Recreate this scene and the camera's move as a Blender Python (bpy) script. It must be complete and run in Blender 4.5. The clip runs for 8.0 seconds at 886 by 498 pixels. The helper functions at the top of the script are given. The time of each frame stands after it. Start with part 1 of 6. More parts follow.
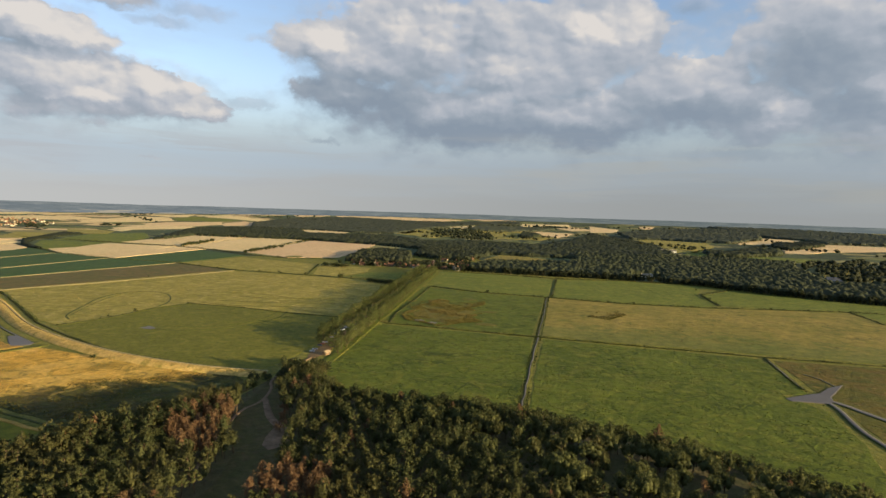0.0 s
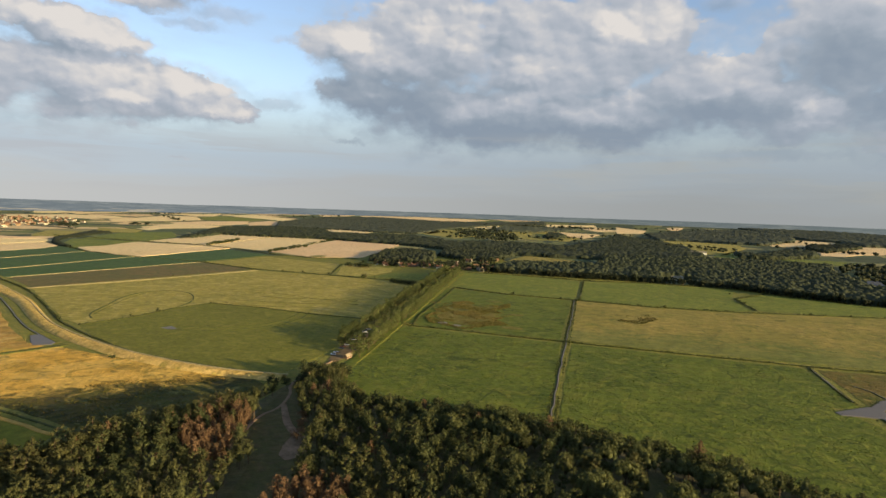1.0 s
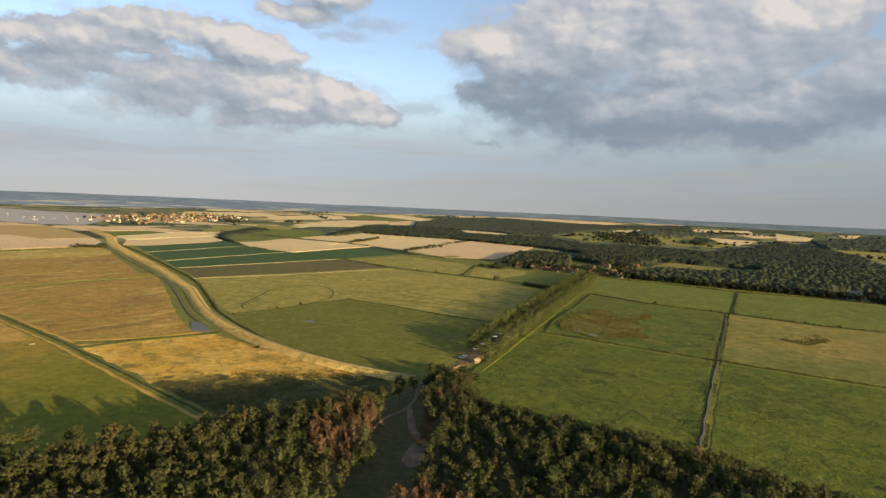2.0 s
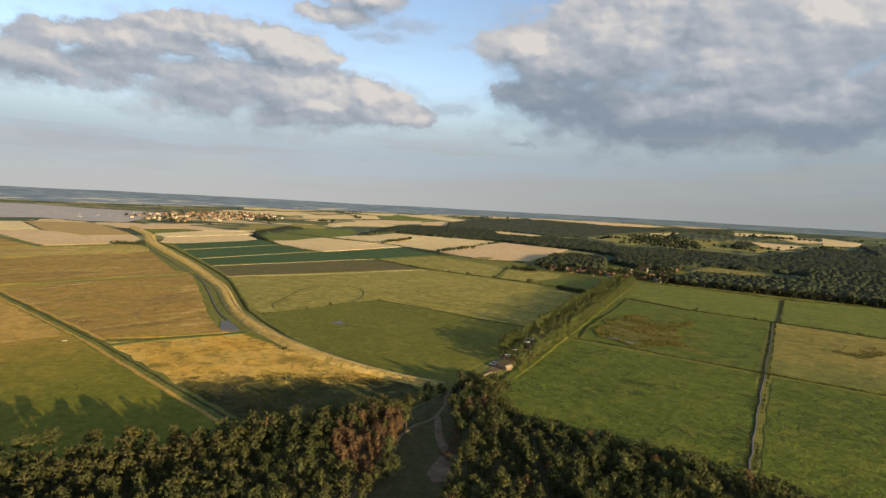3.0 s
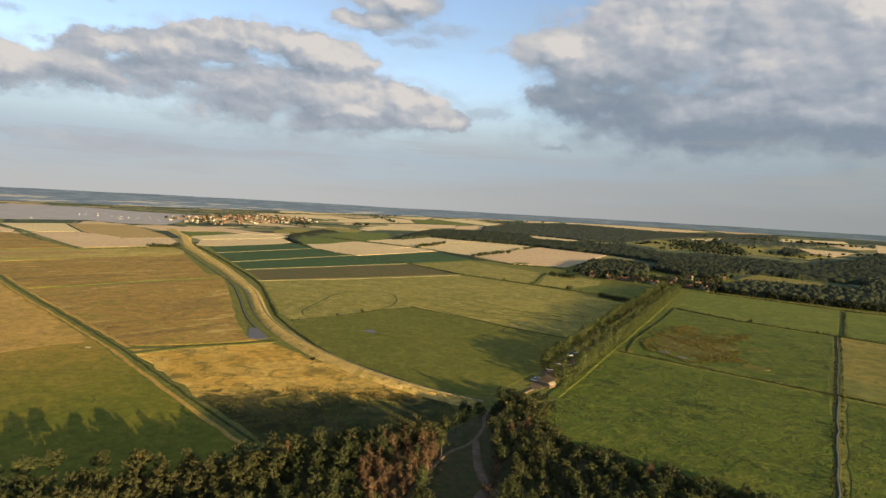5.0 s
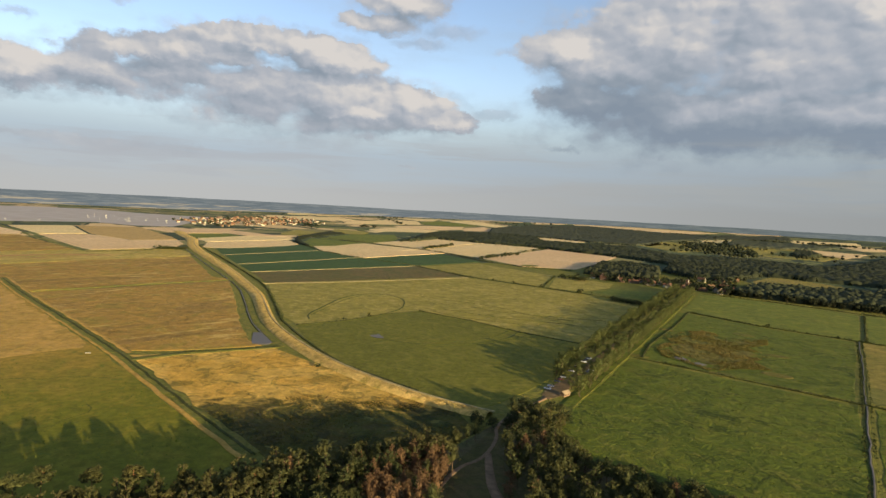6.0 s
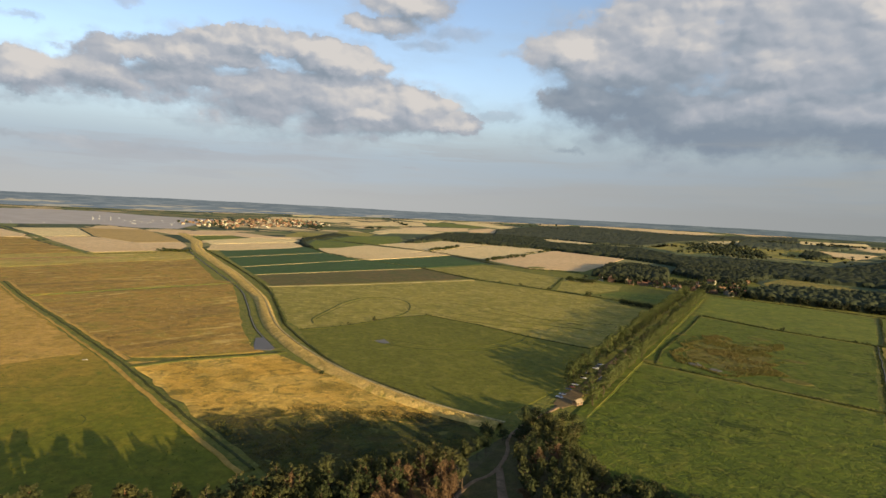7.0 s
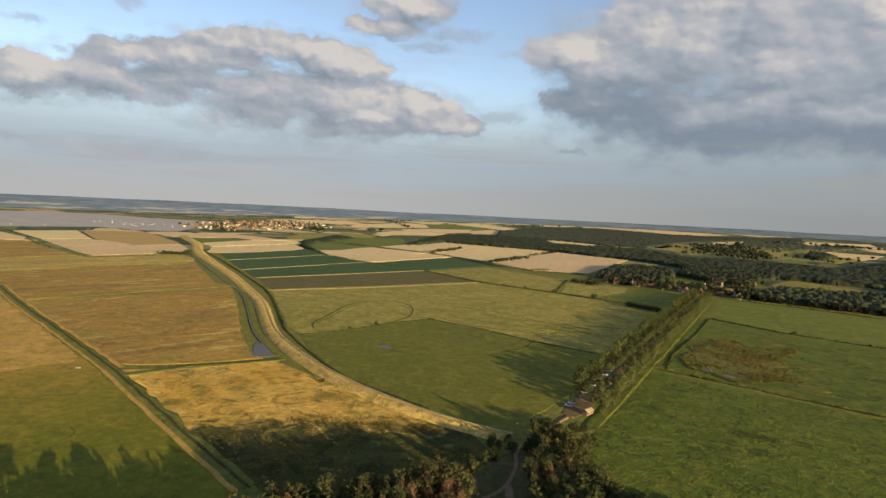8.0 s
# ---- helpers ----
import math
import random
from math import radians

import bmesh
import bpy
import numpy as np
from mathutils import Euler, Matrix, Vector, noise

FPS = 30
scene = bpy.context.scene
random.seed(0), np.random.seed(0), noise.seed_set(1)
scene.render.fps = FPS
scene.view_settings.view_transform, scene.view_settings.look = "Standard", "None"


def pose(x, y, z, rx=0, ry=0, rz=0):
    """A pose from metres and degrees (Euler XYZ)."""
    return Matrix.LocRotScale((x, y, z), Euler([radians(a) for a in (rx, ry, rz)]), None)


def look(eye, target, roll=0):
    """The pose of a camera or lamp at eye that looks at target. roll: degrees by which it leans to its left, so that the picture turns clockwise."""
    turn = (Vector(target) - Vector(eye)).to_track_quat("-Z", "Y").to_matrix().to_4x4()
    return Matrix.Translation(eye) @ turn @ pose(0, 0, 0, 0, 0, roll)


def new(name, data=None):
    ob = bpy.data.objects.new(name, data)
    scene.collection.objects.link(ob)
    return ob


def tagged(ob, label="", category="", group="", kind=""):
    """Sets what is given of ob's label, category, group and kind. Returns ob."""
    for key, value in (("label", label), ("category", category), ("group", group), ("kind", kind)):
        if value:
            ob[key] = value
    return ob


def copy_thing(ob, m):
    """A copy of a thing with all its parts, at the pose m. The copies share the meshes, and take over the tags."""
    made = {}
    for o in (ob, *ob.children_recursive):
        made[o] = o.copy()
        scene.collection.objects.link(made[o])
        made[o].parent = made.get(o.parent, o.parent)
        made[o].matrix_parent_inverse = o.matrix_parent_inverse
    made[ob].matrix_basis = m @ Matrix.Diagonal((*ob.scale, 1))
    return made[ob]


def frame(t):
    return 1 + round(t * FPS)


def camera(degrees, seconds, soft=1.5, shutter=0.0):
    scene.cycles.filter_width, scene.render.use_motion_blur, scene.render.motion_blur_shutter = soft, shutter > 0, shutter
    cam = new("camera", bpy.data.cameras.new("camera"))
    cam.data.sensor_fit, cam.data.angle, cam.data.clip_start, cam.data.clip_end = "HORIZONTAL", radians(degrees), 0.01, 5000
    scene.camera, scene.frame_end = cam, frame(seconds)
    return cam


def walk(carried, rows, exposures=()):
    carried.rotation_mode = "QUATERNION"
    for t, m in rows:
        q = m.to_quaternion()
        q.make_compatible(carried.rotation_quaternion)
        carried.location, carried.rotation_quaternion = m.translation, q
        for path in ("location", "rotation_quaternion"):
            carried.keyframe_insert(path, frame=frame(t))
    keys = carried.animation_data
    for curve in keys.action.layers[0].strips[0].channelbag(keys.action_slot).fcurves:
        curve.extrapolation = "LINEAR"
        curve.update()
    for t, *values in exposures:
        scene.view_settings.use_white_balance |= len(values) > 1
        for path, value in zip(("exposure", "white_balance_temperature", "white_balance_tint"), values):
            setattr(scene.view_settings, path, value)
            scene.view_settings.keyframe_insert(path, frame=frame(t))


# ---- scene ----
cam = camera(73.76, 8.0, soft=1.5)
walk(cam, [
    (0.0, look((0.0, 0.0, 115.0), (-25.6, 96.4, 108.4), 1.78)),
    (0.5, look((-2.1, 7.1, 114.7), (-27.6, 103.5, 108.1), 1.75)),
    (1.0, look((-5.2, 15.0, 114.5), (-34.7, 110.4, 107.8), 1.94)),
    (1.5, look((-7.9, 23.3, 114.3), (-49.0, 114.2, 107.2), 2.33)),
    (1.7, look((-8.9, 26.5, 114.3), (-54.5, 115.2, 107.1), 2.40)),
    (3.0, look((-16.8, 43.5, 114.4), (-71.7, 126.8, 106.9), 3.00)),
    (3.5, look((-21.1, 49.5, 114.0), (-78.1, 131.3, 106.6), 3.14)),
    (4.0, look((-25.9, 55.4, 114.0), (-84.0, 136.4, 106.7), 3.19)),
    (4.5, look((-30.5, 60.6, 113.8), (-89.4, 141.1, 106.6), 3.16)),
    (6.0, look((-45.1, 76.3, 113.2), (-105.7, 155.6, 106.3), 3.10)),
    (6.5, look((-49.7, 81.2, 113.2), (-110.6, 160.2, 106.5), 3.00)),
    (7.0, look((-54.4, 85.7, 113.4), (-115.6, 164.4, 106.7), 2.96)),
    (7.5, look((-59.0, 90.5, 113.6), (-120.6, 169.0, 107.0), 2.90)),
    (8.0, look((-63.6, 95.3, 113.8), (-125.1, 173.8, 107.3), 2.79)),
], exposures=[(0.0, 1.5), (1.0, 1.54), (3.5, 1.42), (6.5, 1.41), (8.0, 1.31)])

# ---- world, sun ----
SUN_EL, SUN_AZ = 8.3, -105.0      # degrees; azimuth to the left of +y
sun_dir = Vector((-math.sin(radians(SUN_AZ)) * math.cos(radians(SUN_EL)),
                  math.cos(radians(SUN_AZ)) * math.cos(radians(SUN_EL)), math.sin(radians(SUN_EL))))
sun = new("sun", bpy.data.lights.new("sun", "SUN"))
sun.data.energy, sun.data.angle, sun.data.color = 5.0, radians(0.6), (1.0, 0.76, 0.44)
sun.matrix_world = look(sun_dir * 300 + Vector((0, 0, 300)), (0, 0, 300))


class Nodes:
    """Short ways to add and link shader nodes."""

    def __init__(self, tree):
        self.tree = tree
        tree.nodes.clear()

    def node(self, kind):
        return self.tree.nodes.new(kind)

    def put(self, socket, value):
        if isinstance(value, bpy.types.NodeSocket):
            self.tree.links.new(value, socket)
        elif isinstance(value, (tuple, list)) and len(value) == 3 and socket.type == "RGBA":
            socket.default_value = (*value, 1.0)
        else:
            socket.default_value = value

    def math(self, op, a, b=0.0, c=0.0, clamp=False):
        n = self.node("ShaderNodeMath")
        n.operation, n.use_clamp = op, clamp
        for s, v in zip(n.inputs, (a, b, c)):
            self.put(s, v)
        return n.outputs[0]

    def vec(self, op, a, b=(0, 0, 0)):
        n = self.node("ShaderNodeVectorMath")
        n.operation = op
        self.put(n.inputs[0], a)
        self.put(n.inputs[1], b)
        return n.outputs[0]

    def mix(self, fac, a, b, blend="MIX"):
        n = self.node("ShaderNodeMix")
        n.data_type, n.blend_type = "RGBA", blend
        self.put(n.inputs[0], fac)
        self.put(n.inputs[6], a)
        self.put(n.inputs[7], b)
        return n.outputs[2]

    def step(self, x, lo, hi):
        n = self.node("ShaderNodeMapRange")
        n.interpolation_type = "SMOOTHSTEP"
        self.put(n.inputs[0], x)
        n.inputs[1].default_value, n.inputs[2].default_value = lo, hi
        return n.outputs[0]

    def noise(self, vector, scale, detail=4.0, rough=0.55, distort=0.0):
        n = self.node("ShaderNodeTexNoise")
        self.put(n.inputs["Vector"], vector)
        n.inputs["Scale"].default_value, n.inputs["Detail"].default_value = scale, detail
        n.inputs["Roughness"].default_value, n.inputs["Distortion"].default_value = rough, distort
        return n.outputs[0], n.outputs[1]

    def xyz(self, x, y, z=0.0):
        n = self.node("ShaderNodeCombineXYZ")
        for s, v in zip(n.inputs, (x, y, z)):
            self.put(s, v)
        return n.outputs[0]


# Cloud masses of the evening sky: azimuth to the left of +y, elevation, half width, half height, in degrees.
CLOUD_WEST = [(72.9, 9.1, 5.3, 2.1), (77.7, 9.1, 5.4, 2.0), (67.5, 9.9, 6.9, 2.5), (61.9, 10.3, 8.6, 3.2), (55.2, 10.1, 9.9, 4.1), (48.6, 9.7, 8.7, 4.3), (43.2, 8.7, 7.8, 3.2), (38.9, 8.1, 5.4, 1.6), (53.9, 13.8, 10.0, 1.8), (49.2, 12.9, 7.5, 2.0), (57.7, 12.4, 8.0, 2.1), (63.3, 11.8, 7.4, 1.7), (42.3, 18.2, 5.1, 2.2), (44.1, 16.6, 4.4, 1.3), (81.3, 9.5, 4.8, 2.5)]
CLOUD_EAST = [(27.3, 14.6, 5.7, 2.7), (23.1, 13.4, 7.6, 3.6), (16.7, 14.7, 13.6, 6.3), (9.2, 13.9, 15.2, 7.5), (0.9, 15.2, 9.6, 6.1), (14.4, 9.2, 16.6, 4.5), (3.7, 8.6, 17.7, 3.9), (-6.1, 10.7, 11.0, 5.1), (-11.6, 9.5, 8.7, 3.9), (-16.7, 13.5, 8.3, 6.9), (-21.0, 9.3, 6.0, 5.2), (24.1, 10.4, 6.5, 3.4), (-25.3, 13.6, 7.0, 8.5)]
CLOUD_WISPS = [(40.0, 15.0, 4.2, 0.9), (73.6, 13.1, 1.8, 0.6), (66.1, 15.7, 1.6, 0.9), (31.3, 14.7, 3.3, 0.7), (26.6, 6.1, 2.9, 0.5), (41.5, 3.7, 1.5, 0.3), (-6.9, 18.1, 3.4, 1.4), (33.3, 8.9, 3.3, 0.9), (67.4, 3.9, 11.1, 0.8), (72.9, 4.1, 4.9, 0.5), (56.6, 6.8, 3.8, 0.7), (37.5, 16.2, 4.6, 1.2), (-11.0, 5.5, 9.8, 0.8)]
CLOUD_BRIGHT_WEST = [(39.5, 10.0, 4.2, 2.0), (43.3, 10.3, 5.4, 1.7), (35.6, 8.1, 1.8, 0.7), (46.4, 8.4, 4.7, 0.8), (58.7, 13.9, 4.7, 0.9), (55.3, 13.5, 3.3, 0.7), (49.8, 14.0, 4.6, 1.1), (61.9, 12.3, 4.0, 0.9), (66.3, 11.6, 3.3, 0.8), (72.9, 10.2, 3.3, 0.9), (42.6, 18.2, 4.2, 1.6), (45.6, 12.9, 3.6, 0.8)]
CLOUD_BRIGHT_EAST = [(25.2, 15.0, 2.6, 1.5), (19.7, 15.6, 1.7, 0.9), (10.2, 12.9, 4.8, 2.5), (1.0, 16.7, 5.6, 2.4), (-2.5, 16.3, 2.2, 1.8), (9.1, 10.6, 3.6, 1.1), (1.7, 10.6, 3.4, 1.1), (-7.4, 13.4, 2.3, 1.3), (15.7, 16.7, 8.9, 2.7), (23.2, 17.8, 3.5, 1.6), (-14.2, 8.9, 3.2, 1.5)]
CLOUD_DARK = [(69.5, 9.0, 5.3, 1.6), (57.6, 8.8, 8.0, 2.2), (50.6, 7.4, 9.2, 2.0), (43.1, 6.5, 7.2, 1.2), (72.9, 8.0, 3.3, 1.0), (22.5, 9.9, 8.9, 3.4), (11.6, 7.5, 13.7, 2.7), (1.1, 7.3, 9.1, 2.0), (27.2, 11.2, 3.5, 2.2), (-16.7, 13.1, 7.4, 3.8), (-18.8, 9.1, 3.8, 2.4), (-6.2, 17.8, 2.6, 1.1), (-8.5, 9.1, 6.1, 2.1), (26.6, 6.1, 2.7, 0.7), (41.5, 3.7, 1.5, 0.4)]
CLOUD_HOLES = [(-7.0, 15.1, 3.4, 1.9)]


def make_world():
    world = bpy.data.worlds.new("evening_sky")
    scene.world = world
    world.use_nodes = True
    k = Nodes(world.node_tree)
    sky = k.node("ShaderNodeTexSky")
    sky.sky_type, sky.sun_disc = "NISHITA", False
    sky.sun_elevation, sky.sun_rotation = radians(SUN_EL), radians(-SUN_AZ)
    sky.altitude, sky.dust_density, sky.air_density = 50.0, 0.6, 1.0
    way = k.node("ShaderNodeTexCoord").outputs["Generated"]
    sep = k.node("ShaderNodeSeparateXYZ")
    k.put(sep.inputs[0], k.vec("NORMALIZE", way))
    x, y, z = sep.outputs
    az = k.math("MULTIPLY", k.math("ARCTAN2", k.math("MULTIPLY", x, -1.0), y), 57.2958)
    el = k.math("MULTIPLY", k.math("ARCSINE", z), 57.2958)
    flat = k.xyz(k.math("MULTIPLY", az, 0.72), el)
    _, wob = k.noise(flat, 0.16, 5.0, 0.55)
    _, wob2 = k.noise(flat, 0.75, 5.0, 0.55)
    _, wob3 = k.noise(flat, 2.4, 4.0, 0.6)
    warp = k.vec("MULTIPLY", k.vec("SUBTRACT", wob3, (0.5, 0.5, 0.5)), (0.9, 0.7, 0))
    warp = k.vec("ADD", warp, k.vec("ADD", k.vec("MULTIPLY", k.vec("SUBTRACT", wob, (0.5, 0.5, 0.5)), (2.2, 1.0, 0)),
                 k.vec("MULTIPLY", k.vec("SUBTRACT", wob2, (0.5, 0.5, 0.5)), (1.9, 1.3, 0))))
    at = k.vec("ADD", k.xyz(az, el), warp)

    def blobs(rows, soft=0.25, at=at, grow=1.0):
        best = None
        for a, e, ra, re in rows:
            mp = k.node("ShaderNodeMapping")
            mp.vector_type = "TEXTURE"
            k.put(mp.inputs["Vector"], at)
            mp.inputs["Location"].default_value, mp.inputs["Scale"].default_value = (a, e, 0), (ra * grow, re * grow, 1)
            g = k.node("ShaderNodeTexGradient")
            g.gradient_type = "SPHERICAL"
            k.put(g.inputs[0], mp.outputs[0])
            best = g.outputs[1] if best is None else k.math("SMOOTH_MAX", best, g.outputs[1], soft)
        return best

    # billows, and their lit flanks towards the sun
    here = k.vec("ADD", flat, k.vec("MULTIPLY", k.vec("SUBTRACT", wob2, (0.5, 0.5, 0.5)), (0.8, 0.8, 0)))
    puff, _ = k.noise(here, 0.24, 4.0, 0.5)
    lit, _ = k.noise(k.vec("ADD", here, (-0.55, 0.75, 0.0)), 0.24, 4.0, 0.5)
    broad, _ = k.noise(flat, 0.10, 3.0, 0.5)
    relief = k.math("SUBTRACT", puff, lit)
    curl, _ = k.noise(here, 0.70, 3.0, 0.5)
    curl_lit, _ = k.noise(k.vec("ADD", here, (-0.2, 0.3, 0.0)), 0.70, 3.0, 0.5)
    relief = k.math("ADD", relief, k.math("MULTIPLY", k.math("SUBTRACT", curl, curl_lit), 0.40))
    # rounded heads of the cumulus, in two sizes, lit from the sun's side
    def heads(at_, scale):
        n = k.node("ShaderNodeTexVoronoi")
        n.feature = "SMOOTH_F1"
        k.put(n.inputs["Vector"], at_)
        n.inputs["Scale"].default_value, n.inputs["Smoothness"].default_value = scale, 0.35
        return k.math("SUBTRACT", 0.55, n.outputs["Distance"])
    knob = heads(here, 0.36)
    knob_lit = k.math("SUBTRACT", knob, heads(k.vec("ADD", here, (-0.45, 0.7, 0.0)), 0.36))
    bud = heads(here, 0.95)
    bud_lit = k.math("SUBTRACT", bud, heads(k.vec("ADD", here, (-0.18, 0.28, 0.0)), 0.95))
    cauli = k.math("ADD", k.math("MULTIPLY", knob_lit, 0.36), k.math("MULTIPLY", bud_lit, 0.26))
    # the rest of the sky carries the same broken cloud
    away = k.step(k.math("ABSOLUTE", k.math("SUBTRACT", az, 28.0)), 50.0, 62.0)
    high = k.step(el, 19.0, 26.0)
    rest, _ = k.noise(k.xyz(k.math("MULTIPLY", az, 0.045), k.math("MULTIPLY", el, 0.11)), 1.0, 7.0, 0.6)
    rest = k.math("MULTIPLY", k.step(rest, 0.50, 0.68), k.math("MAXIMUM", away, high))
    rest = k.math("MULTIPLY", rest, k.step(el, 1.5, 7.0))
    mass = k.math("MULTIPLY", blobs(CLOUD_WEST + CLOUD_EAST, 0.06), k.math("MULTIPLY_ADD", broad, 1.3, 0.38))
    edge = k.math("ADD", k.math("MULTIPLY", k.math("SUBTRACT", puff, 0.5), 0.8), k.math("MULTIPLY", k.math("SUBTRACT", curl, 0.5), 0.4))
    edge = k.math("ADD", edge, k.math("ADD", k.math("MULTIPLY", knob, 0.26), k.math("MULTIPLY", bud, 0.16)))
    cover = k.math("ADD", k.math("MULTIPLY", mass, 1.25), k.math("MULTIPLY", edge, k.math("MULTIPLY", k.step(mass, 0.03, 0.2), 1.35)))
    cover = k.math("SUBTRACT", cover, k.math("MULTIPLY", blobs(CLOUD_HOLES), 0.95))
    # crisp heads above, soft bases below
    up = k.vec("ADD", at, (-0.5, 1.15, 0.0))
    form = k.math("SUBTRACT", mass, blobs(CLOUD_WEST + CLOUD_EAST, 0.06, up))
    under = k.step(form, 0.03, -0.14)
    crisp, soft = k.step(cover, 0.07, 0.38), k.step(cover, 0.03, 0.75)
    cover = k.math("ADD", crisp, k.math("MULTIPLY", under, k.math("SUBTRACT", soft, crisp)))
    wisp = blobs(CLOUD_WISPS, 0.05)
    wisp = k.math("ADD", wisp, k.math("MULTIPLY", edge, k.step(wisp, 0.02, 0.3)))
    cover = k.math("MAXIMUM", cover, k.math("MULTIPLY", k.step(wisp, 0.08, 0.75), 0.5))
    # thin veils round and between the masses
    round_ = blobs(CLOUD_WEST + CLOUD_EAST, 0.12, at, 1.45)
    veils = k.math("ADD", k.math("MULTIPLY", round_, 1.0), k.math("MULTIPLY", k.math("SUBTRACT", k.math("ADD", puff, k.math("MULTIPLY", curl, 0.5)), 0.75), 1.5))
    cover = k.math("MAXIMUM", cover, k.math("MULTIPLY", k.step(veils, 0.15, 0.75), k.math("MULTIPLY", k.step(round_, 0.05, 0.3), 0.5)))
    cover = k.math("MAXIMUM", cover, k.math("MULTIPLY", rest, 0.9))
    tone = k.math("MULTIPLY_ADD", k.math("MULTIPLY", relief, k.math("MULTIPLY_ADD", k.step(az, 28.0, 40.0), 0.30, 0.65)), 1.3, 0.50)
    tone = k.math("ADD", tone, k.math("MULTIPLY", form, 0.70))
    tone = k.math("ADD", tone, k.math("MULTIPLY", k.math("SUBTRACT", broad, 0.5), 0.30))
    sunny = blobs(CLOUD_BRIGHT_WEST + CLOUD_BRIGHT_EAST, 0.2)
    tone = k.math("ADD", tone, k.math("MULTIPLY", sunny, 0.30))
    tone = k.math("ADD", tone, k.math("MULTIPLY", cauli, k.math("MULTIPLY_ADD", k.step(sunny, -0.05, 0.45), 1.5, 0.45)))
    west = k.step(az, 28.0, 40.0)
    tone = k.math("SUBTRACT", tone, k.math("MULTIPLY", blobs(CLOUD_DARK, 0.2), k.math("MULTIPLY_ADD", west, -0.33, 0.52)))
    tone = k.math("ADD", tone, k.math("ADD", k.math("MULTIPLY", west, 0.09), k.math("MULTIPLY", k.math("SUBTRACT", 1.0, west), k.math("MULTIPLY_ADD", k.step(el, 8.5, 13.5), 0.24, -0.15))))
    tone = k.math("MULTIPLY_ADD", tone, 0.86, 0.05)
    ramp = k.node("ShaderNodeValToRGB")
    ramp.color_ramp.interpolation = "B_SPLINE"
    els = ramp.color_ramp.elements
    els[0].position, els[0].color = 0.05, (0.138, 0.168, 0.204, 1)
    els[1].position, els[1].color = 1.0, (0.420, 0.392, 0.362, 1)
    for pos, c in ((0.32, (0.172, 0.200, 0.230, 1)), (0.55, (0.238, 0.256, 0.286, 1)), (0.75, (0.300, 0.303, 0.312, 1))):
        els.new(pos).color = c
    k.put(ramp.inputs[0], tone)
    body = ramp.outputs[0]
    blue = k.mix(1.0, sky.outputs[0], (SKY_GAIN * 0.88, SKY_GAIN * 0.86, SKY_GAIN * 0.98), "MULTIPLY")
    side = k.step(az, -12.0, 62.0)
    haze = k.mix(side, (0.180, 0.188, 0.186), (0.288, 0.290, 0.280))
    pale = k.mix(side, (0.196, 0.226, 0.248), (0.262, 0.312, 0.350))
    blue = k.mix(k.step(el, 4.0, 12.5), pale, blue)
    veil, _ = k.noise(k.xyz(k.math("MULTIPLY", az, 0.08), k.math("MULTIPLY", el, 0.3)), 1.0, 5.0)
    blue = k.mix(k.math("MULTIPLY", k.step(veil, 0.42, 0.75), 0.25), blue, pale)
    full = k.mix(cover, blue, body)
    streak, _ = k.noise(k.xyz(k.math("MULTIPLY", az, 0.05), k.math("MULTIPLY", el, 0.6)), 1.0, 5.0)
    low = k.math("ADD", el, k.math("MULTIPLY", k.math("SUBTRACT", streak, 0.5), 5.0))
    full = k.mix(k.step(low, 0.2, 5.2), haze, full)
    band, _ = k.noise(k.xyz(k.math("MULTIPLY", az, 0.035), k.math("MULTIPLY", low, 0.42)), 1.0, 4.0, 0.55)
    band = k.math("MULTIPLY", k.step(band, 0.44, 0.64), k.math("MULTIPLY", k.step(el, 0.4, 2.0), k.step(el, 8.5, 4.5)))
    full = k.mix(k.math("MULTIPLY", band, 0.6), full, k.mix(side, (0.222, 0.224, 0.206), (0.252, 0.258, 0.268)))
    full = k.mix(1.0, full, (0.930, 0.935, 0.950), "MULTIPLY")
    bg = k.node("ShaderNodeBackground")
    k.put(bg.inputs[0], full)
    bg.inputs[1].default_value = 0.70
    out = k.node("ShaderNodeOutputWorld")
    k.tree.links.new(bg.outputs[0], out.inputs[0])


SKY_GAIN = 0.15
make_world()

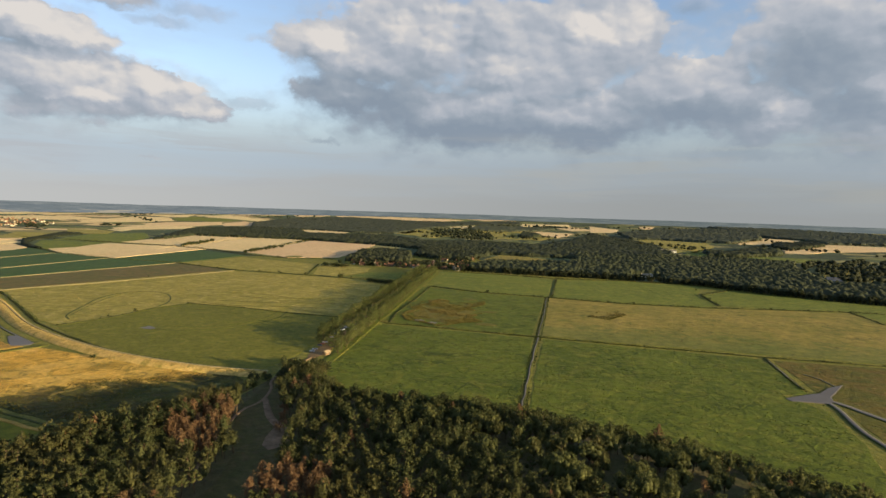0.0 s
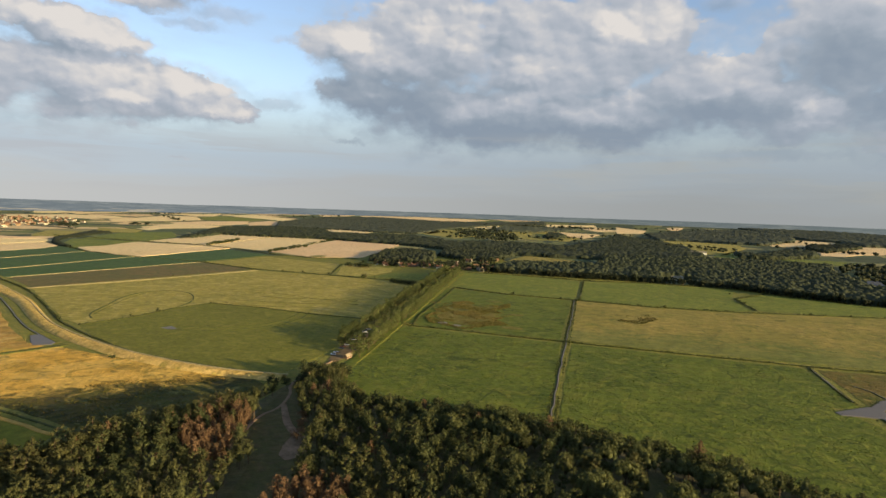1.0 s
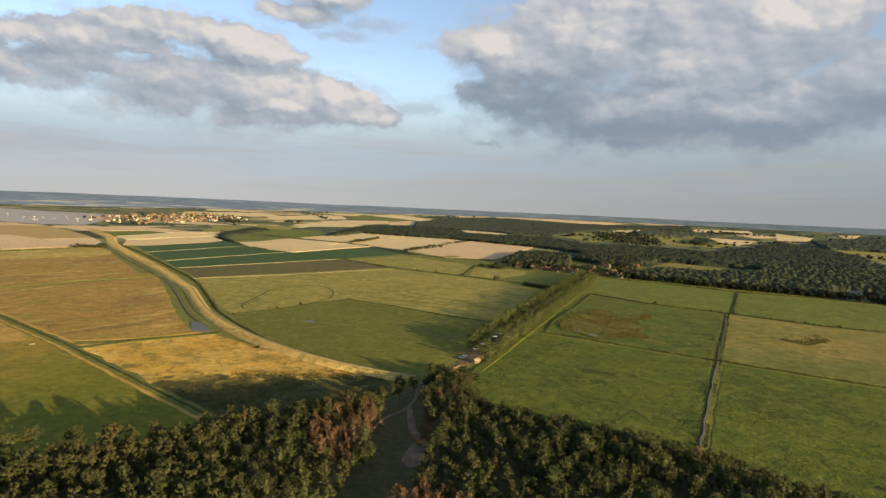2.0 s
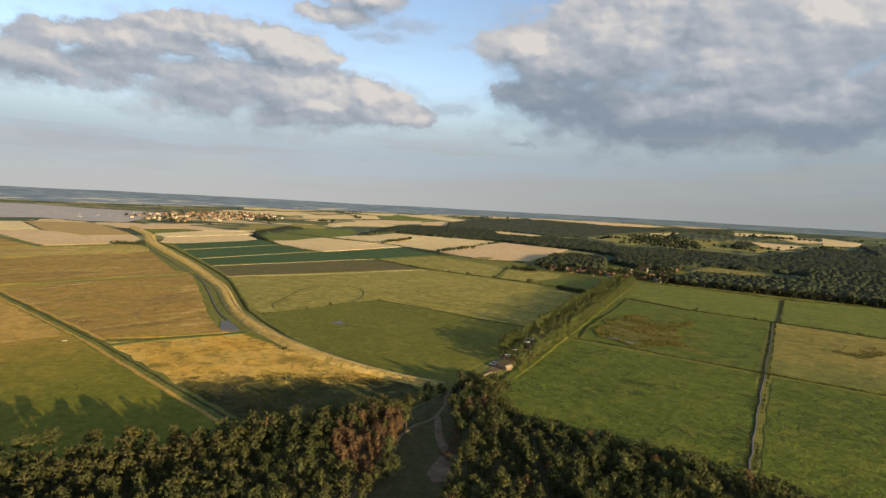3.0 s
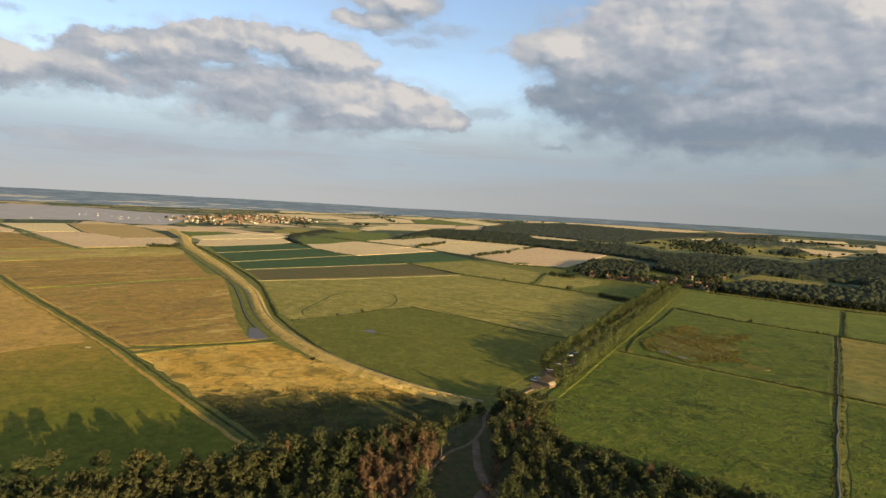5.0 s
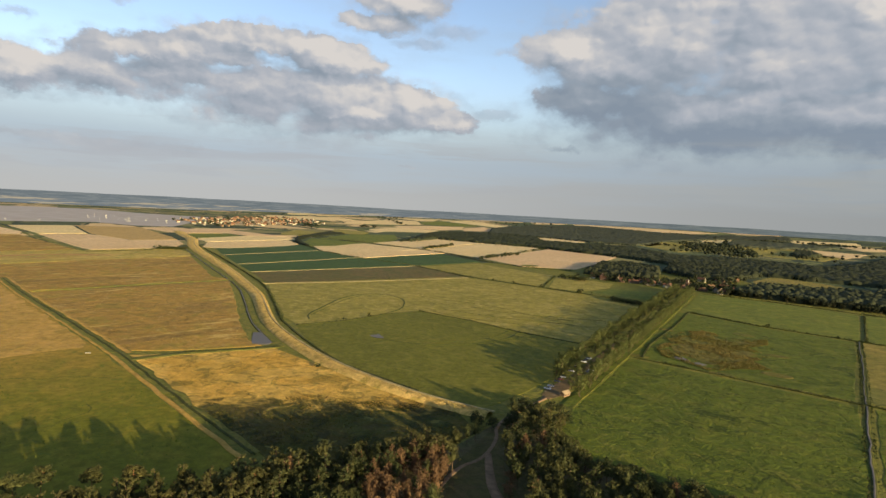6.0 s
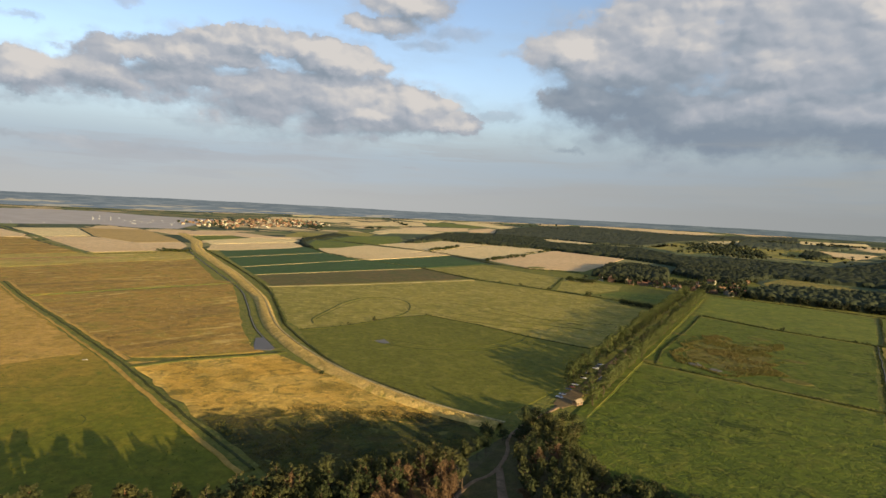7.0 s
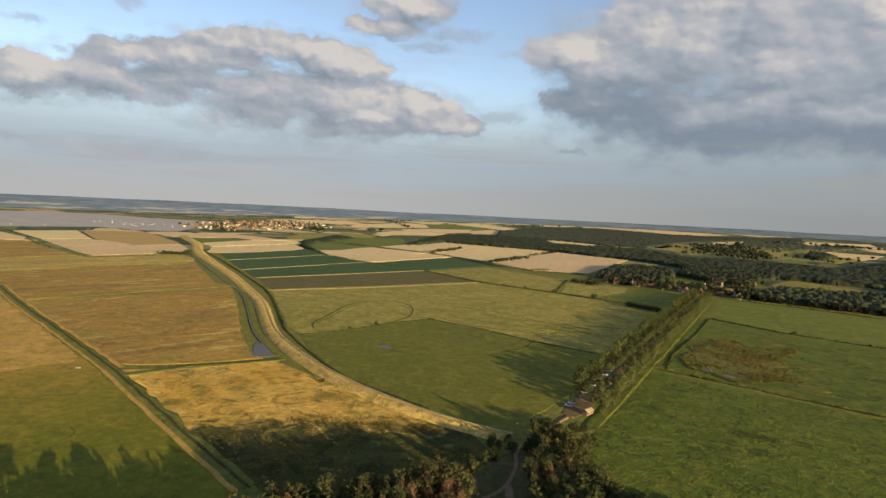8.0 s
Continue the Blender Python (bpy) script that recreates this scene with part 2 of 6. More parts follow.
# ---- materials ----
def surface(name, colours, big=0.02, small=0.6, bump=0.5, reach=0.6, rough=0.9, stripes=None, patch=0.0, veins=0.0, flecks=None, blend=None, streaks=None, mottle=None):
    """A worn natural surface: three base colours mixed by noise at two sizes (per metre), relief, and rows of a crop if given as (degrees, metres, depth)."""
    colours = [(r, g, b * 0.84) for r, g, b in colours]
    m = bpy.data.materials.new(name)
    m.use_nodes = True
    k = Nodes(m.node_tree)
    place = k.node("ShaderNodeNewGeometry").outputs["Position"]
    a, _ = k.noise(place, big, 5.0, 0.6, 0.4)
    b, _ = k.noise(place, small, 6.0, 0.62)
    c, _ = k.noise(place, (big * small) ** 0.5, 5.0, 0.62, 0.8)
    col = k.mix(k.step(a, 0.34, 0.66), colours[0], colours[1])
    col = k.mix(k.math("MULTIPLY", k.step(c, 0.46, 0.68), 0.85), col, colours[2])
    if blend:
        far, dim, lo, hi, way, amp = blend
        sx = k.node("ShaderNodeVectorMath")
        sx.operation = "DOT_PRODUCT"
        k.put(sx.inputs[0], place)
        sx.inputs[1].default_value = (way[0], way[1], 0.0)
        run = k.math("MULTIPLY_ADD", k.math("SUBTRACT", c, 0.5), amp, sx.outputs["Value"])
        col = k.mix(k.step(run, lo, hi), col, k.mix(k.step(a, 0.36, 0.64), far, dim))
    if streaks:
        dry, wet, way = streaks
        drawn = k.vec("MULTIPLY", place, way)
        g, _ = k.noise(drawn, 1.0, 5.0, 0.62, 0.6)
        h, _ = k.noise(k.vec("ADD", drawn, (31.0, 17.0, 0.0)), 1.7, 5.0, 0.62, 0.6)
        col = k.mix(k.math("MULTIPLY", k.step(g, 0.52, 0.62), 0.75), col, wet)
        col = k.mix(k.math("MULTIPLY", k.step(h, 0.56, 0.66), 0.8), col, dry)
    if mottle:
        tint, size, low_, high_ = mottle
        g, _ = k.noise(k.vec("MULTIPLY", place, (1.0, 1.0, 0.0)), 1.0 / size, 5.0, 0.66, 0.8)
        col = k.mix(k.math("MULTIPLY", k.step(g, low_, high_), 0.85), col, k.mix(1.0, col, tint, "MULTIPLY"))
    d, _ = k.noise(k.vec("MULTIPLY", place, (1.0, 1.0, 0.0)), small * 0.45, 6.0, 0.68, 0.6)
    e, _ = k.noise(place, small * 3.0, 4.0, 0.65)
    col = k.mix(k.math("MULTIPLY", k.step(d, 0.40, 0.66), 0.62), col, k.mix(1.0, col, (0.52, 0.55, 0.50), "MULTIPLY"))
    col = k.mix(k.math("MULTIPLY", k.step(d, 0.46, 0.28), 0.45), col, k.mix(1.0, col, (1.45, 1.36, 1.5), "MULTIPLY"))
    col = k.mix(k.math("MULTIPLY", k.step(e, 0.35, 0.70), 0.5), col, k.mix(1.0, col, (0.62, 0.63, 0.62), "MULTIPLY"))
    if flecks:
        f, _ = k.noise(place, 0.15, 5.0, 0.62, 0.4)
        col = k.mix(k.math("MULTIPLY", k.step(f, 0.60, 0.66), 0.8), col, flecks)
    if veins:
        v, _ = k.noise(place, 0.022, 5.0, 0.6, 1.5)
        v = k.math("ABSOLUTE", k.math("SUBTRACT", v, 0.5))
        w, _ = k.noise(place, 0.03, 3.0)
        line = k.math("MULTIPLY", k.step(v, 0.018, 0.004), k.step(w, 0.42, 0.55))
        col = k.mix(k.math("MULTIPLY", line, veins), col, k.mix(1.0, col, (0.45, 0.50, 0.45), "MULTIPLY"))
    height = k.math("ADD", k.math("MULTIPLY", b, 0.8), k.math("ADD", k.math("MULTIPLY", c, 1.0), k.math("MULTIPLY", d, -1.2)))
    if stripes:
        turn, width, depth = stripes
        mp = k.node("ShaderNodeMapping")
        k.put(mp.inputs["Vector"], place)
        mp.inputs["Rotation"].default_value = (0, 0, radians(turn))
        w = k.node("ShaderNodeTexWave")
        w.wave_type, w.bands_direction = "BANDS", "X"
        k.put(w.inputs["Vector"], mp.outputs[0])
        w.inputs["Scale"].default_value, w.inputs["Distortion"].default_value = 0.314 / width, 2.5
        w.inputs["Detail"].default_value, w.inputs["Detail Scale"].default_value = 3.0, 0.6
        col = k.mix(k.math("MULTIPLY", w.outputs[1], depth), col, k.mix(1.0, col, (0.62, 0.66, 0.6), "MULTIPLY"))
    if patch:
        hue = k.node("ShaderNodeHueSaturation")
        k.put(hue.inputs["Color"], col)
        r = k.node("ShaderNodeObjectInfo").outputs["Random"]
        k.put(hue.inputs["Value"], k.math("MULTIPLY_ADD", r, patch, 1.0 - patch / 2))
        k.put(hue.inputs["Hue"], k.math("MULTIPLY_ADD", r, 0.03, 0.485))
        col = hue.outputs[0]
    bsdf = k.node("ShaderNodeBsdfPrincipled")
    k.put(bsdf.inputs["Base Color"], col)
    bsdf.inputs["Roughness"].default_value = rough
    bsdf.inputs["Specular IOR Level"].default_value = 0.15
    if bump:
        bn = k.node("ShaderNodeBump")
        bn.inputs["Strength"].default_value, bn.inputs["Distance"].default_value = bump, reach
        k.put(bn.inputs["Height"], height)
        k.tree.links.new(bn.outputs[0], bsdf.inputs["Normal"])
    shader = bsdf.outputs[0]
    out = k.node("ShaderNodeOutputMaterial")
    k.tree.links.new(shader, out.inputs[0])
    return m


def leaves(name, colours, spread=0.35, tree_scale=0.12):
    """Foliage: colour varies leaf by leaf, tree by tree and over the wood."""
    colours = [(r, g, b * 0.95) for r, g, b in colours]
    m = bpy.data.materials.new(name)
    m.use_nodes = True
    k = Nodes(m.node_tree)
    geo = k.node("ShaderNodeNewGeometry")
    a, _ = k.noise(geo.outputs["Position"], tree_scale, 3.0, 0.6)
    b, _ = k.noise(geo.outputs["Position"], 0.018, 3.0, 0.5)
    col = k.mix(k.step(a, 0.36, 0.64), colours[0], colours[1])
    col = k.mix(k.math("MULTIPLY", k.step(b, 0.45, 0.65), 0.6), col, colours[2])
    hue = k.node("ShaderNodeHueSaturation")
    k.put(hue.inputs["Color"], col)
    r = k.math("MULTIPLY_ADD", geo.outputs["Random Per Island"], spread, 1.0 - spread / 2)
    o = k.math("MULTIPLY_ADD", k.node("ShaderNodeObjectInfo").outputs["Random"], 0.35, 0.82)
    k.put(hue.inputs["Value"], k.math("MULTIPLY", r, o))
    bsdf = k.node("ShaderNodeBsdfPrincipled")
    k.put(bsdf.inputs["Base Color"], hue.outputs[0])
    bsdf.inputs["Roughness"].default_value = 0.75
    bsdf.inputs["Specular IOR Level"].default_value = 0.2
    tr = k.node("ShaderNodeBsdfTranslucent")
    k.put(tr.inputs[0], hue.outputs[0])
    ms = k.node("ShaderNodeMixShader")
    ms.inputs[0].default_value = 0.44
    k.tree.links.new(bsdf.outputs[0], ms.inputs[1])
    k.tree.links.new(tr.outputs[0], ms.inputs[2])
    out = k.node("ShaderNodeOutputMaterial")
    k.tree.links.new(ms.outputs[0], out.inputs[0])
    return m


def water(name, colour, rough=0.12):
    m = bpy.data.materials.new(name)
    m.use_nodes = True
    k = Nodes(m.node_tree)
    place = k.node("ShaderNodeNewGeometry").outputs["Position"]
    a, _ = k.noise(place, 0.012, 4.0)
    b, _ = k.noise(place, 0.5, 4.0)
    bsdf = k.node("ShaderNodeBsdfPrincipled")
    k.put(bsdf.inputs["Base Color"], k.mix(a, colour, tuple(v * 0.6 for v in colour)))
    k.put(bsdf.inputs["Roughness"], k.math("MULTIPLY_ADD", a, 0.2, rough))
    bn = k.node("ShaderNodeBump")
    bn.inputs["Strength"].default_value, bn.inputs["Distance"].default_value = 0.15, 0.2
    k.put(bn.inputs["Height"], b)
    k.tree.links.new(bn.outputs[0], bsdf.inputs["Normal"])
    out = k.node("ShaderNodeOutputMaterial")
    k.tree.links.new(bsdf.outputs[0], out.inputs[0])
    return m


def country(name):
    """Far farmland: a patchwork of stubble, pasture and plantations, with grassy variation."""
    m = bpy.data.materials.new(name)
    m.use_nodes = True
    k = Nodes(m.node_tree)
    place = k.node("ShaderNodeNewGeometry").outputs["Position"]
    _, w = k.noise(place, 0.004, 3.0)
    p = k.vec("ADD", place, k.vec("MULTIPLY", k.vec("SUBTRACT", w, (0.5, 0.5, 0.5)), (160, 160, 0)))
    p = k.vec("MULTIPLY", p, (1.0, 1.0, 0.0))
    v = k.node("ShaderNodeTexVoronoi")
    v.feature, v.distance = "F1", "CHEBYCHEV"
    k.put(v.inputs["Vector"], p)
    v.inputs["Scale"].default_value = 0.0058
    e = k.node("ShaderNodeTexVoronoi")
    e.feature = "DISTANCE_TO_EDGE"
    k.put(e.inputs["Vector"], p)
    e.inputs["Scale"].default_value = 0.0058
    ramp = k.node("ShaderNodeValToRGB")
    ramp.color_ramp.interpolation = "CONSTANT"
    els = ramp.color_ramp.elements
    els[0].position, els[0].color = 0.0, (0.60, 0.43, 0.20, 1)
    els[1].position, els[1].color = 0.20, (0.15, 0.16, 0.05, 1)
    for pos, c in ((0.38, (0.22, 0.20, 0.075, 1)), (0.52, (0.075, 0.095, 0.042, 1)), (0.66, (0.05, 0.065, 0.032, 1)), (0.84, (0.11, 0.125, 0.045, 1)), (0.92, (0.055, 0.07, 0.034, 1))):
        n = els.new(pos)
        n.color = c
    sep = k.node("ShaderNodeSeparateColor")
    k.put(sep.inputs[0], v.outputs["Color"])
    sx = k.node("ShaderNodeSeparateXYZ")
    k.put(sx.inputs[0], place)
    k.put(ramp.inputs[0], k.math("MULTIPLY_ADD", sep.outputs[0], 0.68, k.math("MULTIPLY", k.step(sx.outputs[0], -2600.0, 300.0), 0.34)))
    col = k.mix(k.step(e.outputs[0], 0.05, 0.03), ramp.outputs[0], (0.04, 0.055, 0.028))
    big, _ = k.noise(place, 0.03, 6.0, 0.65)
    col = k.mix(k.math("MULTIPLY", k.step(big, 0.35, 0.7), 0.5), col, k.mix(1.0, col, (0.6, 0.62, 0.62), "MULTIPLY"))
    bsdf = k.node("ShaderNodeBsdfPrincipled")
    k.put(bsdf.inputs["Base Color"], col)
    bsdf.inputs["Roughness"].default_value = 0.95
    bsdf.inputs["Specular IOR Level"].default_value = 0.1
    bn = k.node("ShaderNodeBump")
    bn.inputs["Strength"].default_value, bn.inputs["Distance"].default_value = 0.6, 3.0
    k.put(bn.inputs["Height"], big)
    k.tree.links.new(bn.outputs[0], bsdf.inputs["Normal"])
    out = k.node("ShaderNodeOutputMaterial")
    k.tree.links.new(bsdf.outputs[0], out.inputs[0])
    return m


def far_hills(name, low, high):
    """The farthest ridges: a plain backdrop that glows, distance haze in its blue colour."""
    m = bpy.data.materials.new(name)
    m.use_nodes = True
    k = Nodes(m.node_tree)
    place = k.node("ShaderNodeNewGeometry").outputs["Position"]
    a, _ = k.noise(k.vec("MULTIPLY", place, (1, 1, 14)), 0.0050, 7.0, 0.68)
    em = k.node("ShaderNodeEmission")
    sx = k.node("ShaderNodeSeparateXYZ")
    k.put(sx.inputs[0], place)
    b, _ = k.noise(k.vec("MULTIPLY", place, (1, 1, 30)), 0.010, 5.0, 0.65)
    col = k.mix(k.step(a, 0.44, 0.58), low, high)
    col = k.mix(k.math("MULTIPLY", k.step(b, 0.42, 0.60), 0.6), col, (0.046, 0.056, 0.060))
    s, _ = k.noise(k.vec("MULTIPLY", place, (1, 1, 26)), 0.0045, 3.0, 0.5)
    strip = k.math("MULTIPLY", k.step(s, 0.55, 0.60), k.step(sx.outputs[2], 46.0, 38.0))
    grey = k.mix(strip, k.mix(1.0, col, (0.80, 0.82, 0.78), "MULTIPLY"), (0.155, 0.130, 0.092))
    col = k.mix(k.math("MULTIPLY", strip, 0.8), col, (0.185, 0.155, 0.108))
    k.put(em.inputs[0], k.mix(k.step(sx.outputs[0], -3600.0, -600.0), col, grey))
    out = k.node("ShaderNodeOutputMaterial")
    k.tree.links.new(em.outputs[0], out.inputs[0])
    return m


M_COUNTRY = country("far_country")
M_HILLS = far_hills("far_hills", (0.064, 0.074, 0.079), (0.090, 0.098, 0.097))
M_MEADOW = surface("meadow_grass", [(0.080, 0.106, 0.011), (0.106, 0.132, 0.014), (0.142, 0.149, 0.021)], 0.012, 0.34, 0.9, 1.0, veins=1.0, flecks=(0.140, 0.138, 0.022))
M_FARMEADOW = surface("far_meadow_grass", [(0.122, 0.150, 0.020), (0.152, 0.172, 0.024), (0.192, 0.196, 0.034)], 0.010, 0.25, 0.8, 0.9, veins=0.6, flecks=(0.110, 0.125, 0.018))
M_LUSH = surface("lush_meadow", [(0.142, 0.146, 0.010), (0.182, 0.170, 0.013), (0.228, 0.192, 0.018)], 0.010, 0.45, 0.35, 0.4, blend=((0.385, 0.240, 0.032), (0.330, 0.222, 0.030), 345.0, 560.0, (-1.0, 0.0), 170.0), flecks=(0.120, 0.130, 0.012))
M_TAN = surface("tan_marsh_grass", [(0.520, 0.315, 0.085), (0.440, 0.275, 0.066), (0.350, 0.235, 0.050)], 0.02, 0.25, 1.0, 1.0, flecks=(0.240, 0.180, 0.040))
M_DITCH = surface("dark_rushes", [(0.048, 0.056, 0.013), (0.062, 0.068, 0.016), (0.080, 0.078, 0.021)], 0.05, 0.5, 0.8, 0.6)
M_RILL = surface("damp_grass", [(0.060, 0.074, 0.013), (0.074, 0.084, 0.016), (0.088, 0.088, 0.020)], 0.05, 0.5, 0.8, 0.6)
M_COWMEADOW = surface("grazed_grass", [(0.132, 0.133, 0.016), (0.162, 0.157, 0.020), (0.192, 0.175, 0.029)], 0.010, 0.45, 0.45, 0.5, veins=0.25)
M_OVAL = surface("pale_pasture", [(0.240, 0.210, 0.040), (0.298, 0.250, 0.054), (0.385, 0.310, 0.090)], 0.012, 0.25, 0.8, 0.8, veins=0.5, flecks=(0.36, 0.285, 0.10))
M_YELLOW = surface("hay_meadow", [(0.230, 0.190, 0.042), (0.300, 0.228, 0.058), (0.170, 0.160, 0.028)], 0.012, 0.22, 0.8, 0.9, veins=0.8, flecks=(0.150, 0.145, 0.030), blend=((0.125, 0.140, 0.022), (0.185, 0.176, 0.036), -655.0, -575.0, (0.0, -1.0), 150.0))
# pinewood side: green scrub, with the wood's shade also painted into its colours
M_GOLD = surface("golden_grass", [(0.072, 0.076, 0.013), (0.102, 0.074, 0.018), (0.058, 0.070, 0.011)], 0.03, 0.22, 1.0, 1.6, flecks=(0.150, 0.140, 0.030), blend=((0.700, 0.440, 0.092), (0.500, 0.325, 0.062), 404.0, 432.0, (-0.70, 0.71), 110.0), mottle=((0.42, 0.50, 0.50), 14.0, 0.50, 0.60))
M_ROUGH = surface("rough_scrub_grass", [(0.100, 0.098, 0.016), (0.135, 0.095, 0.022), (0.078, 0.090, 0.014)], 0.03, 0.3, 1.0, 1.0, flecks=(0.165, 0.120, 0.028))
M_BROWN = surface("sedge_marsh", [(0.345, 0.205, 0.046), (0.405, 0.242, 0.055), (0.290, 0.225, 0.040)], 0.010, 0.22, 0.9, 0.9, veins=0.7, flecks=(0.40, 0.27, 0.085), streaks=((0.62, 0.430, 0.120), (0.250, 0.155, 0.036), (0.030, 0.006, 0.0)))
M_MARSH = surface("yellow_marsh", [(0.410, 0.310, 0.074), (0.470, 0.335, 0.084), (0.290, 0.270, 0.054)], 0.008, 0.22, 0.9, 0.9, veins=0.6, flecks=(0.50, 0.35, 0.11), streaks=((0.70, 0.52, 0.16), (0.420, 0.215, 0.075), (0.022, 0.005, 0.0)))
M_SEDGE = surface("dark_sedge", [(0.150, 0.128, 0.028), (0.112, 0.116, 0.020), (0.175, 0.140, 0.040)], 0.04, 0.3, 1.0, 1.2)
M_WHEAT = surface("ripe_wheat", [(0.740, 0.545, 0.300), (0.780, 0.585, 0.330), (0.690, 0.495, 0.265)], 0.006, 0.3, 0.5, 0.4, stripes=(20, 12, 0.2), patch=0.14)
M_CROP = surface("green_crop", [(0.046, 0.090, 0.022), (0.056, 0.104, 0.026), (0.072, 0.104, 0.030)], 0.012, 0.3, 0.5, 0.4, stripes=(75, 9, 0.3))
M_STUBBLE = surface("brown_crop", [(0.130, 0.112, 0.034), (0.170, 0.118, 0.045), (0.094, 0.106, 0.028)], 0.010, 0.3, 0.5, 0.4, stripes=(75, 9, 0.35))
M_FALLOW = surface("brown_fallow", [(0.470, 0.310, 0.120), (0.520, 0.345, 0.135), (0.400, 0.275, 0.105)], 0.010, 0.3, 0.5, 0.4, stripes=(20, 12, 0.2))
M_DIKE = surface("dike_straw", [(0.640, 0.440, 0.165), (0.530, 0.375, 0.125), (0.350, 0.275, 0.072)], 0.05, 0.35, 1.0, 1.2, flecks=(0.20, 0.175, 0.040))
M_TRACK = surface("pale_track", [(0.420, 0.340, 0.190), (0.360, 0.290, 0.155), (0.270, 0.230, 0.100)], 0.05, 0.6, 0.4, 0.3)
M_ROAD = surface("gravel_drive", [(0.200, 0.130, 0.070), (0.165, 0.112, 0.060), (0.120, 0.095, 0.045)], 0.05, 0.8, 0.4, 0.2)
M_REED = surface("ditch_reeds", [(0.135, 0.142, 0.026), (0.165, 0.162, 0.033), (0.225, 0.190, 0.045)], 0.05, 0.5, 1.0, 1.0)
M_FLOOR = surface("forest_floor", [(0.090, 0.092, 0.036), (0.120, 0.100, 0.050), (0.100, 0.082, 0.048)], 0.04, 0.5, 0.8, 0.6)
M_GLADE = surface("glade_grass", [(0.082, 0.080, 0.026), (0.098, 0.082, 0.032), (0.110, 0.084, 0.042)], 0.05, 0.5, 0.8, 0.6)
M_SAND = surface("sandy_path", [(0.250, 0.165, 0.115), (0.210, 0.140, 0.098), (0.150, 0.106, 0.072)], 0.06, 0.6, 0.5, 0.4)
M_WATER = water("still_water", (0.118, 0.104, 0.082), 0.5)
M_MUD = water("estuary_water", (0.42, 0.345, 0.245), 0.5)
M_TRUNK = surface("orange_pine_bark", [(0.20, 0.10, 0.055), (0.24, 0.125, 0.07), (0.12, 0.075, 0.05)], 0.5, 4.0, 0.6, 0.05)
M_BARK = surface("grey_bark", [(0.085, 0.060, 0.042), (0.11, 0.075, 0.05), (0.065, 0.052, 0.04)], 0.5, 4.0, 0.6, 0.05)
L_PINE = leaves("pine_needles", [(0.052, 0.065, 0.023), (0.078, 0.083, 0.027), (0.094, 0.086, 0.029)], 0.14)
L_OLIVE = leaves("sallow_leaves", [(0.072, 0.084, 0.028), (0.098, 0.106, 0.034), (0.083, 0.092, 0.031)], 0.25)
L_RUST = leaves("rusty_needles", [(0.146, 0.090, 0.046), (0.185, 0.112, 0.056), (0.124, 0.084, 0.041)], 0.35)
L_DARK = leaves("dark_broadleaf", [(0.034, 0.044, 0.015), (0.050, 0.058, 0.018), (0.066, 0.066, 0.021)], 0.35)
L_WOOD = leaves("wood_leaves", [(0.024, 0.033, 0.015), (0.034, 0.041, 0.017), (0.044, 0.048, 0.021)], 0.2, 0.05)
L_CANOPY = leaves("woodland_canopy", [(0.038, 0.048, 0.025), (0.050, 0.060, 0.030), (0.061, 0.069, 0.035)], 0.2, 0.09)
# canopy colour made paler and bluer: haze painted into the distant woods
L_FARWOOD = leaves("hazed_canopy", [(0.070, 0.084, 0.054), (0.084, 0.096, 0.060), (0.096, 0.104, 0.064)], 0.2, 0.03)
L_AVENUE = leaves("poplar_leaves", [(0.072, 0.090, 0.026), (0.104, 0.116, 0.033), (0.062, 0.078, 0.022)], 0.35)
L_HEDGE = leaves("hedge_leaves", [(0.034, 0.048, 0.014), (0.055, 0.066, 0.020), (0.075, 0.078, 0.026)], 0.5)
M_BRICK = surface("brick_wall", [(0.17, 0.11, 0.078), (0.20, 0.135, 0.095), (0.15, 0.105, 0.08)], 0.4, 3.0, 0.3, 0.03, patch=0.3)
M_TILE = surface("pantile_roof", [(0.175, 0.090, 0.060), (0.150, 0.082, 0.058), (0.125, 0.078, 0.058)], 0.3, 2.0, 0.5, 0.06, patch=0.4)
M_WHITE = surface("white_paint", [(0.78, 0.76, 0.72), (0.72, 0.70, 0.66), (0.62, 0.60, 0.56)], 0.2, 2.0, 0.1, 0.02, rough=0.5)
M_GLASS = water("window_glass", (0.03, 0.035, 0.04), 0.05)
M_RENDER = surface("pale_render", [(0.40, 0.36, 0.30), (0.46, 0.42, 0.36), (0.34, 0.31, 0.27)], 0.3, 2.0, 0.2, 0.03, patch=0.3)
M_FLINT = surface("flint_wall", [(0.22, 0.20, 0.175), (0.26, 0.24, 0.21), (0.18, 0.165, 0.145)], 0.3, 3.0, 0.4, 0.04)
M_SHINGLE = surface("weathered_shingle", [(0.30, 0.23, 0.17), (0.34, 0.27, 0.20), (0.25, 0.19, 0.14)], 0.5, 3.0, 0.4, 0.04)
M_WOODEN = surface("brown_shingle", [(0.20, 0.135, 0.095), (0.24, 0.165, 0.115), (0.165, 0.115, 0.085)], 0.5, 3.0, 0.4, 0.04)


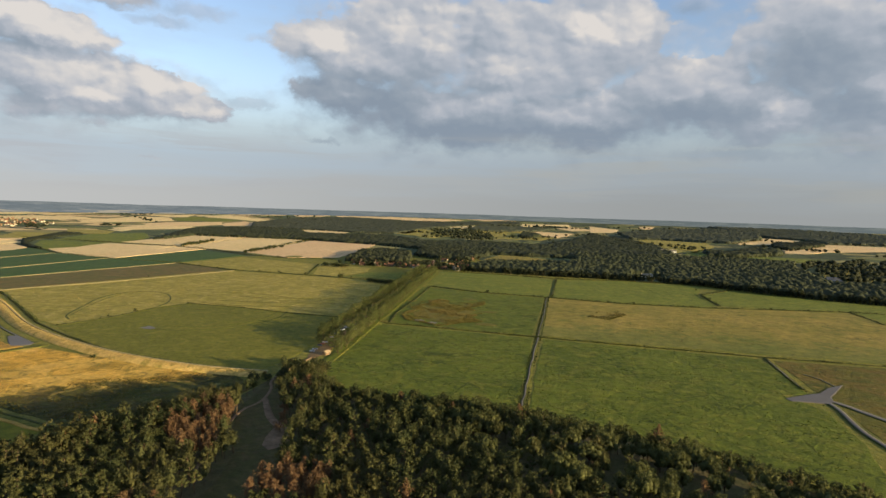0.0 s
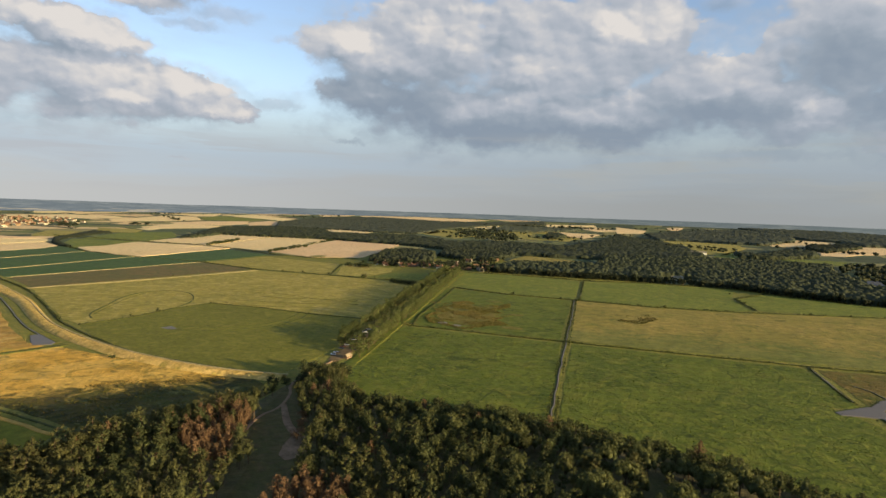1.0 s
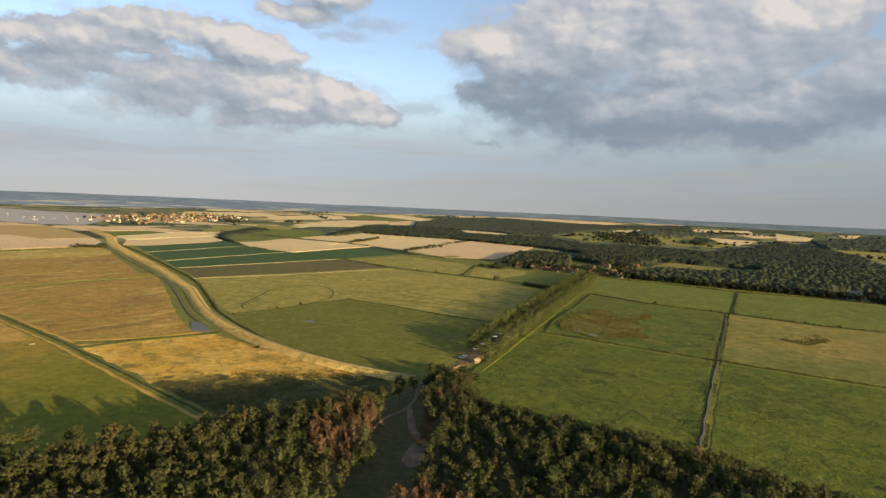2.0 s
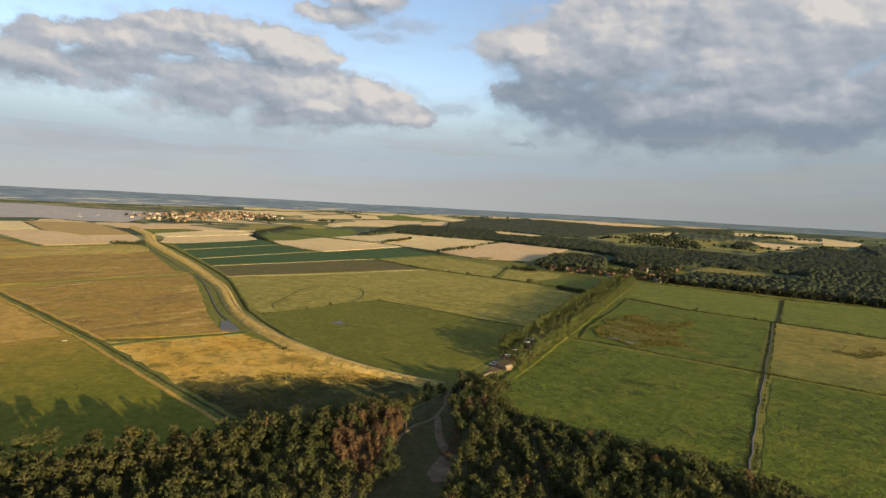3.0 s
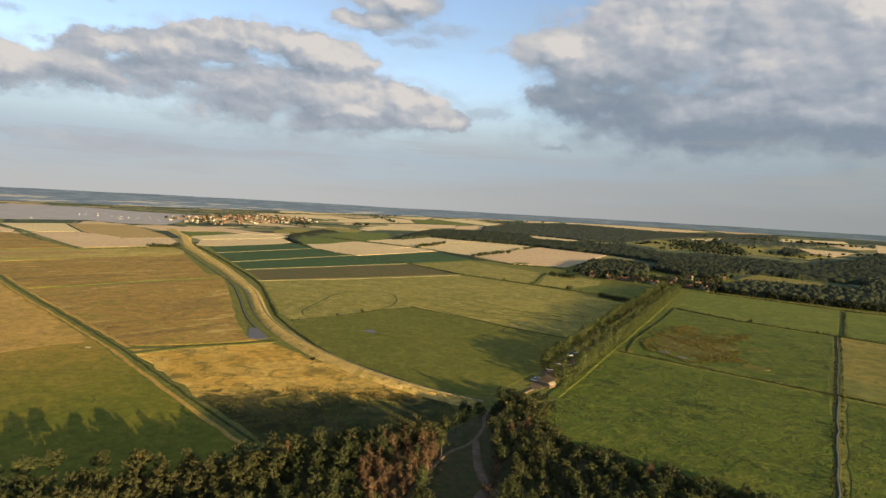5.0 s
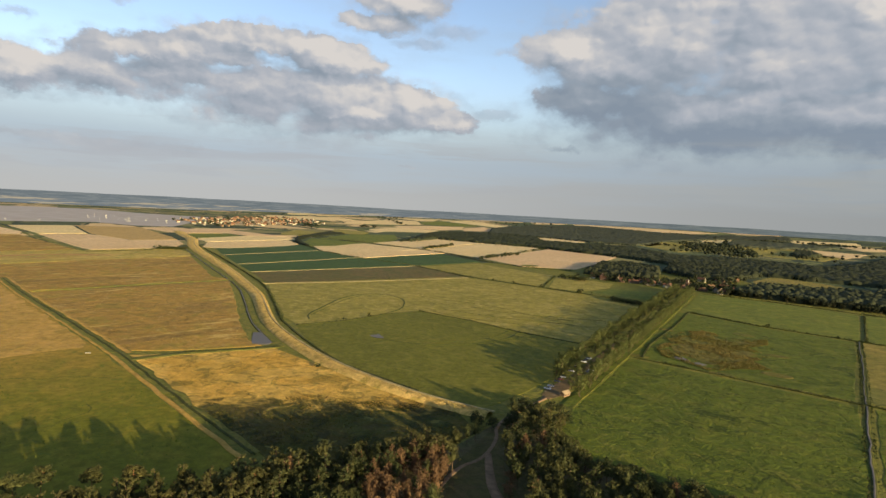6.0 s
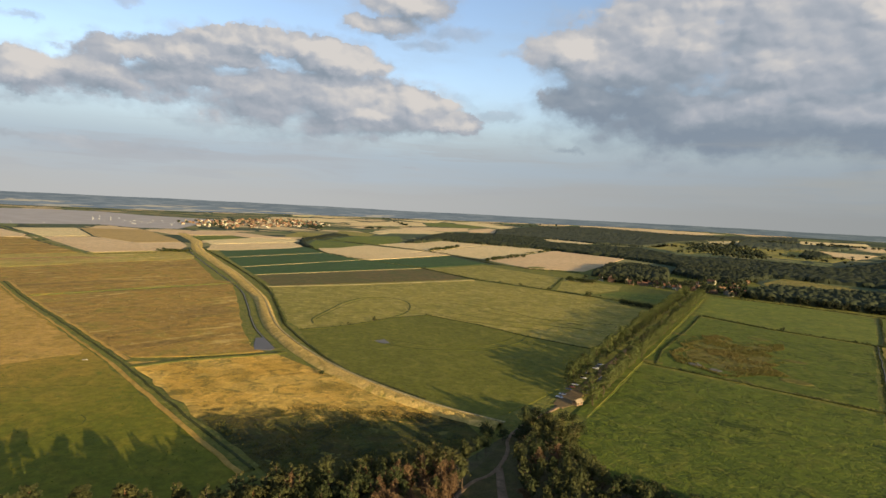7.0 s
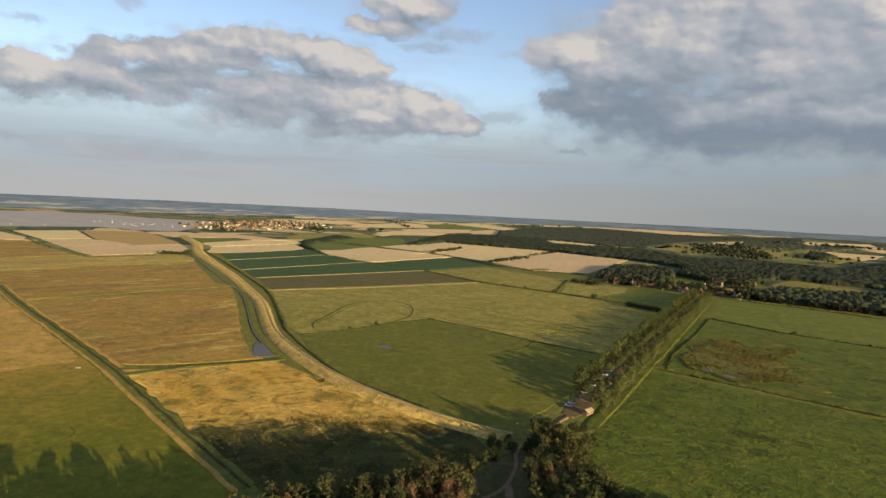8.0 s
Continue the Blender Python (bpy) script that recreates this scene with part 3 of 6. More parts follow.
# ---- mesh helpers ----
def mesh_of(name, verts, faces, material):
    """A mesh from an array of points and an array of equal-sided faces."""
    verts, faces = np.asarray(verts, np.float32), np.asarray(faces, np.int32)
    me = bpy.data.meshes.new(name)
    me.vertices.add(len(verts))
    me.vertices.foreach_set("co", verts.ravel())
    n, sides = faces.shape
    me.loops.add(n * sides)
    me.loops.foreach_set("vertex_index", faces.ravel())
    me.polygons.add(n)
    me.polygons.foreach_set("loop_start", np.arange(0, n * sides, sides, dtype=np.int32))
    me.polygons.foreach_set("loop_total", np.full(n, sides, np.int32))
    me.update(calc_edges=True)
    for m in material if isinstance(material, (list, tuple)) else [material]:
        me.materials.append(m)
    return me


def part(name, bm, material, parent=None, label=""):
    """A bmesh as one mesh object under a thing or a part."""
    me = bpy.data.meshes.new(name)
    bm.to_mesh(me)
    bm.free()
    me.materials.append(material)
    ob = new(name, me)
    ob.parent = parent
    return tagged(ob, label)


def box(bm, x, y, z, sx, sy, sz):
    """A box by its centre in x and y, its foot in z, and its size."""
    m = Matrix.Translation((x, y, z + sz / 2)) @ Matrix.Diagonal((sx, sy, sz, 1))
    bmesh.ops.create_cube(bm, size=1.0, matrix=m)


def finer(points, step=14.0, jitter=0.8, closed=True, rng=None):
    """The outline with more points on it, a little uneven as hedges and banks are."""
    rng = rng or np.random.default_rng(7)
    pts = [Vector(p) for p in points]
    out = []
    for i, p in enumerate(pts if closed else pts[:-1]):
        q = pts[(i + 1) % len(pts)]
        n = max(1, int((q - p).length / step))
        side = Vector((-(q - p).y, (q - p).x)).normalized()
        for j in range(n):
            out.append(p.lerp(q, j / n) + side * float(rng.normal(0, jitter) if j else 0))
    if not closed:
        out.append(pts[-1])
    return out


def rise(x, y):
    """The height of the land: level near by, climbing gently towards the far ridge."""
    tall = np.interp(np.degrees(np.arctan2(-np.asarray(x, float), y)), [-60, 20, 27, 40, 52, 60], [46, 46, 40, 24, 14, 0])
    return tall * np.clip((np.hypot(x, y) - 3100.0) / 1650.0, 0.0, 1.0)


def slab(name, outline, height, material, label="", category="field", base=-0.3, jitter=0.8, kind="", far=False):
    """A field: its outline raised to the height of what grows on it."""
    bm = bmesh.new()
    vs = [bm.verts.new((p.x, p.y, height + float(rise(p.x, p.y)))) for p in finer(outline, 60.0 if far else 14.0, 4.0 if far else jitter)]
    f = bm.faces.new(vs)
    if f.normal.z < 0 or sum(a.co.x * b.co.y - b.co.x * a.co.y for a, b in zip(vs, vs[1:] + vs[:1])) < 0:
        f.normal_flip()
    mid = sum((v.co for v in vs), Vector()) / len(vs)
    foot = 8.0 if far else 1.3      # the edge slopes out into the verge
    low = []
    for v in vs:
        out = (v.co - mid).to_2d().normalized() * foot
        low.append(bm.verts.new((v.co.x + out.x, v.co.y + out.y, v.co.z - height + base)))
    for i in range(len(vs)):
        j = (i + 1) % len(vs)
        bm.faces.new((vs[i], low[i], low[j], vs[j]))
    bmesh.ops.recalc_face_normals(bm, faces=[q for q in bm.faces if q is not f])
    bmesh.ops.triangulate(bm, faces=[f])
    return tagged(part(name, bm, material), label, category, kind=kind)


def ribbon(name, line, width, height, material, label="", category="track", crown=0.0, kind="structure", jitter=0.4, base=-0.3):
    """A strip along a line: tracks, drains, banks. width may be one number or (start, end)."""
    pts = finer(line, 10.0, jitter, closed=False)
    w0, w1 = width if isinstance(width, tuple) else (width, width)
    bm = bmesh.new()
    rows = []
    for i, p in enumerate(pts):
        a, b = pts[max(0, i - 1)], pts[min(len(pts) - 1, i + 1)]
        side = Vector((-(b - a).y, (b - a).x)).normalized() * (w0 + (w1 - w0) * i / (len(pts) - 1)) / 2
        rows.append([bm.verts.new((p.x + side.x * s, p.y + side.y * s, z)) for s, z in
                     ((-1.0, base), (-0.96, height), (-0.4, height + crown * 0.8), (0.0, height + crown), (0.4, height + crown * 0.8), (0.96, height), (1.0, base))])
    for r, s in zip(rows, rows[1:]):
        for j in range(len(r) - 1):
            bm.faces.new((r[j], s[j], s[j + 1], r[j + 1])).smooth = 0 < j < len(r) - 2
    bmesh.ops.recalc_face_normals(bm, faces=bm.faces)
    if sum(f.normal.z for f in bm.faces) < 0:
        bmesh.ops.reverse_faces(bm, faces=bm.faces)
    return tagged(part(name, bm, material), label, category, kind=kind)


def rills(field, outline, count, rng, z, material, length=90.0):
    """Old creek lines that wind through a marsh meadow, as parts of the field."""
    p = np.array(outline)
    for _ in range(count * 6):
        if count <= 0:
            break
        q = rng.uniform(p.min(0), p.max(0))
        turn, line = rng.uniform(0, 6.283), []
        for _ in range(int(length * rng.uniform(0.4, 1.2) / 7)):
            if not inside([q[0]], [q[1]], outline)[0]:
                break
            line.append((float(q[0]), float(q[1])))
            turn += rng.normal(0, 0.42)
            q = q + 7.0 * np.array([math.cos(turn), math.sin(turn)])
        if len(line) < 4:
            continue
        ob = ribbon("rill", line, (float(rng.uniform(0.3, 0.8)), 0.2), z, material, jitter=0.5, base=z - 0.2, kind="", category="")
        ob.parent = field
        count -= 1


def inside(x, y, poly):
    """Which of the points lie in the outline."""
    x, y = np.asarray(x, float), np.asarray(y, float)
    hit = np.zeros(x.shape, bool)
    for (ax, ay), (bx, by) in zip(poly, poly[1:] + poly[:1]):
        if ay != by:
            hit ^= ((ay > y) != (by > y)) & (x < (bx - ax) * (y - ay) / (by - ay) + ax)
    return hit


def scatter(poly, spacing, rng, wobble=0.42):
    """Points in the outline, about evenly apart."""
    p = np.array(poly)
    xs, ys = np.arange(p[:, 0].min(), p[:, 0].max(), spacing), np.arange(p[:, 1].min(), p[:, 1].max(), spacing * 0.87)
    gx, gy = np.meshgrid(xs, ys)
    gx = gx + (np.arange(len(ys)) % 2)[:, None] * spacing / 2
    gx, gy = gx + rng.normal(0, wobble * spacing * 0.6, gx.shape), gy + rng.normal(0, wobble * spacing * 0.6, gy.shape)
    keep = inside(gx, gy, poly)
    return np.c_[gx[keep], gy[keep]]


def leaf_quads(centres, normals, sizes, rng):
    """One bent leaf spray for each centre: corners and faces."""
    n = len(centres)
    up = rng.normal(size=(n, 3))
    normals = normals / (np.linalg.norm(normals, axis=1, keepdims=True) + 1e-9)
    u = np.cross(normals, up)
    u /= np.linalg.norm(u, axis=1, keepdims=True) + 1e-9
    v = np.cross(normals, u)
    s = np.asarray(sizes)[:, None] * 0.5
    a = rng.uniform(0.75, 1.25, (n, 4, 1))
    corners = np.stack([centres - s * u * a[:, 0] * 1.2, centres - s * v * a[:, 1] * 0.8,
                        centres + s * u * a[:, 2] * 1.2, centres + s * v * a[:, 3] * 0.8], 1)
    return corners.reshape(-1, 3), np.arange(4 * n).reshape(-1, 4)


def clump_cloud(clumps, radii, per, size, rng, flat=0.7, lift=0.35):
    """Leaf sprays over the outside of clumps: centres, outward ways and sizes."""
    n = len(clumps)
    d = rng.normal(size=(n, per, 3))
    d /= np.linalg.norm(d, axis=2, keepdims=True)
    d[..., 2] = np.where(d[..., 2] < -0.35, -d[..., 2], d[..., 2])
    r = np.asarray(radii)[:, None, None] * rng.uniform(0.6, 1.08, (n, per, 1))
    at = clumps[:, None, :] + d * r * np.array([1, 1, flat])
    way = d + rng.normal(0, 0.27, d.shape) + np.array([0, 0, lift])
    return at.reshape(-1, 3), way.reshape(-1, 3), (size * rng.uniform(0.65, 1.35, n * per))



def needles(base, way, length, width, rng):
    """Thin needle bunches that grow from a base along a way: corners and three-sided faces."""
    base, way = np.asarray(base, float), np.asarray(way, float)
    n = len(base)
    way = way / (np.linalg.norm(way, axis=1, keepdims=True) + 1e-9)
    side = np.cross(way, rng.normal(size=(n, 3)))
    side /= np.linalg.norm(side, axis=1, keepdims=True) + 1e-9
    l, w = np.asarray(length)[:, None], np.asarray(width)[:, None] * 0.5
    corners = np.stack([base - side * w, base + side * w, base + way * l], 1)
    return corners.reshape(-1, 3), np.arange(3 * n).reshape(-1, 3)


def tufts(hearts, ways, radii, per, rng, thin=0.30):
    """Needle tufts: bunches that burst from each heart, more of them outwards along its way."""
    hearts, ways = np.asarray(hearts, float), np.asarray(ways, float)
    n = len(hearts)
    ways = ways / (np.linalg.norm(ways, axis=1, keepdims=True) + 1e-9)
    d = rng.normal(size=(n, per, 3))
    d /= np.linalg.norm(d, axis=2, keepdims=True)
    d = d + ways[:, None, :] * 0.75
    long = (np.asarray(radii)[:, None] * rng.uniform(0.75, 1.25, (n, per))).reshape(-1)
    base = hearts[:, None, :] + rng.normal(0, 0.12, (n, per, 3)) * np.asarray(radii)[:, None, None]
    return needles(base.reshape(-1, 3), d.reshape(-1, 3), long, long * thin * rng.uniform(0.7, 1.4, len(long)), rng)


def lump(centre, size, rng):
    """The dim heart of a crown, where twigs and needles close up: an uneven ball, three-sided faces."""
    bm = bmesh.new()
    bmesh.ops.create_icosphere(bm, subdivisions=1, radius=1.0)
    v = np.array([q.co for q in bm.verts]) * rng.uniform(0.7, 1.05, (len(bm.verts), 1)) * np.asarray(size) + np.asarray(centre)
    f = np.array([[q.index for q in t.verts] for t in bm.faces])
    bm.free()
    return v, f


def tapered(points, radii, sides=6):
    """A bent tapering tube: corners and faces."""
    vs, fs = [], []
    for (x, y, z), r in zip(points, radii):
        vs += [(x + r * math.cos(a), y + r * math.sin(a), z) for a in np.arange(sides) * 2 * math.pi / sides]
    for i in range(len(points) - 1):
        for j in range(sides):
            k = (j + 1) % sides
            fs.append((i * sides + j, i * sides + k, (i + 1) * sides + k, (i + 1) * sides + j))
    return np.array(vs), np.array(fs)


def join(pieces):
    vs, fs, n = [], [], 0
    for v, f in pieces:
        vs.append(v)
        fs.append(f + n)
        n += len(v)
    return np.concatenate(vs), np.concatenate(fs)


def triangles(piece):
    """The same piece with each four-sided face cut in two."""
    v, f = piece
    return v, np.concatenate([f[:, [0, 1, 2]], f[:, [0, 2, 3]]])


def tussocks(name, poly, per_m2, size, material, rng, base, label, category, tall=0.5):
    """Tufts of long grass standing in a field: one object of stuff."""
    p = np.array(poly)
    lo, hi = p.min(0), p.max(0)
    n = int((hi - lo).prod() * per_m2)
    xy = rng.uniform(lo, hi, (n, 2))
    keep = inside(xy[:, 0], xy[:, 1], poly)
    thick = np.array([noise.noise((x * 0.035, y * 0.035, 4.0)) + 0.5 * noise.noise((x * 0.12, y * 0.12, 9.0)) for x, y in xy])
    xy = xy[keep & (thick > rng.normal(-0.02, 0.18, n))]
    n = len(xy)
    s = size * rng.uniform(0.6, 1.5, n)
    at = np.c_[xy, base + s * tall * 0.5]
    way = np.c_[rng.normal(0, 1.0, (n, 2)), rng.uniform(0.1, 0.9, n)]
    v, f = leaf_quads(at, way, s, rng)
    return tagged(new(name, mesh_of(name, v, f, material)), label, category, kind="stuff")


# ---- ground ----
def smooth(line, rounds=2):
    """A rounder line: corners cut again and again."""
    for _ in range(rounds):
        out = [line[0]]
        for (ax, ay), (bx, by) in zip(line, line[1:]):
            out += [(ax * 0.75 + bx * 0.25, ay * 0.75 + by * 0.25), (ax * 0.25 + bx * 0.75, ay * 0.25 + by * 0.75)]
        line = out + [line[-1]]
    return line


def make_ground():
    bm = bmesh.new()
    radii = [0, 60, 150, 300, 600, 1000, 1600, 2400, 3100, 3400, 3700, 4000, 4300, 4600, 4750, 6500]
    rings = [[bm.verts.new((0, 0, 0))]]
    for r in radii[1:]:
        turns = np.arange(144) * math.pi / 72
        rings.append([bm.verts.new((r * math.cos(a), r * math.sin(a), float(rise(r * math.cos(a), r * math.sin(a))))) for a in turns])
    for i in range(144):
        bm.faces.new((rings[0][0], rings[1][i], rings[1][(i + 1) % 144]))
    for a, b in zip(rings[1:], rings[2:]):
        for i in range(144):
            j = (i + 1) % 144
            bm.faces.new((a[i], b[i], b[j], a[j]))
    tagged(part("ground", bm, M_COUNTRY), "level farmland and marsh running to far low hills", "ground", kind="structure")
    for r, mid, swell, mat, label in ((4870, 84, 8, M_HILLS, "glowing backdrop ridge, painted haze-blue, far off on the horizon"),):
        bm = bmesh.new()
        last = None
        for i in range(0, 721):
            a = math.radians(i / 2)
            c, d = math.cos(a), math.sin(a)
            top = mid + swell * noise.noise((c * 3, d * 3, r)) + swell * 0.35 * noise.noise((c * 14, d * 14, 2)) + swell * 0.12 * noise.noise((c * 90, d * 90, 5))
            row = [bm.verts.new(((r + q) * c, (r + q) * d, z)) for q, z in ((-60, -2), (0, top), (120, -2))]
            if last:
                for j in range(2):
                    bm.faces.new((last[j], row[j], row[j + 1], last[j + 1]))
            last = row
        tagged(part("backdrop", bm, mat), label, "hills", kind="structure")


make_ground()

# ---- fields ----
rx = lambda y: -195.0 - 0.152 * (y - 405.0)      # the avenue's rows of trees
lx = lambda y: -221.0 - 0.150 * (y - 410.0)
MEADOW, PASTURE = "green grazing meadow with rough tussocks", "pale dry pasture with faint tracks"
DIVIDE = [(-470, 420), (-459, 462), (-458, 527), (-446, 568), (-382, 570), (-319, 561), (-253, 563)]
slab("rough_grass", [(-1700, -300), (900, -300), (900, 900), (760, 1100), (-240, 1100), (-300, 1300), (-560, 1250), (-740, 1150), (-920, 960), (-1090, 975), (-1240, 1050), (-1300, 830), (-1240, 720), (-1240, 450), (-1600, 450)],
     0.12, M_REED, "rough grass and reeds between the fields", "ground", kind="structure")
slab("village_green", [(-420, 880), (-290, 880), (-240, 1100), (-230, 1280), (-300, 1420), (-450, 1420), (-620, 1300), (-620, 1180)], 0.16, M_COWMEADOW, "grass paddocks round the village", "ground", kind="structure")
slab("pasture", DIVIDE[::-1] + [(-510, 436), (-668, 535), (-706, 558), (-668, 660), (-643, 744), (-606, 878), (-502, 877), (-420, 875), (-303, 862)],
     0.24, M_OVAL, PASTURE)
slab("grazed_meadow", DIVIDE[::-1][1:] + [(-470, 420), (-427, 394), (-334, 359), (-269, 352), (-226, 353), (-222, 400), (-225, 440), (-250, 560)][1:],
     0.3, M_COWMEADOW, "short grazed green meadow beside the flood bank")
slab("meadow", [(-186, 398), (-207, 545), (-55, 538), (-46, 440), (-42, 338), (-150, 326), (-160, 342), (-182, 366)], 0.24, M_MEADOW, MEADOW)
slab("meadow", [(-46, 538), (132, 532), (136, 480), (138, 436), (120, 428), (138, 400), (138, 345), (128, 276), (30, 318), (-36, 340)], 0.24, M_MEADOW, MEADOW)
slab("marsh_field", [(142, 531), (226, 538), (520, 534), (520, 260), (250, 230), (150, 330), (148, 380), (146, 440)],
     0.24, M_ROUGH, "rough yellowing saltmarsh grass cut by creeks")
slab("meadow", [(-210, 556), (-58, 552), (-70, 800), (-160, 810), (-250, 835), (-230, 700)], 0.24, M_MEADOW, MEADOW)
slab("hay_field", [(-50, 552), (23, 549), (226, 552), (620, 560), (620, 700), (318, 764), (308, 850), (240, 834), (128, 804), (31, 793), (-62, 804)],
     0.45, M_YELLOW, "dry yellow hay meadow with green patches")
slab("meadow", [(-252, 852), (-160, 822), (-66, 816), (-78, 1038), (-179, 1060), (-283, 1058)], 0.24, M_FARMEADOW, MEADOW)
slab("meadow", [(-58, 816), (31, 806), (128, 817), (150, 835), (142, 941), (165, 1060), (39, 1072), (-68, 1040)], 0.24, M_FARMEADOW, MEADOW)
slab("meadow", [(160, 840), (240, 846), (310, 864), (640, 885), (640, 890), (387, 942), (313, 966), (232, 1008), (202, 1020), (152, 941)], 0.24, M_FARMEADOW, MEADOW)
slab("meadow", [(324, 770), (620, 708), (640, 875), (318, 857)], 0.24, M_FARMEADOW, MEADOW)
# strips of crops beyond the bank
near, s1, s2, s3, top = ((-704, 560), (-612, 882)), ((-821, 612), (-768, 938)), ((-921, 655), (-936, 950)), ((-1072, 722), (-1100, 982)), ((-1214, 790), (-1250, 1056))
for k, (a, b, mat, label) in enumerate(((near, s1, M_STUBBLE, "brownish green crop strip"), (s1, s2, M_CROP, "dark green crop strip"),
                                        (s2, s3, M_CROP, "dark green crop strip"), (s3, top, M_CROP, "dark green crop strip"))):
    slab("crop_strip", [(a[0][0] - 4, a[0][1] + 2), (a[1][0] - 4, a[1][1]), (b[1][0] + 4, b[1][1]), (b[0][0] + 4, b[0][1])], 0.4, mat, label, jitter=0.2)
for x in (s1, s2, s3):
    ribbon("track", x, 4.0, 0.45, M_TRACK, "pale grassy farm track between crop strips")
ribbon("track", [(-708, 553), (-666, 660), (-640, 744), (-604, 880)], 5.0, 0.45, M_TRACK, "pale straw-coloured farm track")
WHEAT = "ripe pale wheat field"
slab("wheat_field", [(-1212, 1062), (-1246, 1275), (-1050, 1285), (-1000, 1040), (-990, 960), (-1100, 992)], 0.6, M_WHEAT, WHEAT)
slab("wheat_field", [(-994, 962), (-1004, 1040), (-1044, 1280), (-940, 1256), (-925, 960)], 0.6, M_WHEAT, WHEAT)
slab("crop_field", [(-917, 958), (-935, 1225), (-760, 1150), (-768, 952)], 0.5, M_CROP, "green root crop field")
slab("pasture", [(-758, 940), (-742, 1112), (-540, 1060), (-470, 892), (-604, 898)], 0.24, M_OVAL, PASTURE)
slab("pasture", [(-460, 892), (-530, 1056), (-420, 1050), (-400, 985), (-410, 900)], 0.24, M_OVAL, PASTURE)
slab("meadow", [(-400, 898), (-392, 980), (-330, 1010), (-308, 985), (-302, 900)], 0.24, M_FARMEADOW, MEADOW)
slab("wheat_field", [(-1262, 1330), (-1414, 1875), (-1180, 1830), (-1050, 1300)], 0.6, M_WHEAT, WHEAT)
slab("wheat_field", [(-1040, 1296), (-1170, 1828), (-936, 1780), (-823, 1245)], 0.6, M_WHEAT, WHEAT)
slab("wheat_field", [(-813, 1235), (-925, 1800), (-680, 1760), (-568, 1223), (-659, 1158)], 0.6, M_WHEAT, WHEAT)
slab("pasture", [(-265, 1400), (-255, 1560), (-80, 1465), (-85, 1340), (-240, 1290)], 0.24, M_YELLOW, "yellowing pasture enclosed by woodland")
# marsh on the seaward side of the bank
slab("sedge_field", [(-770, 305), (-593, 286), (-470, 273), (-448, 300), (-425, 350), (-445, 352), (-520, 392), (-664, 480), (-752, 530)],
     0.4, M_BROWN, "brown sedge marsh with worn lines")
slab("sedge_field", [(-782, 303), (-830, 306), (-1045, 340), (-1060, 500), (-1060, 650), (-800, 534), (-764, 540)], 0.4, M_BROWN, "brown sedge marsh with worn lines")
slab("marsh_field", [(-1052, 350), (-1240, 390), (-1236, 540), (-1225, 712), (-1120, 682), (-1068, 652)], 0.4, M_MARSH, "yellow-green rough marsh grass")
slab("sedge_field", [(-1246, 400), (-1700, 480), (-1640, 560), (-1244, 528)], 0.4, M_BROWN, "brown sedge marsh")
slab("meadow", [(-900, 310), (-780, 293), (-600, 272), (-463, 255), (-327, 233), (-262, 224), (-250, 178), (-282, 130), (-330, 40), (-1000, 40)], 0.24, M_LUSH,
     "smooth yellow-green meadow turning golden away from the pinewood")
slab("tan_field", [(-1000, 60), (-540, 60), (-506, 150), (-500, 215), (-501, 236), (-497, 252), (-512, 260), (-600, 270), (-780, 291), (-900, 308)], 0.27, M_TAN, "tan rough grass beside the yellow-green meadow", jitter=1.6)
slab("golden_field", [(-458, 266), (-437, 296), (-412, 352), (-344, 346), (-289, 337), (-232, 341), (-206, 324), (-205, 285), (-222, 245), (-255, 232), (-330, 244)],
     0.45, M_GOLD, "tussocky golden grass turning to green scrub, darkened as if shaded, by the pinewood", jitter=0.8)
slab("lake", [(414, 1238), (436, 1234), (492, 1404), (458, 1386)], 0.5, M_WATER, "pale estate lake among trees", "lake", kind="structure")
# fields at the head of the bank
slab("wheat_field", [(-1238, 776), (-1367, 866), (-1388, 1122), (-1264, 1056), (-1222, 990), (-1204, 806)], 0.6, M_WHEAT, WHEAT)
slab("wheat_field", [(-1492, 912), (-1565, 1112), (-1507, 1210), (-1405, 1176), (-1404, 1136), (-1376, 868)], 0.6, M_WHEAT, WHEAT)
slab("crop_field", [(-1596, 922), (-1676, 1000), (-1668, 1104), (-1562, 1080), (-1500, 916)], 0.5, M_FARMEADOW, "narrow green crop field between wheat")
slab("wheat_field", [(-1920, 980), (-1861, 1225), (-1515, 1218), (-1582, 1116), (-1678, 1116), (-1686, 990), (-1736, 955)], 0.6, M_WHEAT, WHEAT)
slab("stubble_field", [(-2027, 823), (-1950, 980), (-1539, 866), (-1452, 832), (-1457, 726), (-1665, 722)], 0.5, M_FALLOW, "brown fallow field")
slab("wheat_field", [(-1657, 603), (-1645, 708), (-1450, 718), (-1440, 828), (-1336, 786), (-1240, 712), (-1238, 551), (-1314, 555)], 0.6, M_WHEAT, WHEAT)
slab("wheat_field", [(-2020, 647), (-2032, 814), (-1668, 714), (-1677, 610)], 0.6, M_WHEAT, WHEAT)
slab("wheat_field", [(-1939, 502), (-1993, 606), (-1737, 595), (-1665, 568), (-1660, 455)], 0.6, M_WHEAT, WHEAT)
# farmland and parks towards the ridge
slab("wheat_field", [(-3725, 2931), (-3651, 3023), (-3571, 3096), (-3357, 2744), (-3464, 2726)], 0.8, M_WHEAT, WHEAT, far=True)
slab("wheat_field", [(-3159, 2308), (-3178, 2701), (-2879, 2763), (-2685, 2632), (-2701, 2421), (-2852, 2083)], 0.8, M_WHEAT, WHEAT, far=True)
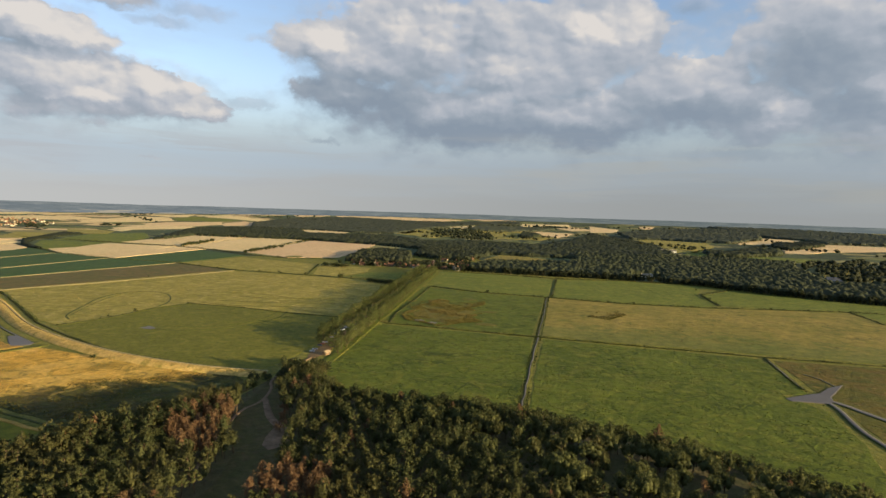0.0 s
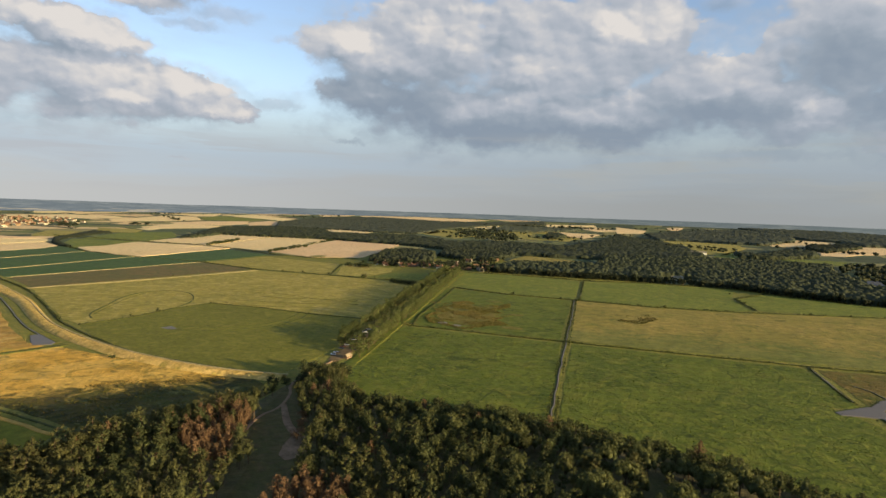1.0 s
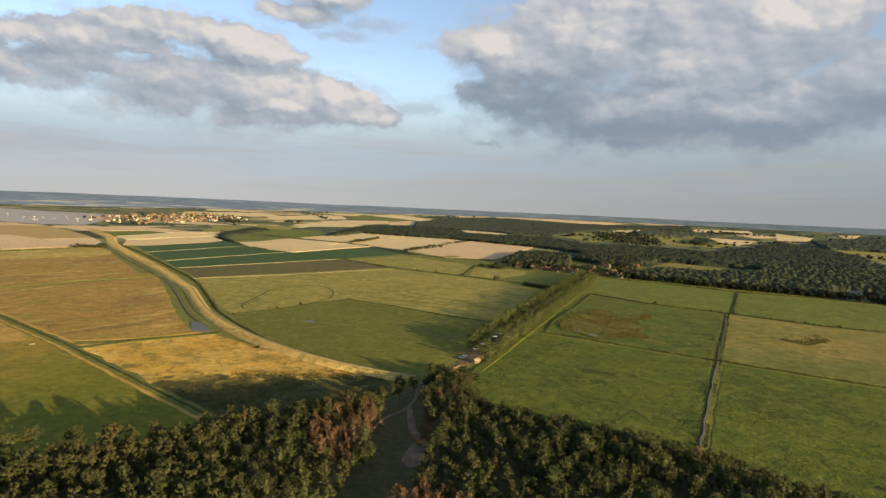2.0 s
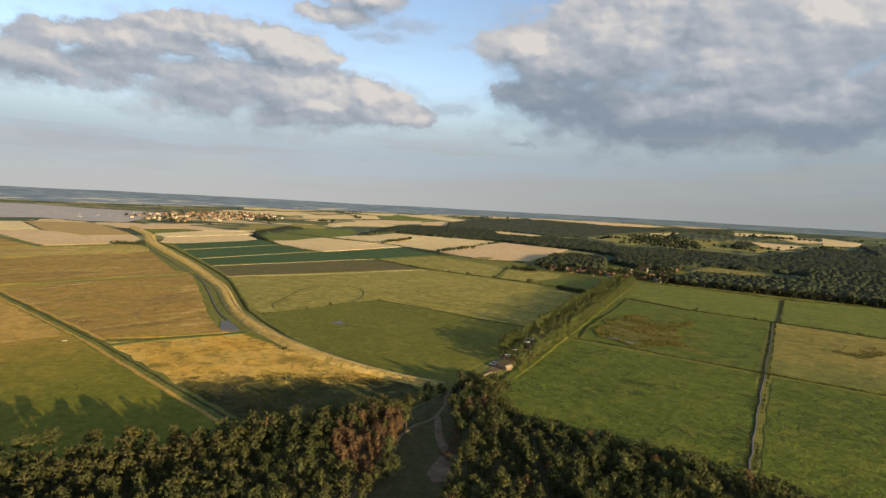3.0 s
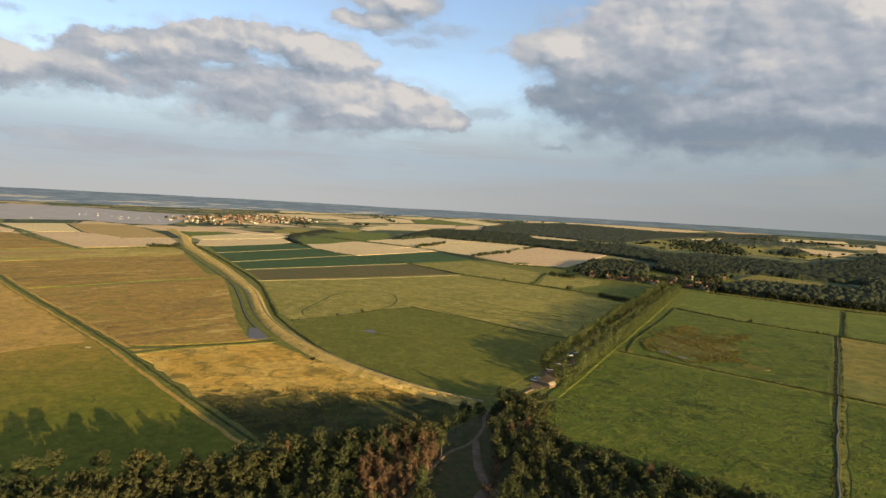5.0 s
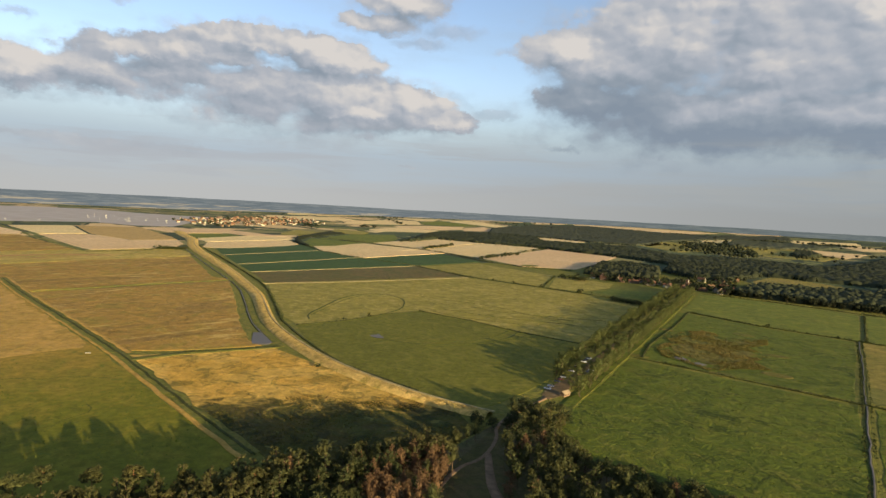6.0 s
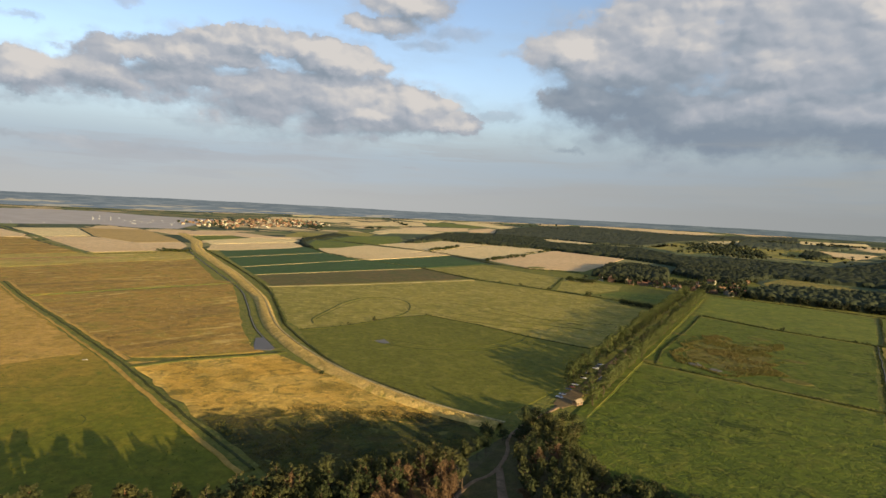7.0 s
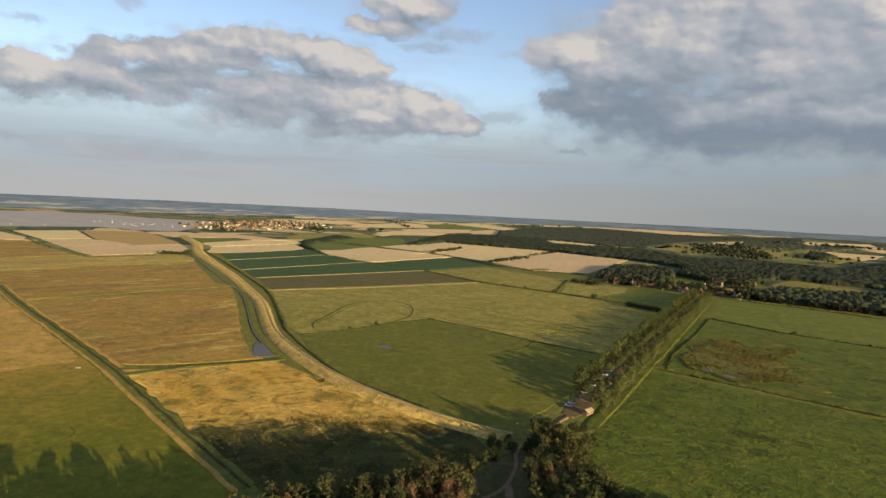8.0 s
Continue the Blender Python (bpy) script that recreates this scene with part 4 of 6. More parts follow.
slab("wheat_field", [(-3496, 2971), (-3396, 3307), (-3368, 3335), (-3233, 2821)], 0.8, M_WHEAT, WHEAT, far=True)
slab("wheat_field", [(-2556, 2419), (-2811, 3122), (-2612, 3127), (-2288, 2792), (-2300, 2516), (-2413, 2300)], 0.8, M_WHEAT, WHEAT, far=True)
slab("wheat_field", [(-3018, 3352), (-2838, 3670), (-2612, 3294), (-2669, 3205)], 0.8, M_WHEAT, WHEAT, far=True)
slab("wheat_field", [(-2698, 3505), (-2630, 3774), (-2000, 3307), (-1978, 3116), (-2379, 3323)], 0.8, M_WHEAT, WHEAT, far=True)
slab("meadow", [(-2581, 3337), (-2389, 3308), (-2114, 3164), (-2134, 2904), (-2274, 2811), (-2543, 3079)], 0.8, M_FARMEADOW, MEADOW, far=True)
slab("wheat_field", [(-2200, 2451), (-2184, 2710), (-2057, 2900), (-1897, 2627), (-1888, 2461), (-2066, 2366)], 0.8, M_WHEAT, WHEAT, far=True)
slab("wheat_field", [(-1930, 1989), (-2114, 2384), (-1850, 2392), (-1778, 2261), (-1721, 2134), (-1777, 1944), (-1850, 1921)], 0.8, M_WHEAT, WHEAT, far=True)
slab("wheat_field", [(-1977, 2802), (-2025, 3053), (-1904, 2999), (-1772, 2713), (-1819, 2564)], 0.8, M_WHEAT, WHEAT, far=True)
slab("pasture", [(-1933, 1780), (-1804, 1806), (-1719, 1772), (-1614, 1639), (-1662, 1573), (-1741, 1598)], 0.8, M_OVAL, PASTURE, far=True)
slab("wheat_field", [(-1826, 1860), (-1782, 1935), (-1703, 1795)], 0.8, M_WHEAT, WHEAT, far=True)
slab("meadow", [(-1449, 1289), (-1616, 1573), (-1573, 1760), (-1350, 1528), (-1258, 1306), (-1347, 1320)], 0.8, M_FARMEADOW, MEADOW, far=True)
slab("meadow", [(-1303, 1109), (-1448, 1254), (-1312, 1286), (-1254, 1277), (-1197, 1124), (-1202, 1047)], 0.8, M_FARMEADOW, MEADOW, far=True)
slab("pasture", [(-1685, 1325), (-1849, 1510), (-1737, 1535), (-1611, 1414), (-1576, 1312), (-1615, 1269)], 0.8, M_OVAL, PASTURE, far=True)
slab("wheat_field", [(-2307, 4141), (-2117, 4241), (-2062, 4268), (-2132, 3910)], 0.8, M_WHEAT, WHEAT, far=True)
slab("wheat_field", [(-2019, 4289), (-1796, 4387), (-1467, 4395), (-1625, 4079), (-1927, 4144)], 0.8, M_WHEAT, WHEAT, far=True)
slab("wheat_field", [(-1698, 4127), (-1629, 4451), (-1013, 4432), (-1094, 4112), (-1321, 3959)], 0.8, M_WHEAT, WHEAT, far=True)
slab("wheat_field", [(-1057, 4621), (-801, 4672), (-658, 4694), (-856, 4486)], 0.8, M_WHEAT, WHEAT, far=True)
slab("wheat_field", [(-1360, 2511), (-1348, 2643), (-1102, 2494), (-1088, 2342), (-1217, 2332)], 0.8, M_WHEAT, WHEAT, far=True)
slab("parkland", [(-913, 2576), (-967, 3096), (-877, 3119), (-804, 2915), (-762, 3044), (-661, 3074), (-586, 2666), (-668, 2295)], 0.8, M_OVAL, "pale parkland pasture with scattered trees", far=True)
slab("wheat_field", [(-931, 2642), (-977, 3149), (-912, 2971), (-855, 2567)], 0.8, M_WHEAT, WHEAT, far=True)
slab("wheat_field", [(-896, 3506), (-785, 3769), (-742, 3431), (-824, 3292)], 0.8, M_WHEAT, WHEAT, far=True)
slab("parkland", [(-700, 3213), (-558, 3271), (-416, 3271), (-284, 3035), (-210, 2881), (-241, 2463), (-425, 2502), (-547, 2879)], 0.8, M_OVAL, "pale parkland pasture with scattered trees", far=True)
slab("wheat_field", [(-558, 3271), (-426, 3379), (-142, 3309), (-198, 2822), (-266, 2895), (-409, 3220)], 0.8, M_WHEAT, WHEAT, far=True)
slab("wheat_field", [(-558, 4158), (-230, 4360), (-205, 4118), (-494, 3873)], 0.8, M_WHEAT, WHEAT, far=True)
slab("wheat_field", [(-272, 3831), (-194, 4046), (-43, 3733), (-170, 3576)], 0.8, M_WHEAT, WHEAT, far=True)
slab("wheat_field", [(-80, 4221), (111, 3911), (71, 3567), (-52, 3483)], 0.8, M_WHEAT, WHEAT, far=True)
slab("wheat_field", [(259, 4401), (371, 4483), (322, 4132), (270, 4096)], 0.8, M_WHEAT, WHEAT, far=True)
slab("parkland", [(120, 2835), (238, 3090), (465, 2885), (440, 2569), (303, 2062), (212, 2049), (219, 2552)], 0.8, M_OVAL, "pale parkland pasture with scattered trees", far=True)
slab("meadow", [(246, 1933), (353, 2297), (435, 2133), (308, 1879)], 0.8, M_FARMEADOW, MEADOW, far=True)
slab("wheat_field", [(616, 3144), (817, 3510), (1006, 3432), (874, 3167), (756, 3036), (611, 2915)], 0.8, M_WHEAT, WHEAT, far=True)
slab("wheat_field", [(707, 2630), (817, 2902), (1023, 3131), (1256, 3107), (1317, 2894), (1123, 2775), (838, 2513), (701, 2307), (633, 2317)], 0.8, M_WHEAT, WHEAT, far=True)
slab("meadow", [(425, 2016), (567, 2018), (623, 1941), (553, 1771), (510, 1862), (436, 1924)], 0.8, M_FARMEADOW, MEADOW, far=True)
slab("wheat_field", [(1035, 4384), (1216, 4424), (1140, 4181), (999, 4161)], 0.8, M_WHEAT, WHEAT, far=True)
slab("pasture", [(485, 1506), (621, 1857), (610, 1737), (618, 1615), (490, 1252), (440, 1226), (511, 1443), (456, 1389)], 0.8, M_YELLOW, "yellowing parkland grass round the lake", far=True)

# ---- water, bank, tracks ----
slab("water", [(-2253, 700), (-2255, 967), (-2060, 1010), (-2010, 1120), (-2833, 1774), (-3213, 1593), (-3696, 1520), (-3850, 1300), (-3800, 300), (-2400, 300)],
     0.06, M_MUD, "shallow muddy tidal estuary at low water", "water", kind="structure")
DIKE = [(-1760, 1002), (-1616, 940), (-1457, 879), (-1262, 766), (-1020, 664), (-848, 593), (-741, 543), (-625, 488), (-530, 428), (-485, 402), (-434, 380), (-395, 366), (-344, 351), (-289, 343), (-249, 342), (-214, 347)]
ribbon("dike", smooth(DIKE), (30.0, 11.0), 0.5, M_DIKE, "straw-coloured grass flood bank", "bank", crown=2.6, jitter=0.3)
ribbon("track", smooth([(x + 1.5, y + 3) for x, y in DIKE]), 1.7, 3.1, M_TRACK, "worn pale footpath on the flood bank", base=2.4)
DJ = [(-66, 808), (-58, 680), (-51, 546), (-46, 440), (-40, 345)]
for line, w, bank in (([(-1222, 727), (-967, 620), (-783, 545), (-692, 507), (-595, 450), (-511, 399), (-478, 383), (-427, 361)], 0.9, 1.8), (DJ[2:], 0.8, 1.5), (DJ[:3], 0.5, 1.6), ([(137, 537), (138, 490), (139, 447)], 0.8, 2.6),
                      ([(143, 426), (152, 420), (158, 408), (166, 394), (178, 375), (200, 350), (260, 320)], 4.2, 3.0), ([(145, 422), (147, 405), (145, 383), (145, 362), (148, 348), (149, 320)], 2.6, 3.0), ([(164, 461), (162, 470), (160, 480), (152, 492)], 0.6, 1.6)):
    line = smooth(line) if len(line) > 4 else line
    ribbon("ditch_bank", line, w + bank, 0.40, M_DITCH, "dark rushy bank of a ditch", "bank", jitter=0.5)
    ribbon("ditch", line, w, 0.46, M_WATER, "narrow still drainage ditch", "ditch", jitter=0.5)
slab("pond", [(-466, 371), (-463, 376), (-428, 362), (-425, 356), (-434, 348)], 0.5, M_WATER, "shallow grey pool in the marsh", "pond", kind="structure")
slab("pond", [(121, 420), (136, 433), (147, 441), (157, 457), (170, 469), (160, 450), (151, 434), (149, 422), (144, 417), (135, 417), (123, 415)], 0.48, M_WATER, "muddy pool where creeks meet", "pond", kind="structure", jitter=0.6)
slab("pond", [(-398, 440), (-385, 437), (-384, 444), (-396, 450)], 0.36, M_WATER, "small pool in the pasture", "pond", kind="structure")
ribbon("grass_verge", [(rx(y) + 2.5, y) for y in (396, 520, 650, 820, 1040)], 11.0, 0.22, M_MEADOW, "short grass under the avenue", "verge", base=0.06)
ribbon("track", [(rx(y) + 6.5, y) for y in (398, 520, 650, 820, 1040)], 0.6, 0.26, M_OVAL, "pale grassy track beside the avenue", base=0.2)
ribbon("road", [((rx(y) + lx(y)) / 2, y) for y in (400, 560, 800, 1060)], 6.0, 0.25, M_ROAD, "gravel drive between two rows of trees", "road")
DRAIN = [(-900, 318), (-772, 299), (-593, 279), (-463, 263), (-327, 240), (-262, 230)]
ribbon("grass_verge", [(x, y - 0.5) for x, y in DRAIN], 9.0, 0.48, M_REED, "rank green grass along a drain", "verge", jitter=1.2)
for line, w in (([(-2100, 640), (-1621, 574), (-1209, 530)], 7.0), ([(x, y + 6.0) for x, y in DRAIN[:4]], 3.6), ([(x, y - 5.6) for x, y in DRAIN[3:]], 2.8), ([(x, y - 5.5) for x, y in DRAIN[:4]], 2.0), ([(-776, 300), (-773, 414), (-760, 540)], 5.0), ([(-446, 262), (-439, 297), (-414, 356)], 8.0)):
    ribbon("grass_verge", line, w, 0.50, M_REED if w > 4.5 else M_TAN, "strip of straw-coloured grass along a drain", "verge", jitter=0.4)
slab("car_park", [(-212, 404), (-204, 404), (-203, 412), (-208, 445), (-212, 450), (-217, 450), (-217, 422)], 0.3, M_ROAD, "brown gravel car park at the end of the drive", "car park", kind="structure")
SEDGE = [(-188, 582), (-203, 612), (-199, 640), (-214, 668), (-204, 700), (-196, 722), (-182, 716), (-172, 698), (-156, 708), (-140, 726), (-136, 700), (-146, 672), (-126, 650), (-134, 622), (-118, 602), (-136, 588), (-150, 564), (-168, 574)]
slab("sedge_bed", [(-165 + (x + 165) * 0.82, 650 + (y - 650) * 0.84) for x, y in SEDGE], 0.45, M_SEDGE, "dark brown sedge bed in the meadow", "sedge", jitter=5.0)
for cx, cy, r in ((-118, 660, 6), (-205, 560, 5), (-160, 742, 7), (-225, 700, 5), (-108, 585, 7), (-140, 552, 6)):
    slab("sedge_bed", [(cx + r * 1.6 * math.cos(a), cy + r * math.sin(a)) for a in np.arange(9) * math.pi / 4.5], 0.48, M_SEDGE, "small brown sedge patch in the meadow", "sedge", jitter=1.5)
for o in ([(-184, 580), (-176, 573), (-170, 577), (-178, 586)], [(-166, 571), (-158, 569), (-156, 574), (-163, 577)]):
    slab("pond", o, 0.55, M_WATER, "small pool in the sedge", "pond", kind="structure")
for line, w in (([(-484, 446), (-505, 460), (-530, 505), (-560, 553), (-572, 600), (-552, 624), (-521, 620), (-494, 597), (-468, 560), (-462, 532)], 1.7), ([(-500, 462), (-524, 504), (-550, 552), (-562, 592)], 0.7),
                ([(-323, 568), (-311, 532), (-317, 489), (-336, 461), (-357, 444), (-390, 437)], 1.5), ([(-330, 560), (-322, 520), (-330, 488), (-352, 462), (-392, 452)], 0.8), ([(-300, 640), (-370, 610), (-440, 600)], 1.2),
                ([(-290, 690), (-380, 640), (-430, 640)], 1.0), ([(-330, 600), (-390, 575), (-440, 580)], 0.9), ([(-310, 660), (-360, 650), (-410, 668), (-470, 660)], 0.8)):
    ribbon("vehicle_track", smooth(line), w, 0.46, M_RILL, "dark worn wheel track in the pasture", "track", base=0.2)
slab("hollow", [(-660 + 17 * math.cos(a), 1190 + 24 * math.sin(a)) for a in np.arange(16) * math.pi / 8], 0.7, M_REED, "round weedy hollow in the wheat", "hollow")
rl = np.random.default_rng(5)
for field in [o for o in scene.objects if o.get("category") == "field" and o.name.split(".")[0] in ("meadow", "pasture", "grazed_meadow", "hay_field", "marsh_field", "sedge_field")]:
    co = [v.co for v in field.data.vertices if v.co.z > 0]
    rim = [(v.x, v.y) for v in co]
    mid = Vector((sum(x for x, y in rim) / len(rim), sum(y for x, y in rim) / len(rim)))
    if mid.length < 1300:
        kind_ = field.name.split(".")[0]
        rills(field, rim, {"meadow": 6, "grazed_meadow": 3, "pasture": 6}.get(kind_, 4), rl, max(v.z for v in co) + 0.05, M_RILL)


# ---- trees ----
def pine(seed, height=13.0, spread=4.2, base=0.62, limbs=13, per=12, lean=0.3):
    """A tall pine: bare bent trunk, spreading limbs, a flat broad crown of needle tufts. Returns wood and leaf arrays."""
    rng = np.random.default_rng(seed)
    bend = rng.normal(0, lean, (6, 2)).cumsum(0)
    zs = np.linspace(0, height * 0.95, 6)
    stem = [(bend[i][0] - bend[0][0], bend[i][1] - bend[0][1], zs[i]) for i in range(6)]
    wood = [tapered(stem, np.linspace(0.27, 0.07, 6))]
    hearts, ways, radii, cores = [], [], [], []
    for i in range(limbs):
        q = (i + rng.uniform(0, 0.8)) / limbs
        h = (base + (0.97 - base) * q) * height
        a = i * 2.4 + rng.uniform(-0.5, 0.5)
        reach = spread * (1.0 - 0.55 * q ** 2) * rng.uniform(0.5, 1.05)
        cx, cy = np.interp(h, zs, [p[0] for p in stem]), np.interp(h, zs, [p[1] for p in stem])
        tip = (cx + reach * math.cos(a), cy + reach * math.sin(a), h + reach * 0.15)
        wood.append(tapered([(cx, cy, h - reach * 0.3), tip], [0.09, 0.03], 4))
        for u in (0.45, 0.7, 0.88, 1.0):
            for _ in range(2):
                b = a + rng.normal(0, 0.22)
                hearts.append((cx + reach * u * math.cos(b), cy + reach * u * math.sin(b), h + reach * 0.15 * u + rng.uniform(-0.2, 0.5)))
                ways.append((math.cos(b) * 0.6, math.sin(b) * 0.6, 0.9))
                radii.append(rng.uniform(0.55, 0.95) * spread / 4.2)
        cores.append(lump((cx + reach * 0.62 * math.cos(a), cy + reach * 0.62 * math.sin(a), h + reach * 0.05), (reach * 0.42, reach * 0.42, 0.5), rng))
    return join(wood), join([tufts(hearts, ways, radii, per, rng)] + cores)


def conifer(seed, height=11.5, spread=2.6, base=0.22, limbs=30, per=9, blunt=1.6, thin=0.30):
    """A forest pine: limbs all round a rounded or pointed crown, each tipped with upswept needle tufts."""
    rng = np.random.default_rng(seed)
    top = rng.normal(0, 0.35, 2)
    zs = np.linspace(0, height, 5)
    wood = [tapered([(top[0] * (z / height) ** 2, top[1] * (z / height) ** 2, z) for z in zs], np.linspace(0.2, 0.03, 5), 5)]
    hearts, ways, radii = [], [], []
    for i in range(limbs):
        q = ((i + rng.uniform(0, 0.9)) / limbs) ** 0.9
        h = base + (0.97 - base) * q
        a = i * 2.4 + rng.normal(0, 0.3)
        reach = spread * ((1.0 - q ** blunt) ** 0.75 + 0.06) * rng.uniform(0.6, 1.12)
        cx, cy = top * h ** 2
        for u in (0.55, 0.8, 1.0):
            b = a + rng.normal(0, 0.35) * (1.3 - u)
            hearts.append((cx + reach * u * math.cos(b), cy + reach * u * math.sin(b), h * height + reach * 0.45 * u * u + rng.normal(0, 0.15)))
            ways.append((math.cos(b) * 0.7, math.sin(b) * 0.7, 0.8))
            radii.append(rng.uniform(0.55, 0.95) * (0.7 + 0.3 * reach / spread))
    for j in range(3):
        hearts.append((top[0], top[1], height * (0.93 + 0.03 * j)))
        ways.append((0.0, 0.0, 1.0))
        radii.append(0.6)
    half = height * (1.0 - base) / 2
    core = [lump((top[0] * 0.2, top[1] * 0.2, height * base + half * 0.6), (spread * 0.5, spread * 0.5, half * 0.8), rng),
            lump((top[0] * 0.5, top[1] * 0.5, height * base + half * 1.3), (spread * 0.24, spread * 0.24, half * 0.45), rng)]
    return join(wood), join([tufts(hearts, ways, radii, per, rng, thin)] + core)


def broadleaf(seed, height=10.0, spread=3.5, clumps=22, per=20, size=0.8, base=0.12, narrow=1.0):
    """A broad-leaved tree: short forked stem, a billowing crown of leaf clumps down to near the ground."""
    rng = np.random.default_rng(seed)
    wood = [tapered([(0, 0, 0), (rng.normal(0, .2), rng.normal(0, .2), height * 0.3), (rng.normal(0, .4), rng.normal(0, .4), height * 0.8)], [0.24, 0.17, 0.04])]
    d = rng.normal(size=(clumps, 3))
    d /= np.linalg.norm(d, axis=1, keepdims=True)
    mid = height * (0.5 + base / 2)
    half = height * (0.5 - base / 2)
    c = d * rng.uniform(0.45, 0.85, (clumps, 1)) * np.array([spread * narrow, spread * narrow, half]) + np.array([0, 0, mid])
    for i in range(0, clumps, 5):
        wood.append(tapered([(0, 0, height * 0.3), tuple(c[i])], [0.10, 0.03], 4))
    at, way, sz = clump_cloud(c, rng.uniform(0.28, 0.48, clumps) * spread, per, size, rng, 0.85)
    return join(wood), leaf_quads(at, way, sz, rng)


def far_tree(seed, height=12.0, spread=5.0, sprays=9, size=2.2):
    """A distant crown: lumpy leaf masses with ragged sprays at the edge."""
    rng = np.random.default_rng(seed)
    bm = bmesh.new()
    bmesh.ops.create_icosphere(bm, subdivisions=1, radius=1.0)
    bmesh.ops.triangulate(bm, faces=bm.faces)
    bm.verts.ensure_lookup_table()
    v = np.array([q.co for q in bm.verts])
    f = np.array([[q.index for q in t.verts] for t in bm.faces])
    bm.free()
    pieces = []
    for i in range(2):
        k = v * rng.uniform(0.6, 1.2, (len(v), 1)) * np.array([spread, spread, height * 0.42]) * (0.92 if i == 0 else 0.6)
        k = k + np.array([0, 0, height * 0.55]) + (0 if i == 0 else np.r_[rng.normal(0, spread * 0.5, 2), rng.uniform(-1, 2.5)])
        pieces.append((k, f) if i == 0 else (k[:], f))
    d = rng.normal(size=(sprays, 3))
    d /= np.linalg.norm(d, axis=1, keepdims=True)
    d[:, 2] = np.where(d[:, 2] < -0.1, -d[:, 2], d[:, 2])
    at = d * rng.uniform(0.85, 1.1, (sprays, 1)) * np.array([spread, spread, height * 0.43]) + np.array([0, 0, height * 0.56])
    pieces.append(triangles(leaf_quads(at, d + rng.normal(0, 0.4, d.shape) + np.array([0, 0, 0.3]), size * rng.uniform(0.6, 1.2, sprays), rng)))
    return join(pieces[:1] + pieces[1:2] * (seed % 3 == 0) + pieces[2:])


def many(name, variants, spots, material, label, category, rng, wood=None, low=0.8, high=1.2, heights=None):
    """Uncounted trees of one kind, as one object of stuff."""
    pieces, trunks = [], []
    for i, (x, y) in enumerate(spots):
        v = variants[rng.integers(len(variants))]
        a, s = rng.uniform(0, 6.283), rng.uniform(low, high)
        t = np.array([[math.cos(a), -math.sin(a), 0], [math.sin(a), math.cos(a), 0], [0, 0, 1]]) * s
        z = float(rise(x, y)) if heights is None else heights[i]
        leaf = v[1] if wood is not None else v
        pieces.append(((leaf[0] @ t.T + (x, y, z)).astype(np.float32), leaf[1]))
        if wood is not None:
            trunks.append(((v[0][0] @ t.T + (x, y, z)).astype(np.float32), v[0][1] if leaf[1].shape[1] == 4 else triangles(v[0])[1]))
    vs, fs = join(pieces + trunks)
    me = mesh_of(name, vs, fs, [material] + ([wood] if wood is not None else []))
    if wood is not None:
        idx = np.zeros(len(fs), np.int32)
        idx[sum(len(p[1]) for p in pieces):] = 1
        me.polygons.foreach_set("material_index", idx)
    return tagged(new(name, me), label, category, kind="stuff")


def tree_things(name, variants, spots, leaf, wood, label, category, group, rng, low=0.85, high=1.2):
    """Trees one can count: each an Empty with its trunk and crown."""
    protos = []
    for i, (x, y) in enumerate(spots):
        a, s = rng.uniform(0, 360), rng.uniform(low, high)
        k = int(rng.integers(len(variants)))
        m = pose(x, y, 0, 0, 0, a)
        if len(protos) <= k or protos[k] is None:
            protos += [None] * (k + 1 - len(protos))
            root = new(name)
            for nm, arr, mat in (("trunk", variants[k][0], wood), ("crown", variants[k][1], leaf)):
                ob = new(nm, mesh_of(nm, arr[0], arr[1], mat))
                ob.parent = root
            tagged(root, label, category, group)
            protos[k] = root
            root.matrix_basis = m
            root.scale = (s, s, s)
        else:
            c = copy_thing(protos[k], m)
            c.scale = (s, s, s)


def line_spots(line, spacing, rng, off=0.4):
    out = []
    for p in finer(line, spacing, 0.0, closed=False):
        out.append((p.x + rng.normal(0, off), p.y + rng.normal(0, off)))
    return out


def hedge(line, rng, height=2.0, width=2.4, dense=3.0, size=0.9, gaps=0.15, material=None, label="dark green hedge along a field edge", category="hedge", name="hedge"):
    """A hedge or reedy margin: leaf clumps along a line, uneven in height and broken by gaps."""
    pts = np.array([(p.x, p.y) for p in finer(line, 2.0, 0.0, closed=False)])
    t = np.arange(len(pts)) * 2.0
    tall = 0.55 + 0.5 * np.array([noise.noise((v * 0.06, pts[0][0] * 0.1, 3.1)) + 0.5 for v in t])
    open_ = np.array([noise.noise((v * 0.035, pts[0][1] * 0.1, 8.7)) for v in t]) < -0.5 + gaps * 2
    cl, rad = [], []
    for (x, y), h, o in zip(pts, tall, open_):
        if o and rng.random() < 0.75:
            continue
        n = rng.poisson(dense)
        for _ in range(n):
            cl.append((x + rng.normal(0, width / 3), y + rng.normal(0, width / 3), rng.uniform(0.15, 0.85) * height * h))
            rad.append(rng.uniform(0.25, 0.5) * height * h)
    at, way, sz = clump_cloud(np.array(cl), rad, 5, size, rng)
    vs, fs = leaf_quads(at, way, sz, rng)
    return tagged(new(name, mesh_of(name, vs, fs, material or L_HEDGE)), label, category)


